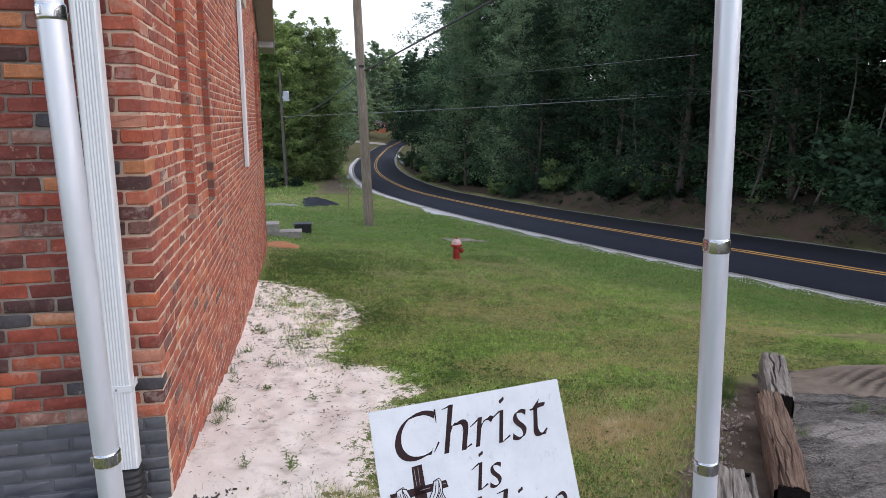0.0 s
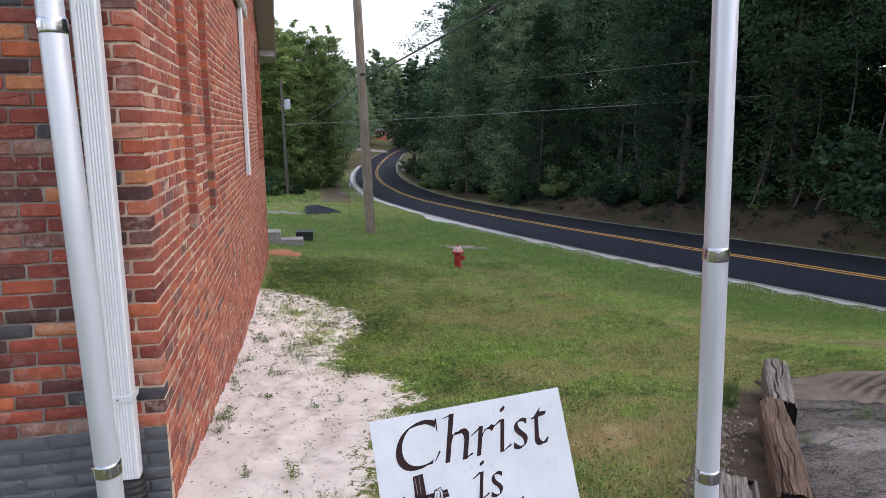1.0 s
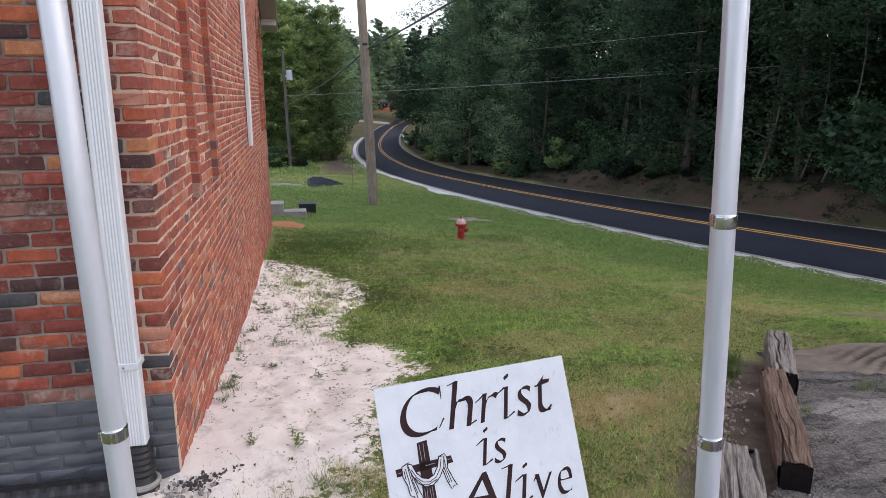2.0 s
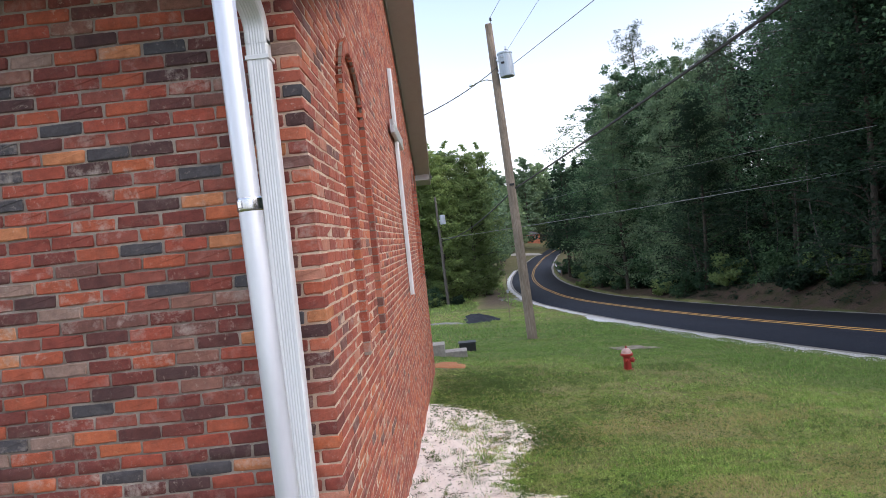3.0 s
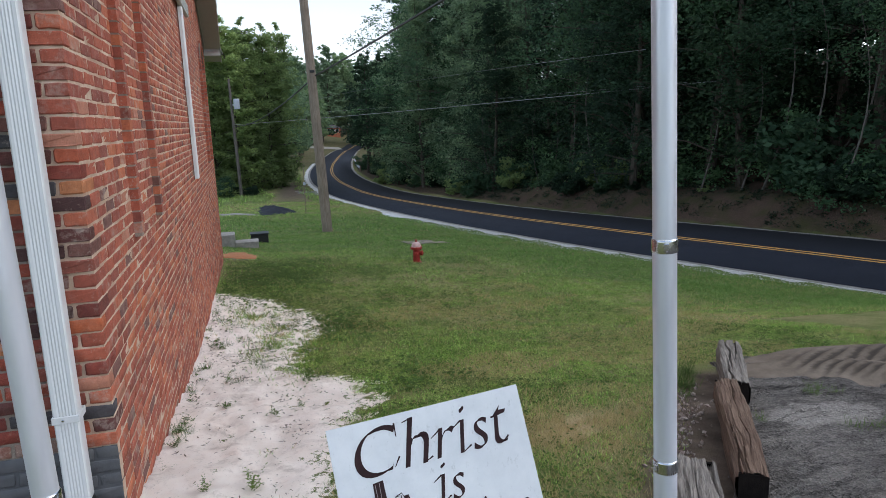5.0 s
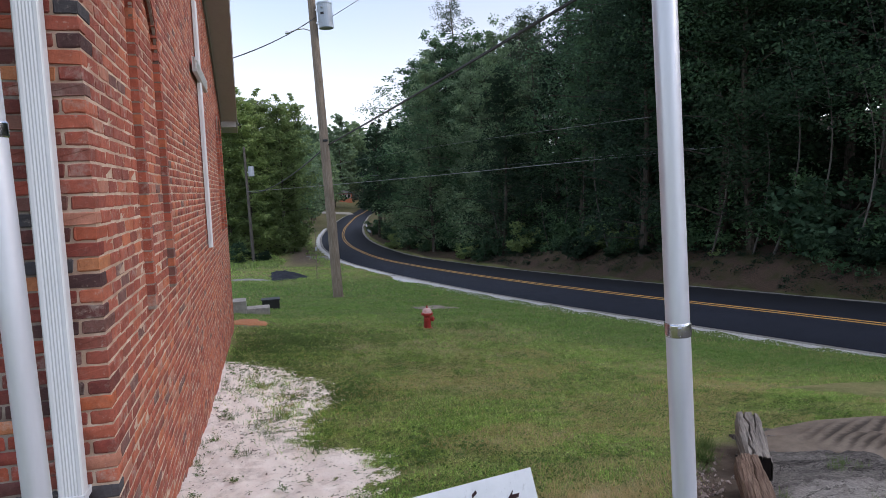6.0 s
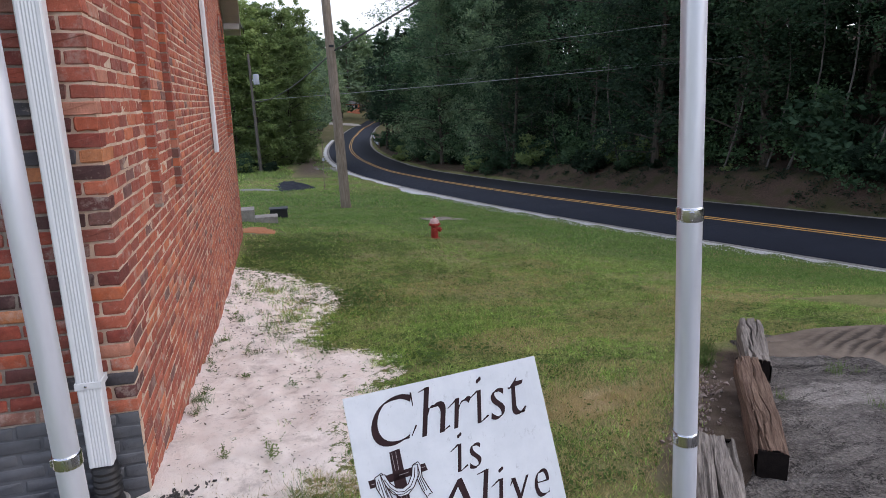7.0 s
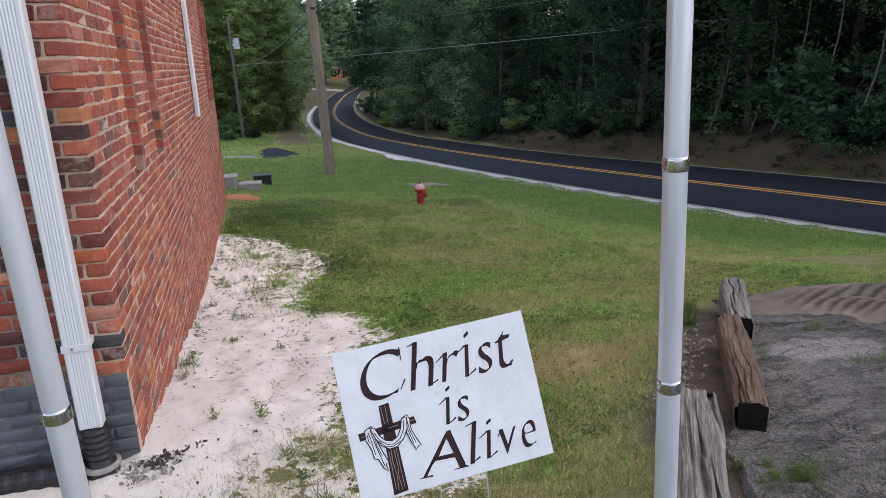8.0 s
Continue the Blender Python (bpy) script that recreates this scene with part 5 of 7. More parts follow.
def on_lawn(x, y, r):
    s = sand_amount(x, y) + 0.45 * (lumps(x, y, 4.2, 2.0) * 0.6 + 0.4 * lumps(x, y, 9.0))
    tie = 2.30 + (y + 1.28) * 0.70
    pad = (y < pad_top(x) + 0.1 + 0.12 * lumps(x, y, 3.0)) & (x > tie - 0.05 - 0.12 * r.rand(len(x)))
    strip = (np.abs(x - (2.66 + 0.80 * (y + 0.5))) < 0.20) & (y > -0.75) & (y < 0.75) & (r.rand(len(x)) < 0.88)
    wall = (x < 0.02) & (y > -0.02) & (y < W + 0.02)
    bare = (np.exp(-(((x - 1.6) / 0.25) ** 2 + ((y + 0.35) / 0.3) ** 2)) > 0.55) | (np.exp(-(((x - 0.35) / 0.4) ** 2 + ((y - 12.2) / 0.5) ** 2)) > 0.5)
    s = s + 0.5 * (r.rand(len(x)) - 0.5)
    s = np.where((lumps(x, y, 13.0, 4.0) < 0.0) & (r.rand(len(x)) < 0.55), 1.0, s)
    return (s < 0.42) & ~pad & ~strip & ~wall & ~bare & (road_off(x, y) < -HALF - 1.12)


blades("lawn_grass", 460000, (0.6, 6.6, -1.3, 3.2), 0.030, 0.0023, [M_GRASS, M_DRY, M_LUSH], "short mown green grass with dry patches", on_lawn, 1, 0.14)
blades("lawn_grass", 290000, (0.0, 12.6, 3.2, 9.0), 0.036, 0.0034, [M_GRASS, M_DRY, M_LUSH], "short mown green grass with dry patches", on_lawn, 2, 0.17)
blades("lawn_grass", 160000, (-0.5, 12.5, 9.0, 20.0), 0.042, 0.0065, [M_GRASS, M_DRY, M_LUSH], "short mown green grass", on_lawn, 3, 0.16)
blades("lawn_grass", 60000, (-6, 9.0, 20.0, 44.0), 0.07, 0.016, [M_GRASS, M_DRY, M_LUSH], "short mown green grass in the distance", on_lawn, 4)


def rough_ground(x, y, r):
    return (r.rand(len(x)) < 0.25 + 0.75 * (lumps(x, y, 0.7, 3.0) > 0.1)) & (road_off(x, y) < -HALF - 1.3) & (np.abs(x - 3.6 - 0.02 * (y - 50)) > 1.3 - 0.3 * lumps(x, y, 0.9))


blades("rough_grass", 26000, (-6, 9.0, 44.0, 84.0), 0.22, 0.03, [M_GRASS, M_LEAFB], "rough uncut grass and weeds beyond the lawn", rough_ground, 14, 0.5)


def clover(name, n, area, keep, seed, size, label):
    """Small flat leaves of clover and low weeds in patches, as one object."""
    r = np.random.RandomState(seed)
    x, y = r.uniform(area[0], area[1], n), r.uniform(area[2], area[3], n)
    k = keep(x, y, r)
    x, y = x[k], y[k]
    n = len(x)
    z = ground(x, y) + r.uniform(0.006, 0.034, n)
    c = np.stack([x, y, z], -1)
    a = r.uniform(0, 2 * np.pi, n)
    s = size * r.uniform(0.6, 1.4, n)
    u = np.stack([np.cos(a) * s, np.sin(a) * s, r.uniform(-0.4, 0.4, n) * s], -1)
    w = np.stack([-np.sin(a) * s * 0.6, np.cos(a) * s * 0.6, r.uniform(-0.4, 0.4, n) * s], -1)
    v = np.stack([c - u, c + w, c + u, c - w], 1).reshape(-1, 3)
    me = mesh_arrays(name, v, np.arange(4 * n).reshape(-1, 4), [M_CLOVER])
    return tagged(new(name, me), label, "clover", kind="stuff")


M_CLOVER = leaf_mat("clover_leaf", (0.060, 0.105, 0.028), (0.155, 0.22, 0.072), 0.7)


def in_patches(x, y, r):
    edge = np.exp(-(((sand_amount(x, y) - 0.25) / 0.22) ** 2))
    band = np.exp(-(((x - 1.1) / 0.8) ** 2 + ((y - 9.6) / 1.9) ** 2))
    band = band + np.exp(-(((x - 1.85) / 0.25) ** 2 + ((y + 0.75) / 0.3) ** 2)) + 0.8 * np.exp(-(((x - 1.9) / 0.3) ** 2 + ((y - 0.15) / 0.25) ** 2)) + 0.9 * np.exp(-(((x - 2.25) / 0.32) ** 2 + ((y + 0.5) / 0.36) ** 2))
    p = 0.10 + 0.5 * (lumps(x, y, 1.1, 9.0) + 0.5 * lumps(x, y, 3.1, 4.0) > 0.45) + 0.5 * edge * (y > 2) + 0.9 * band
    return on_lawn(x, y, r) & (r.rand(len(x)) < p)


clover("clover", 120000, (0.1, 6.0, -0.6, 5.0), in_patches, 5, 0.0095, "patches of small clover leaves in the lawn")
def in_weedy_band(x, y, r):
    spot = lumps(x, y, 2.6, 3.0) + 0.6 * lumps(x, y, 7.0, 1.0)
    band = np.exp(-(((x - 1.0) / 0.9) ** 2 + ((y - 9.4) / 1.7) ** 2)) + 0.8 * np.exp(-(((x - 1.75) / 0.35) ** 2 + ((y - 5.4) / 0.9) ** 2)) + 0.8 * np.exp(-(((x - 1.9) / 0.35) ** 2 + ((y - 2.2) / 0.6) ** 2))
    return (r.rand(len(x)) < band * (0.25 + 0.75 * (spot > 0.1))) & (x > 0.06)


clover("clover", 70000, (0.06, 3.0, 1.4, 12.0), in_weedy_band, 15, 0.021, "dark broad-leaved weeds crowding the edge of the sand")
clover("clover", 100000, (0.1, 6.0, 5.0, 12.5), in_patches, 6, 0.014, "patches of low broad-leaved weeds in the lawn")


def thin_grass(x, y, r):
    near = np.exp(-(((x - 1.0) / 0.95) ** 2 + ((y + 0.75) / 0.55) ** 2))
    isle = 0.8 * np.exp(-(((x - 1.05) / 0.42) ** 2 + ((y - 4.6) / 1.5) ** 2)) + 0.5 * np.exp(-(((x - 0.55) / 0.3) ** 2 + ((y - 6.3) / 0.9) ** 2))
    spot = lumps(x, y, 7.0, 3.0) + 0.6 * lumps(x, y, 17.0, 1.0)
    return (r.rand(len(x)) < np.clip(near * (0.35 + 0.8 * (spot > 0.25)) + isle * (spot > 0.0), 0, 1)) & (x > 0.03)


blades("thin_grass", 26000, (0.02, 2.6, -1.5, 0.1), 0.040, 0.0018, [M_GRASS, M_DRY], "thin dry grass on sandy soil", thin_grass, 11, 0.72)
blades("thin_grass", 50000, (0.02, 2.0, 2.2, 7.8), 0.05, 0.0032, [M_GRASS, M_DRY], "tufts of thin grass standing in sand", thin_grass, 12, 0.25)


def in_islands(x, y, r):
    edge = sand_amount(x, y)
    spot = lumps(x, y, 5.0, 6.0) + 0.7 * lumps(x, y, 12.0, 2.0)
    isle = np.exp(-(((x - 1.15) / 0.45) ** 2 + ((y - 4.3) / 1.6) ** 2)) + 0.5 * np.exp(-(((x - 0.5) / 0.3) ** 2 + ((y - 6.2) / 1.0) ** 2)) + 0.25 * np.exp(-(((x - 0.9) / 0.4) ** 2 + ((y + 0.65) / 0.25) ** 2))
    return (spot > 0.5) & (edge > 0.1) & (r.rand(len(x)) < isle) & (x > 0.05)


clover("clover", 60000, (0.05, 1.9, -1.0, 7.6), in_islands, 8, 0.010, "islands of low weeds standing in the sand")


def build_debris():
    """Dark twigs, bark bits and dead leaves scattered over the sand."""
    r = np.random.RandomState(41)
    V, F = [], []
    for i in range(3200):
        y = r.uniform(-1.1, 7.4)
        x = abs(r.normal(0.75, 0.42)) if r.rand() < 0.7 else r.uniform(0.03, 1.5)
        if float(sand_amount(x, y)) < 0.4 or r.rand() > 0.12 + 0.8 * (float(lumps(x, y, 4.0, 5.0)) + 0.6 * float(lumps(x, y, 11.0, 2.0)) > 0.45):
            continue
        z, a = gz(x, y) + 0.012, r.uniform(0, 6.28)
        L, w = r.uniform(0.004, 0.026) * (0.7 + 0.1 * y), r.uniform(0.002, 0.007) * (0.7 + 0.2 * max(y, 0))
        d, e = Vector((math.cos(a) * L, math.sin(a) * L, r.uniform(-0.2, 0.2) * L)), Vector((-math.sin(a) * w, math.cos(a) * w, 0))
        c, k = Vector((x, y, z)), len(V)
        V += [tuple(c - d), tuple(c + e), tuple(c + d), tuple(c - e), tuple(c + Vector((0, 0, w)))]
        F += [(k, k + 1, k + 4), (k + 1, k + 2, k + 4), (k + 2, k + 3, k + 4), (k + 3, k, k + 4)]
    tagged(new("sand_debris", mesh_arrays("sand_debris", V, F, [M_TWIG])), "dark twigs and dead leaf bits strewn over the sand", "debris", kind="stuff")


M_TWIG = plain_mat("dead_twig", (0.055, 0.043, 0.032), (0.24, 0.19, 0.145), 0.9, 15, 0.3)
build_debris()


def build_weed(name, kind, seed):
    """A low weed: leafy stems, a rosette of small leaves or a tuft of thin blades. Returns a mesh."""
    r = np.random.RandomState(seed)
    v, f = [], []

    v.append((0.0, 0.0, 0.0))

    def leaf(c, a, L, w, rise, stem=0):
        c, d, s = np.array(c), np.array([math.cos(a), math.sin(a), rise]), np.array([-math.sin(a), math.cos(a), 0.0])
        p = [c, c + d * L * 0.4 + s * w, c + d * L * 0.4 - s * w, c + d * L * 0.75 + s * w * 0.7 - np.array([0, 0, 0.1 * L]), c + d * L * 0.75 - s * w * 0.7 - np.array([0, 0, 0.1 * L]), c + d * L - np.array([0, 0, 0.3 * L])]
        k = len(v)
        v.extend(tuple(q) for q in p)
        v.append((c[0] + 0.0012, c[1] + 0.0008, c[2] + 0.0006))
        f.append((stem, k, k + 6, stem))
        f.extend([(k, k + 1, k + 2, k), (k + 1, k + 3, k + 4, k + 2), (k + 3, k + 5, k + 4, k + 3)])

    if kind == "leafy":
        for i in range(9):
            a, tilt, H = r.uniform(0, 6.28), r.uniform(0.1, 0.8), r.uniform(0.05, 0.12)
            base = np.array([r.normal(0, 0.012), r.normal(0, 0.012), 0])
            last = 0
            for q in range(9):
                t = (q + 1) / 9
                c = base + np.array([math.cos(a) * tilt * H * t, math.sin(a) * tilt * H * t, H * t])
                leaf(c, a + q * 2.4 + r.normal(0, 0.3), r.uniform(0.016, 0.034) * (1.2 - 0.5 * t), r.uniform(0.003, 0.0055), r.uniform(0.1, 0.7), last)
                last = len(v) - 7
    elif kind == "rosette":
        for i in range(34):
            c = (r.normal(0, 0.022), r.normal(0, 0.022), r.uniform(0, 0.025))
            leaf(c, r.uniform(0, 6.28), r.uniform(0.014, 0.034), r.uniform(0.004, 0.008), r.uniform(0.1, 0.9))
    else:
        for i in range(70):
            c = (r.normal(0, 0.03), r.normal(0, 0.03), 0)
            leaf(c, r.uniform(0, 6.28), r.uniform(0.03, 0.08), r.uniform(0.0009, 0.0018), r.uniform(0.6, 2.0))
    tri = [q[:3] if q[0] == q[3] else q for q in f]
    me = bpy.data.meshes.new(name)
    me.from_pydata(v, [], tri)
    me.materials.append({"leafy": M_WEED}.get(kind, M_CLOVER))
    return me


M_WEED = leaf_mat("weed_leaf", (0.075, 0.12, 0.03), (0.17, 0.23, 0.075), 0.6)
WEEDS = [build_weed("weed", "rosette", 1), build_weed("weed", "tuft", 2), build_weed("weed", "rosette", 3), build_weed("weed", "tuft", 4), build_weed("weed", "leafy", 5), build_weed("weed", "leafy", 6)]


def plant_weeds():
    rr = random.Random(8)
    spots = [(0.32, 0.27, 0.7, 4)]
    for i in range(34):
        spots.append((rr.uniform(0.03, 0.16), rr.uniform(0.9, 7.5), rr.uniform(0.4, 0.85), rr.choice((0, 1, 2, 0, 3))))
    for i in range(90):
        y = rr.uniform(-0.6, 7.2)
        x = rr.uniform(0.15, 1.5)
        if float(sand_amount(x, y)) > 0.4 and rr.random() < 0.25 + 0.7 * (y > 2.4):
            spots.append((x, y, rr.uniform(0.4, 1.1), rr.choice((0, 1, 2, 3, 1, 4))))
    for i in range(36):
        spots.append((rr.gauss(0.95, 0.35), rr.gauss(-0.62, 0.25), rr.uniform(0.3, 0.9), rr.choice((1, 3, 3, 0, 2))))
    for i in range(16):
        spots.append((rr.gauss(2.70, 0.11), rr.gauss(-1.22, 0.07), rr.uniform(0.35, 0.75), rr.choice((4, 5, 5, 1))))
    for i in range(10):
        spots.append((rr.gauss(3.12, 0.14), rr.gauss(-1.26, 0.07), rr.uniform(0.3, 0.6), rr.choice((5, 1, 3))))
    for x, y in ((4.12, -0.42), (4.22, -0.38), (4.0, -0.36), (4.34, 0.28), (4.44, 0.34), (4.5, 0.24), (4.95, 0.12), (5.05, 0.18), (3.86, 0.5), (3.62, -0.02)):
        spots.append((x, y, rr.uniform(0.5, 0.9), rr.choice((1, 3))))
    for i in range(9):
        t = rr.random()
        spots.append((3.42 + 0.45 * t + rr.gauss(0, 0.03), 0.35 + 0.75 * t, rr.uniform(0.8, 1.3), rr.choice((1, 3, 0))))
    for x, y, s, k in spots:
        ob = new("weed", WEEDS[k])
        ob.matrix_world = Matrix.Translation((x, y, gz(x, y) + 0.003)) @ Matrix.Rotation(rr.uniform(0, 6.28), 4, "Z") @ Matrix.Scale(s, 4)
        tagged(ob, "small green weed growing in bare sand" if float(sand_amount(x, y)) > 0.4 else "small green weed among grass", "weed", "weeds")


plant_weeds()


# ---- hydrant, poles and other things beyond the lawn ----
def build_hydrant(x, y):
    z = gz(x, y) - 0.01
    h = thing("fire_hydrant", Matrix.Translation((x, y, z)) @ Matrix.Scale(1.0, 4) @ Matrix.Rotation(radians(128), 4, "Z"), "red fire hydrant with a faded pinkish white bonnet", "fire hydrant")
    part("barrel", lathe([(0.12, -0.05), (0.12, 0.03), (0.085, 0.035), (0.082, 0.30), (0.088, 0.31), (0.088, 0.34)], 24), M_RED, h, smooth=False)
    part("flange", lathe([(0.135, 0.335), (0.138, 0.345), (0.138, 0.375), (0.13, 0.385)], 24), M_RED, h)
    part("bonnet", lathe([(0.118, 0.385), (0.112, 0.42), (0.09, 0.462), (0.055, 0.492), (0.03, 0.50)], 24), M_PINK, h, "faded white bonnet", True)
    part("operating_nut", lathe([(0.026, 0.50), (0.026, 0.52), (0.018, 0.525), (0.016, 0.555), (0.01, 0.56)], 6), M_RED, h)
    for a, r, l in ((0, 0.062, 0.155), (90, 0.045, 0.135), (-90, 0.045, 0.135)):
        m = Matrix.Rotation(radians(a - 60), 4, "Z") @ Matrix.Translation((0, 0, 0.235)) @ Matrix.Rotation(radians(90), 4, "X")
        n = part("nozzle", lathe([(r * 0.8, 0.05), (r * 0.8, l - 0.04), (r, l - 0.04), (r, l - 0.008), (r * 0.85, l)], 16, m), M_RED, h)
        part("cap_nut", lathe([(0.016, l), (0.014, l + 0.028)], 5, m), M_RED, n)
    for i in range(8):
        a = math.pi * i / 4
        part("bolt", lathe([(0.011, 0.325), (0.011, 0.395)], 6, Matrix.Translation((0.122 * math.cos(a), 0.122 * math.sin(a), 0))), M_RED, h)
    return h


build_hydrant(4.305, 11.5)


M_COVER = plain_mat("stained_concrete", (0.10, 0.085, 0.066), (0.33, 0.29, 0.235), 0.95, 5, 0.8)


def slab_ring(x, y):
    bm = bmesh.new()
    rr = random.Random(9)
    k = 20
    vs = []
    for i in range(k):
        t = 2 * math.pi * i / k
        r = 1 + rr.uniform(-0.2, 0.15)
        px, py = x + 0.72 * r * math.cos(t), y + 0.42 * r * math.sin(t)
        vs.append(bm.verts.new((px, py, gz(px, py) + 0.015)))
    f = bm.faces.new(vs)
    r = bmesh.ops.extrude_face_region(bm, geom=[f])
    bmesh.ops.translate(bm, vec=(0, 0, -0.2), verts=[q for q in r["geom"] if isinstance(q, bmesh.types.BMVert)])
    bmesh.ops.recalc_face_normals(bm, faces=bm.faces)
    t = tagged(part("concrete_cover", bm, M_COVER), "rough stained concrete cover set in the lawn", "cover")
    part("lid", lathe([(0.28, -0.01), (0.28, 0.012), (0.26, 0.014)], 20, Matrix.Translation((x, y, gz(x, y) + 0.02))), M_COVER, t)


slab_ring(5.62, 15.8)


def wire(name, a, b, sag, r, mat, label, n=20):
    a, b = Vector(a), Vector(b)
    pts = [a.lerp(b, i / n) - Vector((0, 0, sag * 4 * (i / n) * (1 - i / n))) for i in range(n + 1)]
    ob = part(name, tube(pts, r, 5), mat)
    return tagged(ob, label, "cable")


def build_pole(base, top, r0, r1, label, wood=None):
    base, top = Vector(base), Vector(top)
    z = (top - base).normalized()
    y = z.cross(Vector((1, 0, 0))).normalized()
    q = Matrix((y.cross(z), y, z)).transposed().to_4x4()
    p = thing("utility_pole", Matrix.Translation(base) @ q, label, "utility pole", "utility poles")
    L = (top - base).length
    bm = bmesh.new()
    prof = [(r0 + (r1 - r0) * i / 12, -0.3 + (L + 0.3) * i / 12) for i in range(13)] + [(r1 * 0.8, L + 0.015)]
    part("shaft", lathe(prof, 20, bm=bm), wood or M_POLE, p, smooth=False)
    return p, L


POLE_BASE, POLE_TOP = (3.23, 20.25, gz(3.23, 20.25)), (2.81, 20.25, 9.34)
pole, PL = build_pole(POLE_BASE, POLE_TOP, 0.185, 0.125, "leaning weathered wooden utility pole with a grey transformer")


def pole_fittings():
    side = Matrix.Rotation(radians(-30), 4, "Z")
    zt = PL - 1.98
    tank = lathe([(0.24, 0.0), (0.255, 0.02), (0.255, 0.78), (0.27, 0.79), (0.27, 0.83), (0.24, 0.86), (0.10, 0.90)], 24, side @ Matrix.Translation((0.46, 0, zt)))
    t = part("transformer", tank, M_TANK, pole, "pale grey-blue transformer can")
    part("bushing", lathe([(0.04, 0.88), (0.055, 0.92), (0.035, 0.94), (0.055, 0.97), (0.03, 1.02), (0.02, 1.08)], 10, side @ Matrix.Translation((0.50, 0.06, zt))), M_GUTTER, t)
    for z in (0.18, 0.62):
        part("bracket", box(bmesh.new(), (0.09, -0.05, zt + z), (0.22, 0.05, zt + z + 0.07), 0.005, side), M_GALV, t)
    for z, k in ((0.66, 1), (0.40, 1), (0.66, -1)):
        part("terminal", lathe([(0.03, 0.0), (0.03, 0.06), (0.018, 0.10)], 8, side @ Matrix.Translation((0.46, 0.25 * k, zt + z)) @ Matrix.Rotation(radians(-90 * k), 4, "X")), M_GUTTER, t)
    part("number_plate", box(bmesh.new(), (0.40, -0.262, zt + 0.42), (0.52, -0.256, zt + 0.50), 0.001, side), M_BLACK, t)
    # lamp arm and pole top pin
    pts = [(-0.1, 0, zt - 0.02), (-0.35, 0, zt + 0.06), (-0.62, 0, zt + 0.02), (-0.85, 0, zt - 0.06)]
    a = part("lamp_arm", tube(pts, 0.022, 8), M_GALV, pole)
    part("lamp_head", lathe([(0.05, -0.10), (0.055, 0.0), (0.03, 0.10)], 10, Matrix.Translation((-0.88, 0, zt - 0.06)) @ Matrix.Rotation(radians(80), 4, "Y")), M_GALV, a)
    part("top_pin", lathe([(0.012, PL - 0.1), (0.012, PL + 0.12), (0.05, PL + 0.13), (0.035, PL + 0.17), (0.045, PL + 0.2), (0.02, PL + 0.24)], 8, Matrix.Translation((0.1, 0, 0))), M_BLACK, pole)
    part("ground_wire", tube([(0.0, -0.155, 0.0), (0.0, -0.10, PL - 0.4)], 0.006, 5), M_CABLE, pole)
    part("cable_clamp", box(bmesh.new(), (-0.06, -0.19, 5.50), (0.10, -0.13, 5.58), 0.01), M_CABLE, pole)


pole_fittings()


def build_far_pole(x, y, px, h, box_z=None):
    g = gz(x, y)
    p, L = build_pole((x, y, g), (px, y, g + h), 0.14, 0.09, "distant weathered wooden utility pole", M_OLDPOLE)
    if box_z:
        part("transformer", lathe([(0.22, 0), (0.24, 0.02), (0.24, 0.75), (0.2, 0.82)], 12, Matrix.Translation((0.42, -0.1, box_z))), M_GUTTER, p, "small pale transformer can")
        part("bracket", box(bmesh.new(), (0.05, -0.05, box_z + 0.3), (0.25, 0.05, box_z + 0.4)), M_GALV, p)
    return p


build_far_pole(0.0, 53.8, -0.2, 9.6, 7.2)
build_far_pole(9.9, 128.0, 9.6, 10.0, 8.2)
build_far_pole(15.6, 163.0, 15.4, 11.0)


def build_steps():
    """Concrete blocks stepping down past the far corner of the church."""
    g = gz(0.3, 15.5)
    b = [(-0.45, 14.7, 0.20, 15.3, 0.42, "concrete_block"), (0.204, 14.7, 0.80, 15.2, 0.20, "concrete_block")]
    for x0, y0, x1, y1, h, nm in b:
        tagged(part(nm, box(bmesh.new(), (x0, y0, g - 0.35), (x1, y1, g + h), 0.015), M_CONC), "pale concrete retaining block at the lawn's edge", "concrete block", "concrete blocks")
    d = thing("drain_box", label="black plastic drain box behind the concrete blocks", category="drain box")
    part("body", box(bmesh.new(), (0.60, 16.6, g - 0.3), (1.10, 17.0, g + 0.08), 0.02), M_BLACK, d)
    part("lid", box(bmesh.new(), (0.58, 16.58, g + 0.082), (1.12, 17.02, g + 0.105), 0.008), M_BLACK, d)


build_steps()
mound("clay_patch", 0.3, 12.5, 0.42, 0.55, 0.05, M_ORANGE, "bare orange clay at the wall's foot", "clay", 3, "stuff")
mound("asphalt_apron", 1.95, 35.5, 1.05, 4.6, 0.24, M_ROAD, "dark asphalt driveway apron", "asphalt", 2, "structure")
mound("gravel_apron", -0.2, 31.6, 1.4, 0.5, 0.05, M_EDGE, "pale gravel at the driveway's edge", "gravel", 4, "stuff")


def build_stake(x, y):
    g = gz(x, y)
    s = thing("marker_stake", Matrix.Translation((x, y, g)), "thin leaning metal marker stake in the grass", "stake")
    part("rod", tube([(0, 0, -0.1), (0.03, 0, 2.6)], 0.022, 6), M_POLE, s)
    part("plate", box(bmesh.new(), (-0.03, -0.03, 1.55), (0.09, -0.02, 1.72), 0.004), M_GUTTER, s)


build_stake(3.4, 31.5)


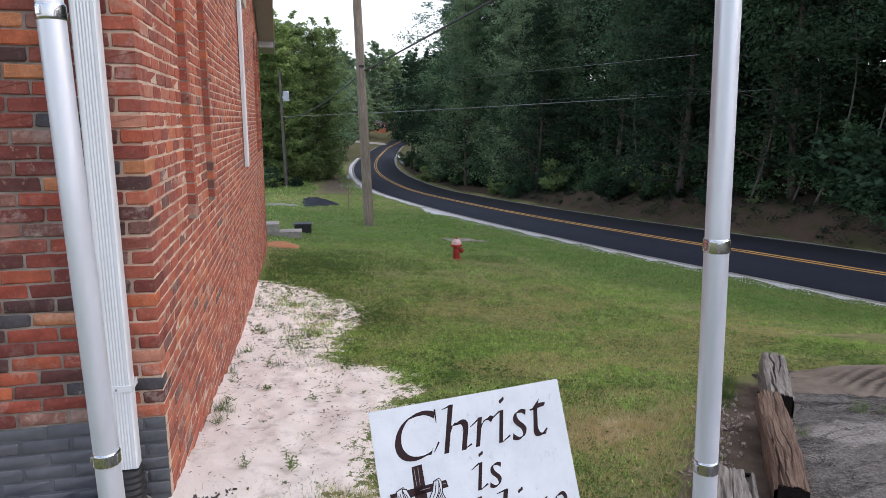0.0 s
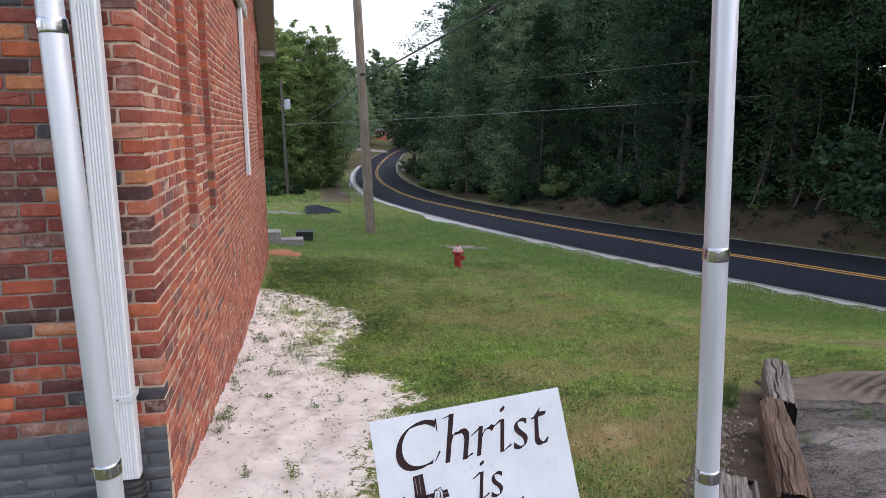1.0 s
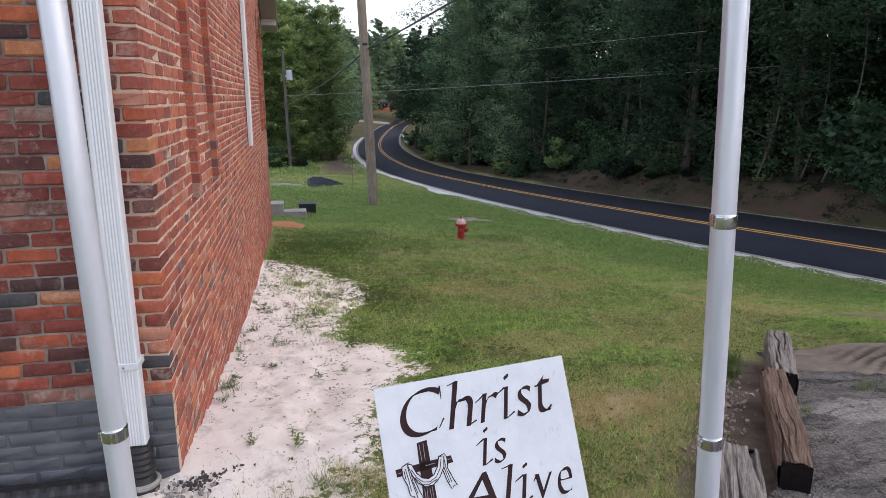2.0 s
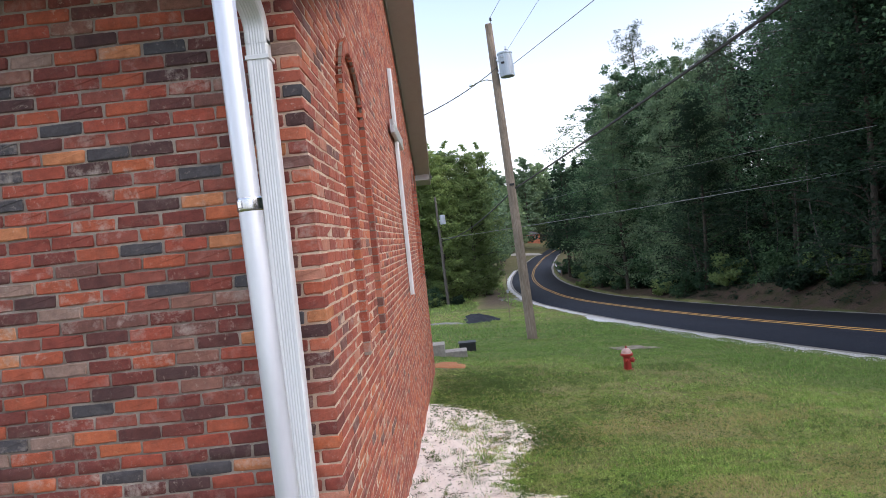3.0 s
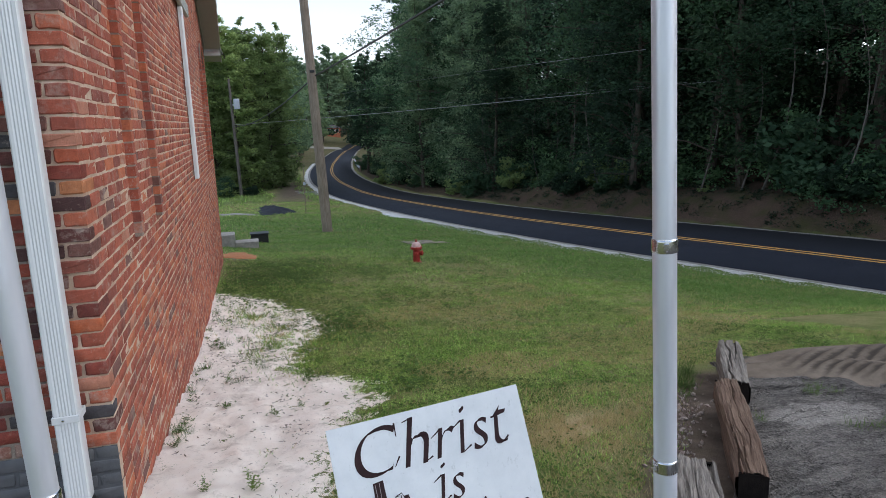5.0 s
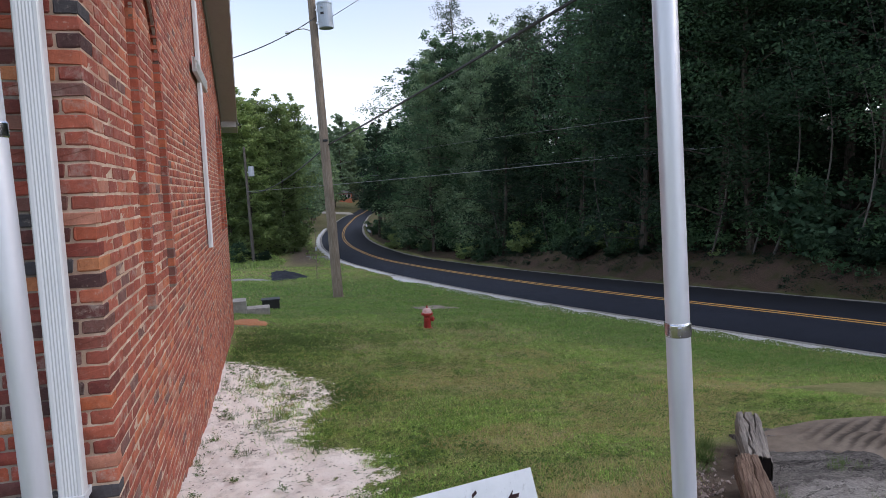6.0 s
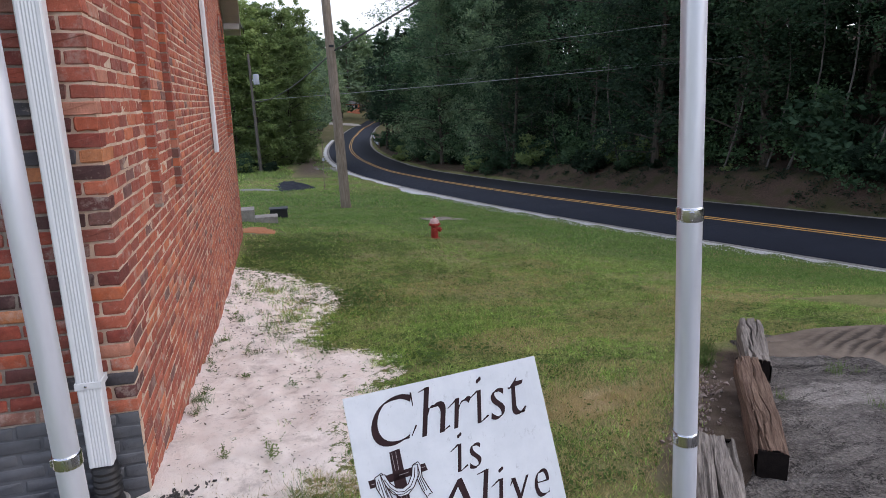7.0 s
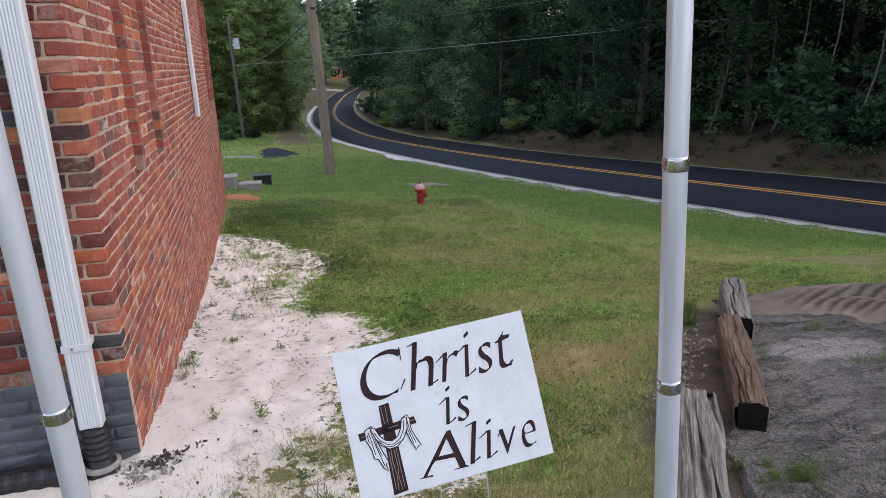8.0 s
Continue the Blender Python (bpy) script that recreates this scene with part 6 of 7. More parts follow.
def build_mailbox(x, y):
    g = gz(x, y)
    s = thing("mailbox", Matrix.Translation((x, y, g)), "dark mailbox on a wooden post beside the road", "mailbox")
    part("post", box(bmesh.new(), (-0.06, -0.06, -0.1), (0.06, 0.06, 1.1), 0.01), M_POLE, s)
    sh = [(0.12 * math.cos(a), 0.16 + 0.12 * math.sin(a)) for a in np.linspace(0, math.pi, 9)] + [(-0.12, 0.0), (0.12, 0.0)]
    part("box", profile_run(sh, -0.28, 0.28, Matrix.Translation((0, 0, 1.1))), M_BLACK, s)


build_mailbox(8.0, 101.0)
build_mailbox(7.4, 92.0)


def build_house(x, y, w, d, h, wall, roofmat, label):
    g = gz(x, y)
    ho = thing("house", Matrix.Translation((x, y, g)), label, "house")
    part("wall", box(bmesh.new(), (-w / 2, -d / 2, -1), (w / 2, d / 2, h), 0.02), wall, ho)
    sh = [(-w / 2 - 0.4, h), (w / 2 + 0.4, h), (0, h + w * 0.22)]
    part("roof", profile_run(sh, -d / 2 - 0.4, d / 2 + 0.4), roofmat, ho)
    for i in (-1, 0, 1):
        win = part("window", box(bmesh.new(), (i * w * 0.28 - 0.5, -d / 2 - 0.03, 1.0), (i * w * 0.28 + 0.5, -d / 2 + 0.02, 2.1), 0.01), M_WHITE, ho)
        part("pane", box(bmesh.new(), (i * w * 0.28 - 0.42, -d / 2 - 0.04, 1.08), (i * w * 0.28 + 0.42, -d / 2 - 0.032, 2.02)), M_GLASS, win)


build_house(27.0, 207.0, 4.5, 6, 2.4, M_REDWALL, M_ROOF, "small distant red brick house on the hill")
build_house(5.0, 152.0, 3.6, 6, 2.4, M_WHITE, M_ROOF, "small distant white outbuilding beside the lane")


def build_lane():
    xs = np.linspace(-30, 24, 40)
    v, f = [], []
    for x in xs:
        y = 163 + 0.25 * (x - 8)
        for dy in (-3.0, 3.0):
            v.append((x, y + dy, gz(x, y + dy) + 0.08))
    for i in range(len(xs) - 1):
        f.append((2 * i, 2 * i + 2, 2 * i + 3, 2 * i + 1))
    tagged(raw("lane", v, f, M_CONC), "pale concrete side lane joining the road", "lane", kind="structure")


build_lane()


def build_guard_rail():
    g = thing("guard_rail", label="weathered grey guard rail on the road bend", category="guard rail")
    pts = []
    for y in np.arange(84, 108, 2.0):
        x = float(road_x(y)) + HALF + 1.0
        z = gz(x, y)
        part("post", box(bmesh.new(), (x - 0.08, y - 0.08, z - 0.2), (x + 0.08, y + 0.08, z + 0.8), 0.01), M_POLE, g)
        pts.append((x - 0.12, y, z + 0.62))
    part("rail", tube(pts, 0.14, 6), M_GUTTER, g)


build_guard_rail()

TOP = Vector(POLE_TOP)
wire("service_cable", (2.93, 20.1, 7.75), (-1.2, 11.6, 4.3), 0.25, 0.016, M_CABLE, "twisted service cable sagging from the pole to the church")
wire("trunk_cable", (3.15, 20.1, 3.46), (6.68, -6.27, 5.35), 0.1, 0.028, M_CABLE, "thick black telephone cable strung from the pole")
wire("trunk_cable", (3.15, 20.4, 3.46), (-0.1, 53.6, 1.9), 0.5, 0.028, M_CABLE, "thick black telephone cable strung between poles")
wire("power_wire", (2.85, 20.2, 9.5), (6.45, -8.6, 9.7), 0.1, 0.008, M_WIRE, "thin bare power wire from the pole's top")
wire("power_wire", (3.3, 20.1, 8.25), (7.3, -1.5, 10.9), 0.1, 0.007, M_WIRE, "thin bare power wire from the transformer")
wire("power_wire", (3.45, 20.0, 7.75), (12.5, -2.1, 9.9), 0.1, 0.012, M_WIRE, "thin twisted power wire from the transformer")
wire("road_wire", (-0.1, 53.6, 2.0), (19.0, 19.0, 3.05), 0.1, 0.016, M_WIRE, "pale overhead wire crossing the road")
wire("road_wire", (9.7, 128.0, 4.0), (17.5, 19.5, 3.0), 0.15, 0.012, M_WIRE, "pale overhead wire along the wood")
wire("road_wire", (9.7, 128.0, 5.2), (15.6, 19.5, 4.25), -0.6, 0.010, M_WIRE, "pale overhead wire along the wood")


# ---- trees ----
def leaf_cloud(centres, radii, per, size, r, thin=0.55, flat=0.6):
    """Diamond leaves scattered in flattened clumps: arrays of vertices and faces."""
    C = np.repeat(np.asarray(centres, float), per, 0)
    R = np.repeat(np.asarray(radii, float), per)
    n = len(C)
    d = r.normal(size=(n, 3))
    d /= np.linalg.norm(d, axis=1)[:, None]
    p = C + d * (R * r.uniform(0.15, 1.1, n) ** 0.7)[:, None] * np.array([1, 1, flat])
    a = r.normal(size=(n, 3))
    a[:, 2] *= 0.6
    a /= np.linalg.norm(a, axis=1)[:, None]
    b = np.cross(a, r.normal(size=(n, 3)))
    b /= np.linalg.norm(b, axis=1)[:, None]
    s = size * r.uniform(0.55, 1.4, n)[:, None]
    v = np.stack([p - a * s, p + b * s * thin, p + a * s, p - b * s * thin], 1).reshape(-1, 3)
    return v, np.arange(4 * n).reshape(-1, 4)


SHAPE = {  # lowest limb, limbs, clumps a limb, leaves a clump, leaf size, trunk radius
    "broad": (0.26, 36, 6, 64, 0.088, 0.20),
    "edge": (0.05, 44, 6, 58, 0.088, 0.16),
    "pine": (0.50, 30, 5, 60, 0.085, 0.19),
    "back": (0.20, 26, 4, 28, 0.20, 0.18),
    "far": (0.08, 34, 5, 34, 0.20, 0.2),
    "ivy": (0.02, 70, 5, 60, 0.100, 0.17),
    "sapling": (0.55, 14, 3, 24, 0.08, 0.065),
}


def build_tree(kind, seed, h, leafmat, bark, label):
    """A tapered trunk with limbs and a crown of leaf clumps. Stands at the origin."""
    r = np.random.RandomState(seed)
    t = thing("tree", label=label, category="tree", group="woodland trees")
    lo, limbs, k, per, size, r0 = SHAPE[kind]
    r0 *= (h / 16) ** 0.8
    lean = r.normal(0, 0.03, 2) * h
    bend = r.normal(0, 0.3, 2)

    def axis(s):
        return Vector((lean[0] * s + bend[0] * math.sin(3 * s), lean[1] * s + bend[1] * math.sin(2.4 * s), h * 0.92 * s))

    bm = bmesh.new()
    pts = [axis(s) for s in np.linspace(-0.02, 1, 10)]
    tube(pts, [r0 * (1.25 if i == 0 else 1) * (1 - 0.85 * i / 9) for i in range(10)], 9, bm)
    cen, rad = [], []
    for i in range(limbs):
        s = lo + (0.99 - lo) * (i + r.rand()) / limbs
        a = i * 2.4 + r.normal(0, 0.5)
        u = (s - lo) / (1 - lo)
        if kind == "pine":
            reach = h * 0.15 * (1.1 - 0.8 * u) * r.uniform(0.45, 1.3)
        elif kind == "ivy":
            reach = h * 0.115 * (1.05 - 0.55 * u ** 2.5) * r.uniform(0.6, 1.25)
        elif kind in ("edge", "far", "back"):
            reach = h * 0.19 * (1.05 - 0.80 * u ** 1.6) * r.uniform(0.5, 1.35)
        else:
            reach = h * 0.23 * math.sin(math.pi * (0.22 + 0.70 * u)) * r.uniform(0.5, 1.3)
        p0 = axis(s)
        rise = r.uniform(0.05, 0.55) * reach
        p1 = p0 + Vector((math.cos(a) * reach * 0.55, math.sin(a) * reach * 0.55, rise * 0.8))
        p2 = p0 + Vector((math.cos(a) * reach, math.sin(a) * reach, rise))
        tube([p0, p1, p2], [r0 * 0.32 * (1.1 - s), r0 * 0.2 * (1.1 - s), 0.012], 5, bm)
        for j in range(k):
            f = 0.25 + 0.8 * (j + r.rand()) / k
            c = p0.lerp(p2, f) + Vector(r.normal(0, 0.16 * reach + 0.12, 3))
            cen.append(tuple(c))
            rad.append((0.17 if kind == "pine" else 0.21) * reach * r.uniform(0.5, 1.5) + 0.20)
    for j in range(7):
        cen.append(tuple(axis(1.0) + Vector(r.normal(0, 0.35, 3)) + Vector((0, 0, 0.25 * j - 0.7))))
        rad.append(0.4 * r.uniform(0.6, 1.3))
    part("trunk", bm, bark, t)
    v, f = leaf_cloud(cen, rad, per, size * (h / 16) ** 0.4, r, 0.2 if kind == "pine" else 0.55)
    crown = new("crown", mesh_arrays("crown", v, f, [leafmat]))
    crown.parent = t
    return t


def build_bush(seed, size, mat, label):
    r = np.random.RandomState(seed)
    b = thing("bush", label=label, category="bush", group="roadside bushes")
    bm = bmesh.new()
    cen, rad = [], []
    for i in range(20):
        a, q = r.uniform(0, 6.28), r.uniform(0.2, 1)
        tip = Vector((math.cos(a) * size * 0.7 * q, math.sin(a) * size * 0.7 * q, size * r.uniform(0.2, 1.0) * (1.15 - 0.5 * q)))
        tube([(0, 0, -0.1), tip * 0.5 + Vector((0, 0, 0.1)), tip], [0.03, 0.018, 0.006], 4, bm)
        for j in range(2):
            cen.append(tuple(tip * (0.6 + 0.4 * j)))
            rad.append(size * r.uniform(0.10, 0.26))
    part("branchwork", bm, M_BARK, b)
    v, f = leaf_cloud(cen, rad, 50, 0.07 * size ** 0.4, r)
    c = new("foliage", mesh_arrays("foliage", v, f, [mat]))
    c.parent = b
    return b


KINDS = [
    build_tree("broad", 1, 17, M_LEAF, M_BARK, "tall broad-leaved tree with a dark green crown"),
    build_tree("edge", 2, 15, M_LEAFE, M_PALEBARK, "leafy tree branched down to the ground"),
    build_tree("pine", 3, 20, M_NEEDLE, M_BARK, "tall dark pine with a bare lower trunk"),
    build_tree("broad", 4, 18, M_LEAFSHADE, M_BARK, "tall tree with a dark trunk and shade-toned leaves"),
    build_tree("edge", 5, 14, M_LEAFB, M_BARK, "green leafy tree at the wood's edge, leaves toned as lit"),
    build_tree("far", 6, 15, M_LEAFLIT, M_BARK, "distant tree on the hillside, haze in its leaf colour"),
    build_tree("back", 7, 17, M_LEAFSHADE, M_BARK, "woodland tree with shade in its leaf colour"),
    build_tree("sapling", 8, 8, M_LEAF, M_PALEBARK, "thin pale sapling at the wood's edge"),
    build_tree("edge", 9, 16, M_LEAFSHADE, M_BARK, "dense tree branched down to the ground, leaves toned as shaded"),
    build_tree("ivy", 10, 15, M_LEAFB, M_BARK, "tall narrow tree clothed in green vines toned as lit"),
    build_tree("ivy", 11, 16, M_LEAFE, M_BARK, "tall narrow tree clothed in green vines"),
    build_tree("edge", 12, 16, M_LEAFLIT, M_BARK, "tall grey-green tree branched down to the ground, leaves toned as lit"),
]
BUSHES = [build_bush(1, 1.6, M_LEAFB, "bright green roadside bush"), build_bush(2, 2.2, M_LEAF, "green bush at the wood's edge"), build_bush(3, 1.2, M_LEAFSHADE, "low dark green bush")]
USED = set()


def plant(kinds, k, x, y, s, turn, sink=0.05):
    src = kinds[k]
    m = Matrix.Translation((x, y, gz(x, y) - sink)) @ Matrix.Rotation(turn, 4, "Z") @ Matrix.Diagonal((s, s, s * (0.94 + 0.12 * math.sin(turn * 3)), 1))
    if src.name in USED:
        copy_thing(src, Matrix.Identity(4)).matrix_world = m
    else:
        USED.add(src.name)
        src.matrix_world = m


def plant_woods():
    rr = random.Random(17)
    # along the far side of the road
    rows = ((3.9, 2.9, (1, 8, 0, 1, 8)), (7.2, 3.2, (0, 2, 3, 0, 8)), (11.5, 3.8, (2, 3, 6, 2)), (17, 4.5, (6, 6, 2)))
    for row, (gap, spread, pick) in enumerate(rows):
        y = -44.0 + row
        while y < 112:
            x = float(road_x(y)) + (HALF + gap + rr.gauss(0, 0.9)) * 1.06
            s = rr.uniform(0.80, 1.12) * (0.90 if row == 0 else 1.0) * (0.97 + 0.22 * float(step(46, 54, y) * step(75, 62, y)) + 0.18 * float(step(12, 20, y) * step(38, 31, y)))
            # trees below y 2 are out of view, added to block the sun
            k = rr.choice(pick) if 2 < y < 75 else 6
            # lit-toned leaf copies from y 37 to 70, shade-toned ones nearer
            if row < 2 and 37 < y < 70:
                k = rr.choice((11, 11, 1) if row == 0 else (11, 1, 2))
            elif row == 0 and y < 36:
                k = rr.choice((8, 8, 3, 0) if y < 26 else (8, 1, 0))
            plant(KINDS, k, x, y, s * (0.86 if k == 2 else 1.0), rr.uniform(0, 6.28))
            y += spread * rr.uniform(0.7, 1.3) * (1.0 if 2 < y < 60 else 1.5)
    y = 8.0
    while y < 60:
        x = float(road_x(y)) + (HALF + rr.uniform(2.1, 4.2)) * 1.06
        plant(KINDS, 7, x, y, rr.uniform(0.7, 1.3), rr.uniform(0, 6.28))
        y += rr.uniform(0.7, 1.7)
    # leafy bushes and a pine that stand out at the wood's edge
    for x, y, k, q in ((19.6, 15.0, 1, 1.5), (20.4, 16.6, 1, 1.2), (18.9, 13.2, 2, 1.3), (16.4, 34.0, 0, 1.25), (16.2, 36.5, 1, 1.1), (16.9, 30.5, 1, 0.9)):
        plant(BUSHES, k, x, y, q, x * 5 + y)
    plant(KINDS, 2, 23.0, 17.5, 0.95, 1.0)
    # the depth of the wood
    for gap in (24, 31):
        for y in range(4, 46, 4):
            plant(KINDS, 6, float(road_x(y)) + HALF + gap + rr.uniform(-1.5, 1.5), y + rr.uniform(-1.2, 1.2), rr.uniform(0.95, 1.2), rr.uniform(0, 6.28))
    # bushes on the bank
    y = -8.0
    while y < 90:
        for o in (1.9, 3.0):
            if rr.random() < 0.75:
                x = float(road_x(y)) + (HALF + o + rr.gauss(0, 0.5)) * 1.06
                low = 0.5 if 5 < y < 24 else 1.0
                plant(BUSHES, rr.choice((0, 1, 1, 2)), x + (0.9 if low < 1 else 0.2), y + rr.uniform(-1, 1), rr.uniform(0.5, 1.2) * low, rr.uniform(0, 6.28))
        y += rr.uniform(1.2, 2.6)
    # left wood beyond the lawn: a close front of vine-hung trees, others behind it
    for x, y, q in ((4.3, 66, 1.0), (2.9, 64, 1.06), (1.4, 63.0, 1.10), (-0.2, 62.0, 1.20), (-1.9, 61.0, 1.08), (-3.6, 61.5, 1.1), (-5.4, 61, 1.06), (-7.4, 60.5, 1.1), (-9.4, 61, 1.1)):
        plant(KINDS, 9, x + rr.uniform(-0.3, 0.3), y + rr.uniform(-0.6, 0.6), q * rr.uniform(0.96, 1.06), rr.uniform(0, 6.28))
    for i in range(14):
        plant(KINDS, rr.choice((4, 10, 9, 0)), rr.uniform(-14, 3.6), rr.uniform(68, 78), rr.uniform(0.85, 1.08), rr.uniform(0, 6.28))
    for i in range(36):
        plant(BUSHES, rr.choice((0, 1, 2)), rr.uniform(-12, 1.8), rr.uniform(53.5, 58), rr.uniform(0.5, 1.2), rr.uniform(0, 6.28))
    # trees along the hill and the far lane
    for i in range(16):
        y = rr.uniform(98, 142)
        plant(KINDS, 5, rr.uniform(-10, 2.5) + 0.085 * (y - 98), y, rr.uniform(0.80, 1.05), rr.uniform(0, 6.28))
    for x, y, q in ((7.6, 112, 1.1), (9.2, 118, 1.05), (10.6, 128, 1.02), (11.4, 136, 1.0), (12.5, 143, 1.0)):
        plant(KINDS, 5, x, y, q, y)
    for i in range(30):
        y = rr.uniform(212, 236)
        plant(KINDS, 5, 8 + 1.6 * i + rr.uniform(-1, 1), y, rr.uniform(1.45, 1.85), rr.uniform(0, 6.28))
    for i in range(12):
        plant(KINDS, 5, 3.0 + 1.45 * i, rr.uniform(168, 178) + 0.4 * i, rr.uniform(1.1, 1.4), rr.uniform(0, 6.28))
    # added east of the hill to keep the low sun off its grass
    for i in range(10):
        plant(KINDS, 5, rr.uniform(27, 55), rr.uniform(118, 165), rr.uniform(0.9, 1.2), rr.uniform(0, 6.28))
    for y, k in ((50, 0), (53.5, 8), (57, 1), (60.5, 0), (64, 8), (68, 1), (46, 2), (39, 2)):
        plant(KINDS, k, float(road_x(y)) + (HALF + 4.6 + 0.6 * math.sin(y)) * 1.06, y, 1.28 if k != 2 else 0.86, y)
    for i in range(26):
        x, y = rr.uniform(-14, 60), rr.uniform(171, 188)
        if not 17 < x - 0.25 * (y - 160) < 31:
            plant(KINDS, 5, x, y, rr.uniform(1.05, 1.4), rr.uniform(0, 6.28))


plant_woods()


def build_understorey():
    """Low leafage that fills the wood behind the roadside trees."""
    r = np.random.RandomState(31)
    n = 1900
    y = r.uniform(-16, 80, n)
    x = road_x(y) + (HALF + r.uniform(3.4, 22, n)) * 1.06
    z = ground(x, y) + r.uniform(0.1, 5.5, n) ** 1.0 * r.uniform(0.3, 1.0, n)
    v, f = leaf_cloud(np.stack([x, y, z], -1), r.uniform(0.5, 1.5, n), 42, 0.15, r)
    # leaf colour already carries the shade below the trees
    me = mesh_arrays("understorey", v, f, [M_LEAFSHADE])
    tagged(new("understorey", me), "dense undergrowth below the woodland trees, shade in its leaf colour", "undergrowth", kind="stuff")
    n = 900
    x, y = r.uniform(-22, 56, n), r.uniform(170, 192, n)
    k = (x < 18) | (x > 30)
    x, y, n = x[k], y[k], int(k.sum())
    v, f = leaf_cloud(np.stack([x, y, ground(x, y) + r.uniform(0.3, 17.0, n) * r.uniform(0.4, 1.0, n)], -1), r.uniform(1.2, 2.8, n), 40, 0.36, r)
    tagged(new("understorey", mesh_arrays("understorey", v, f, [M_LEAFE])), "far green undergrowth behind the side lane", "undergrowth", kind="stuff")
    n = 620
    y = r.uniform(-6, 60, n)
    x = road_x(y) + (HALF + r.uniform(2.2, 5.0, n)) * 1.06
    z = ground(x, y) + r.uniform(0.1, 3.8, n) * r.uniform(0.2, 1.0, n)
    v, f = leaf_cloud(np.stack([x, y, z], -1), r.uniform(0.3, 0.9, n), 46, 0.085, r)
    tagged(new("understorey", mesh_arrays("understorey", v, f, [M_LEAFE])), "leafy brush at the foot of the roadside trees", "undergrowth", kind="stuff")
    n = 1500
    y = r.uniform(0, 48, n)
    x = road_x(y) + (HALF + r.uniform(11, 25, n)) * 1.06
    # the wood's inner shade is in the leaf colour here
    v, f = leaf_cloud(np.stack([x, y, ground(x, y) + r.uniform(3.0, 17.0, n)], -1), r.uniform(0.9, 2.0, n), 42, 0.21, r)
    tagged(new("understorey", mesh_arrays("understorey", v, f, [M_LEAFSHADE])), "leafage deep inside the roadside wood, shade in its colour", "undergrowth", kind="stuff")
    n = 300
    y = r.uniform(-8, 14, n)
    x = road_x(y) + (HALF + r.uniform(1.2, 4.2, n)) * 1.06
    v, f = leaf_cloud(np.stack([x, y, ground(x, y) + r.uniform(0.0, 2.6, n) * r.uniform(0.1, 1.0, n)], -1), r.uniform(0.25, 0.7, n), 46, 0.07, r)
    tagged(new("understorey", mesh_arrays("understorey", v, f, [M_LEAFE])), "leafy brush hanging over the road bank", "undergrowth", kind="stuff")
    n = 800
    y = r.uniform(-4, 40, n)
    x = road_x(y) + (HALF + r.uniform(0.9, 4.6, n)) * 1.06
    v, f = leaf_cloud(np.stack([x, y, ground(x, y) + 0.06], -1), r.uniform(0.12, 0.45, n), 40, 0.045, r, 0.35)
    tagged(new("bank_weeds", mesh_arrays("bank_weeds", v, f, [M_LEAFSHADE])), "low ragged weeds on the leaf-littered road bank", "weeds", kind="stuff")


build_understorey()


# ---- the bricks of the walls ----
def brick_shape(w, h, d, seed):
    """A slightly worn brick: outer face up -y, back at y = d, with chamfered front edges."""
    rr = random.Random(seed)
    j = lambda a: rr.uniform(-a, a)
    q, c = 0.0055, 0.0035
    hw, hh = w / 2, h / 2
    mid = w * rr.uniform(-0.2, 0.2)
    rim = [(-hw + q, -hh), (mid, -hh), (hw - q, -hh), (hw, -hh + q), (hw, hh - q), (hw - q, hh), (-mid, hh), (-hw + q, hh), (-hw, hh - q), (-hw, -hh + q)]
    rim = [(x + j(0.0034) - 0.001 * (x > 0), z + j(0.0028)) for x, z in rim]
    v = []
    for y, k in ((d, 1.0), (c, 1.0), (0.0, None)):
        for x, z in rim:
            if k is None:
                v.append((x - math.copysign(c * rr.uniform(0.4, 1.9), x), j(0.0024), z - math.copysign(c * rr.uniform(0.4, 1.9), z)))
            else:
                v.append((x, y, z))
    f = [(20, 21, 22, 23), (20, 23, 24, 25), (20, 25, 26, 27), (20, 27, 28, 29)]
    for a in (0, 10):
        for i in range(10):
            b = (i + 1) % 10
            f.append((a + i, a + b, a + 10 + b, a + 10 + i))
    return v, f


BW, BH, BD, JOINT = 0.203, 0.057, 0.05, 0.0107
SHAPES = {}
for kind, (w, d) in {"stretcher": (BW, BD), "header": (0.092, BD), "corner_long": (BW, 0.092), "corner_short": (0.092, BW)}.items():
    SHAPES[kind] = []
    for s in range(8):
        v, f = brick_shape(w, BH, d, s * 7 + len(kind))
        if kind.startswith("corner"):
            v = [(x, y, z) for x, y, z in v]
        SHAPES[kind].append((v, f))

MESHES = {}


def brick_mesh(kind, s, mat):
    key = (kind, s, mat.name)
    if key not in MESHES:
        v, f = SHAPES[kind][s]
        me = bpy.data.meshes.new("brick")
        me.from_pydata(v, [], f)
        me.materials.append(mat)
        MESHES[key] = me
    return MESHES[key]


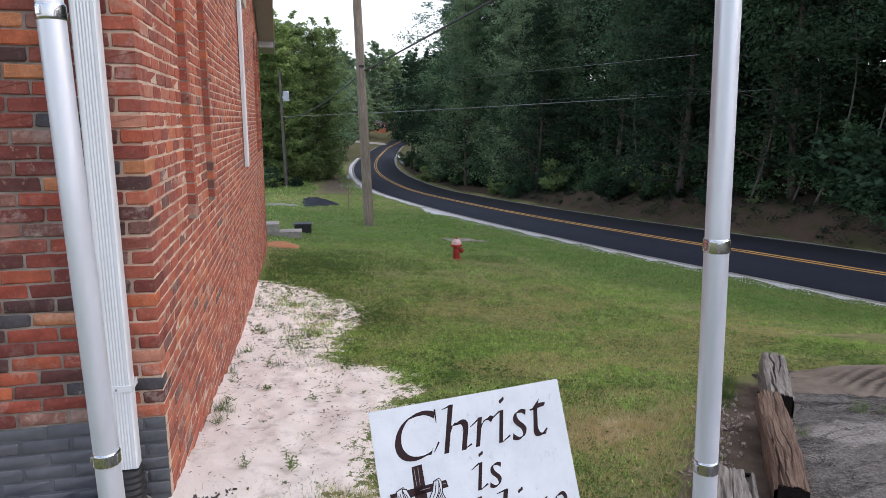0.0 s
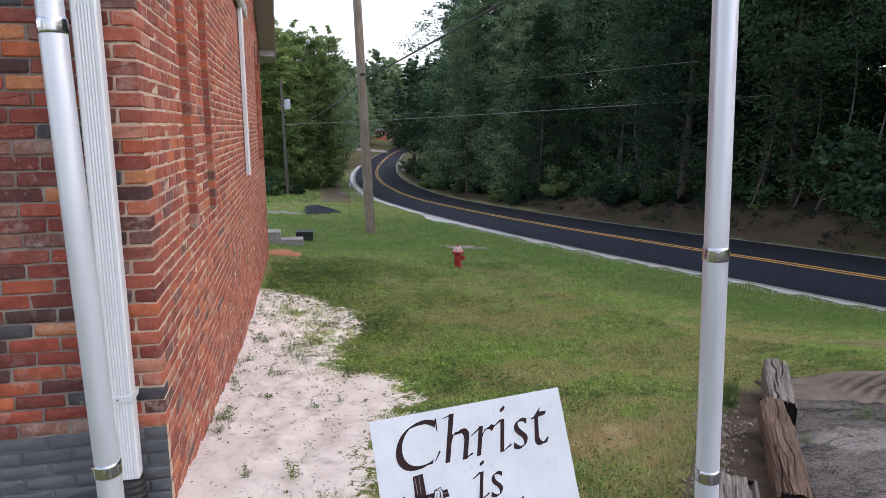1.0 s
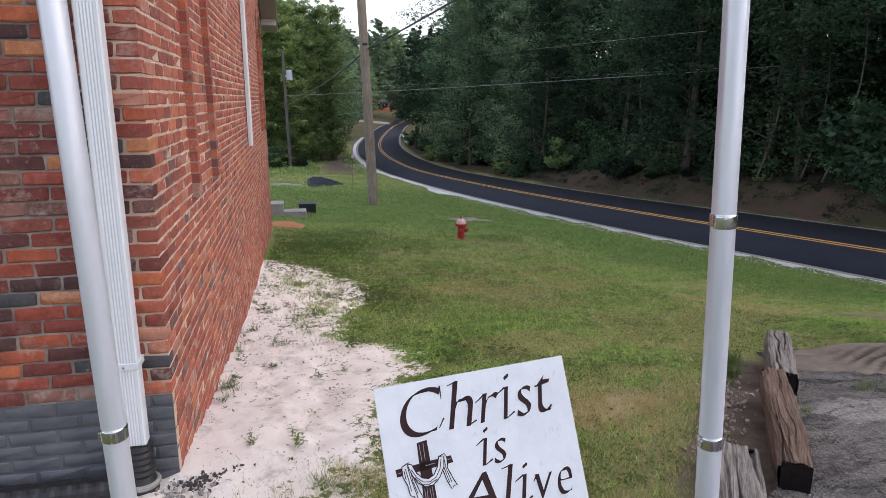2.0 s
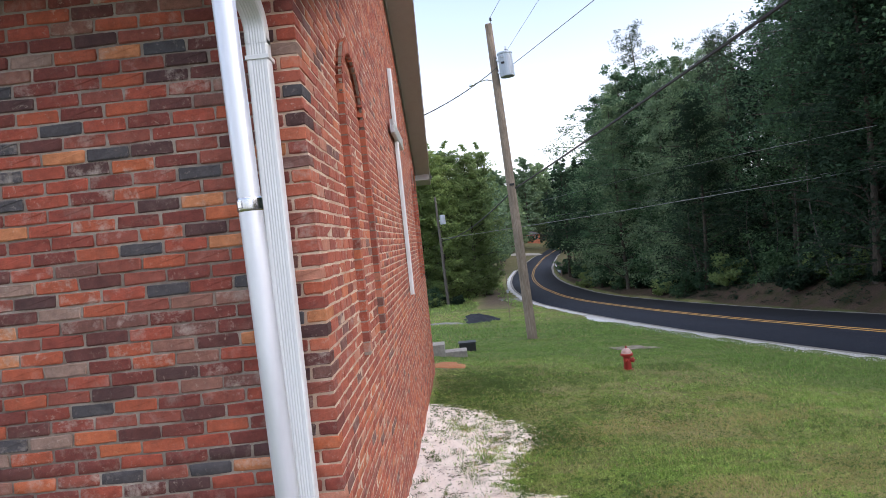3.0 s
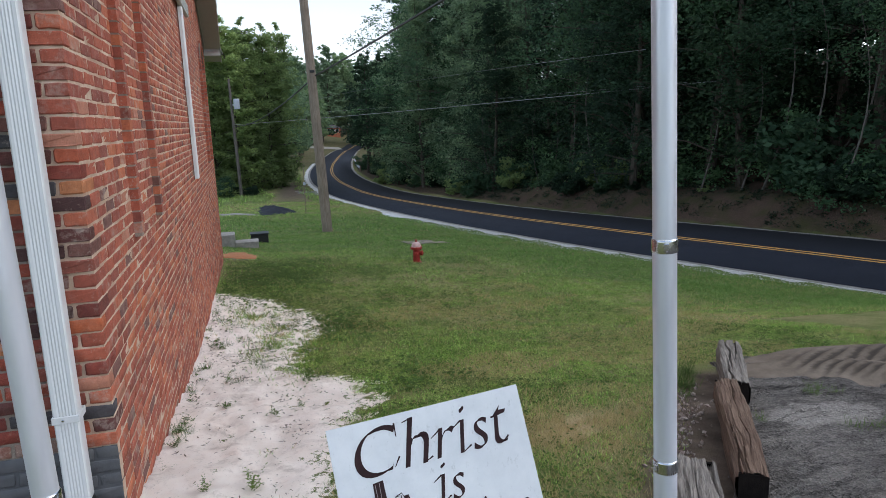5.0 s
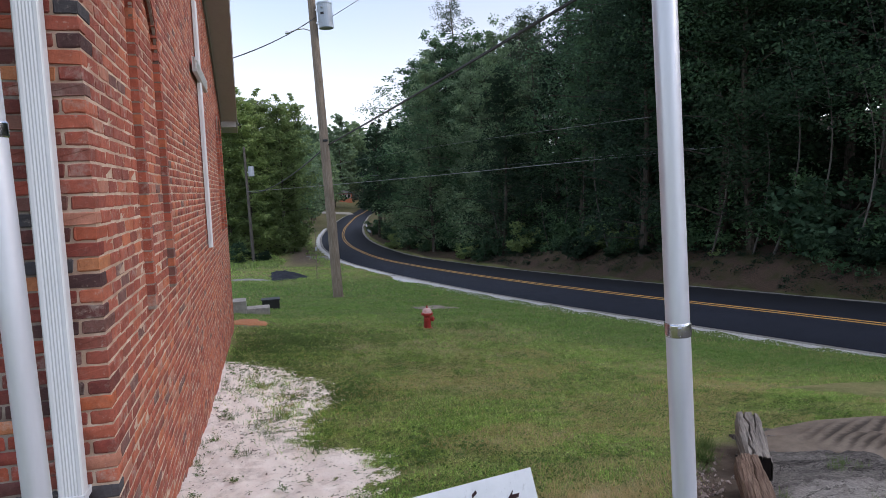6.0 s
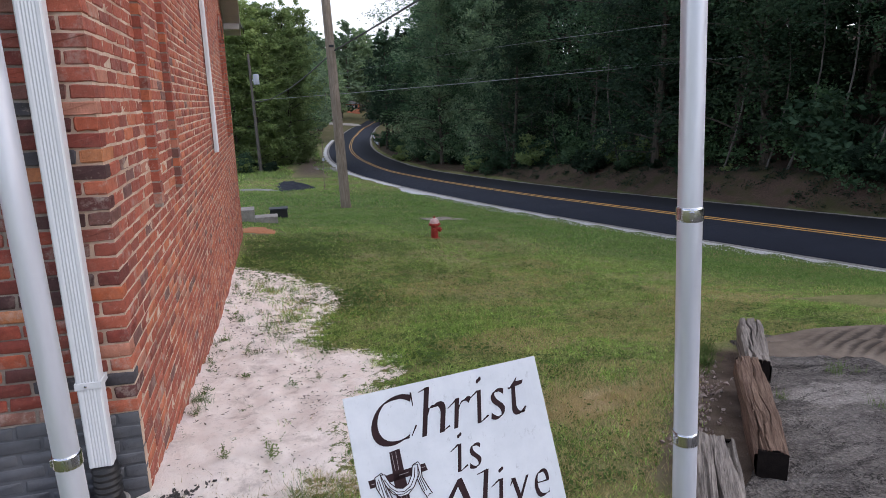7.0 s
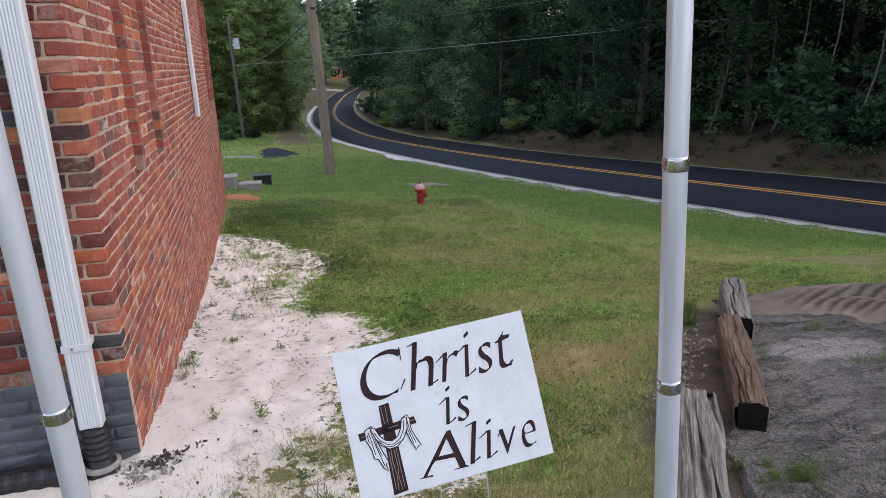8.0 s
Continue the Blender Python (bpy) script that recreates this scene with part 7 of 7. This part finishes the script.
def lay(wall, name, items, chosen, rough):
    """items: (kind, matrix, material); those that chosen() picks become single bricks, the others one mesh."""
    rr = random.Random(5)
    V, F, count, singles = [], [], 0, 0
    groups = {}
    for kind, m, mat in items:
        s = rr.randrange(8)
        jitter = Matrix.Translation((rr.uniform(-0.0015, 0.0015), rr.uniform(-0.004, 0.003) * rough, rr.uniform(-0.001, 0.001)))
        m = m @ jitter @ Matrix.Rotation(rr.uniform(-0.009, 0.009), 4, "Y")
        if singles < 300 and chosen(m.translation):
            ob = new("brick", brick_mesh(kind, s, mat))
            ob.parent = wall
            ob.matrix_local = m
            singles += 1
        else:
            g = groups.setdefault(mat.name, ([], [], mat))
            v, f = SHAPES[kind][s]
            n = len(g[0])
            g[0].extend([tuple(m @ Vector(p)) for p in v])
            g[1].extend([tuple(n + i for i in q) for q in f])
    for v, f, mat in groups.values():
        me = mesh_arrays(name, v, np.array(f), [M_BRICKS if mat is M_BRICK else M_BRICKSLIT if mat is M_BRICKLIT else mat])
        ob = new(name, me)
        ob.parent = wall
        tagged(ob, kind="stuff")


def build_bricks():
    south, east = [], []
    turn = Matrix.Rotation(radians(90), 4, "Z")
    low = round((-1.5 - GREY_TOP) / COURSE)
    rr = random.Random(11)
    top = 42
    n = low
    while True:
        z = GREY_TOP + COURSE * n + COURSE / 2
        if z > rake(W / 2):
            break
        even = n % 2 == 0
        mat = M_BRICK if n >= 0 else M_GREY
        # corner brick, then along each wall
        quoin = M_BRICKLIT if n >= 0 and rr.random() < 0.55 else mat
        if n < top and n > -9:
            if n < 0:  # the grey paint stays on the eaves wall
                w = BW if even else 0.092
                south.append(("stretcher" if even else "header", Matrix.Translation((-w / 2 - 0.003, 0, z)), mat))
            elif even:
                south.append(("corner_long", Matrix.Translation((-BW / 2 + 0.003, 0, z)), quoin))
            else:
                south.append(("corner_short", Matrix.Translation((-0.043, 0, z)), quoin))
            x = -(BW if even else 0.092) - JOINT
            while x > -5.2:
                south.append(("stretcher", Matrix.Translation((x - BW / 2, 0, z)), mat))
                x -= BW + JOINT
        if n >= top - 0 or n <= -9:
            y = 0.004
        else:
            y = ((0.092 if even else BW) if n >= 0 else 0.052 if even else -0.05) + JOINT
        ymax = W
        lim = (z + 0.02 - EAVE) / SLOPE
        if lim > 0:
            y, ymax = max(y, lim), W - lim
            y = y - (y - 0.1 * (n % 2)) % (BW + JOINT) + (BW + JOINT)
        y = max(y, 0.052) if n < 0 else y
        while y + 0.05 < ymax:
            if y + BW <= ymax:
                east.append(("stretcher", Matrix.Translation((0, y + BW / 2, z)) @ turn, M_BRICKLIT))
            else:
                east.append(("header", Matrix.Translation((0, min(y, ymax - 0.095) + 0.046, z)) @ turn, M_BRICKLIT))
            y += BW + JOINT
        n += 1
    # dark course of bricks on edge below the eave
    x = -0.03
    zr = GREY_TOP + COURSE * top + 0.046
    roll = Matrix.Rotation(radians(90), 4, "Y")
    while x > -5.2:
        m = Matrix.Translation((x, 0, zr)) @ roll
        south.append(("header", m, M_SOOT if rr.random() < 0.96 else M_BRICK))
        x -= BH + JOINT
    part("soot_joint", box(bmesh.new(), (-5.25, 0.0035, zr - 0.05), (-0.012, 0.0072, zr + 0.05)), M_SOOTJOINT, WALL_SOUTH)
    lay(WALL_SOUTH, "brickwork", south, lambda p: -1.75 < p.x and 1.0 < p.z < 3.05, 1.0)
    lay(WALL_EAST, "brickwork", east, lambda p: 0.0 < p.y < 2.2 and 0.9 < p.z < 2.9, 0.45)


build_bricks()
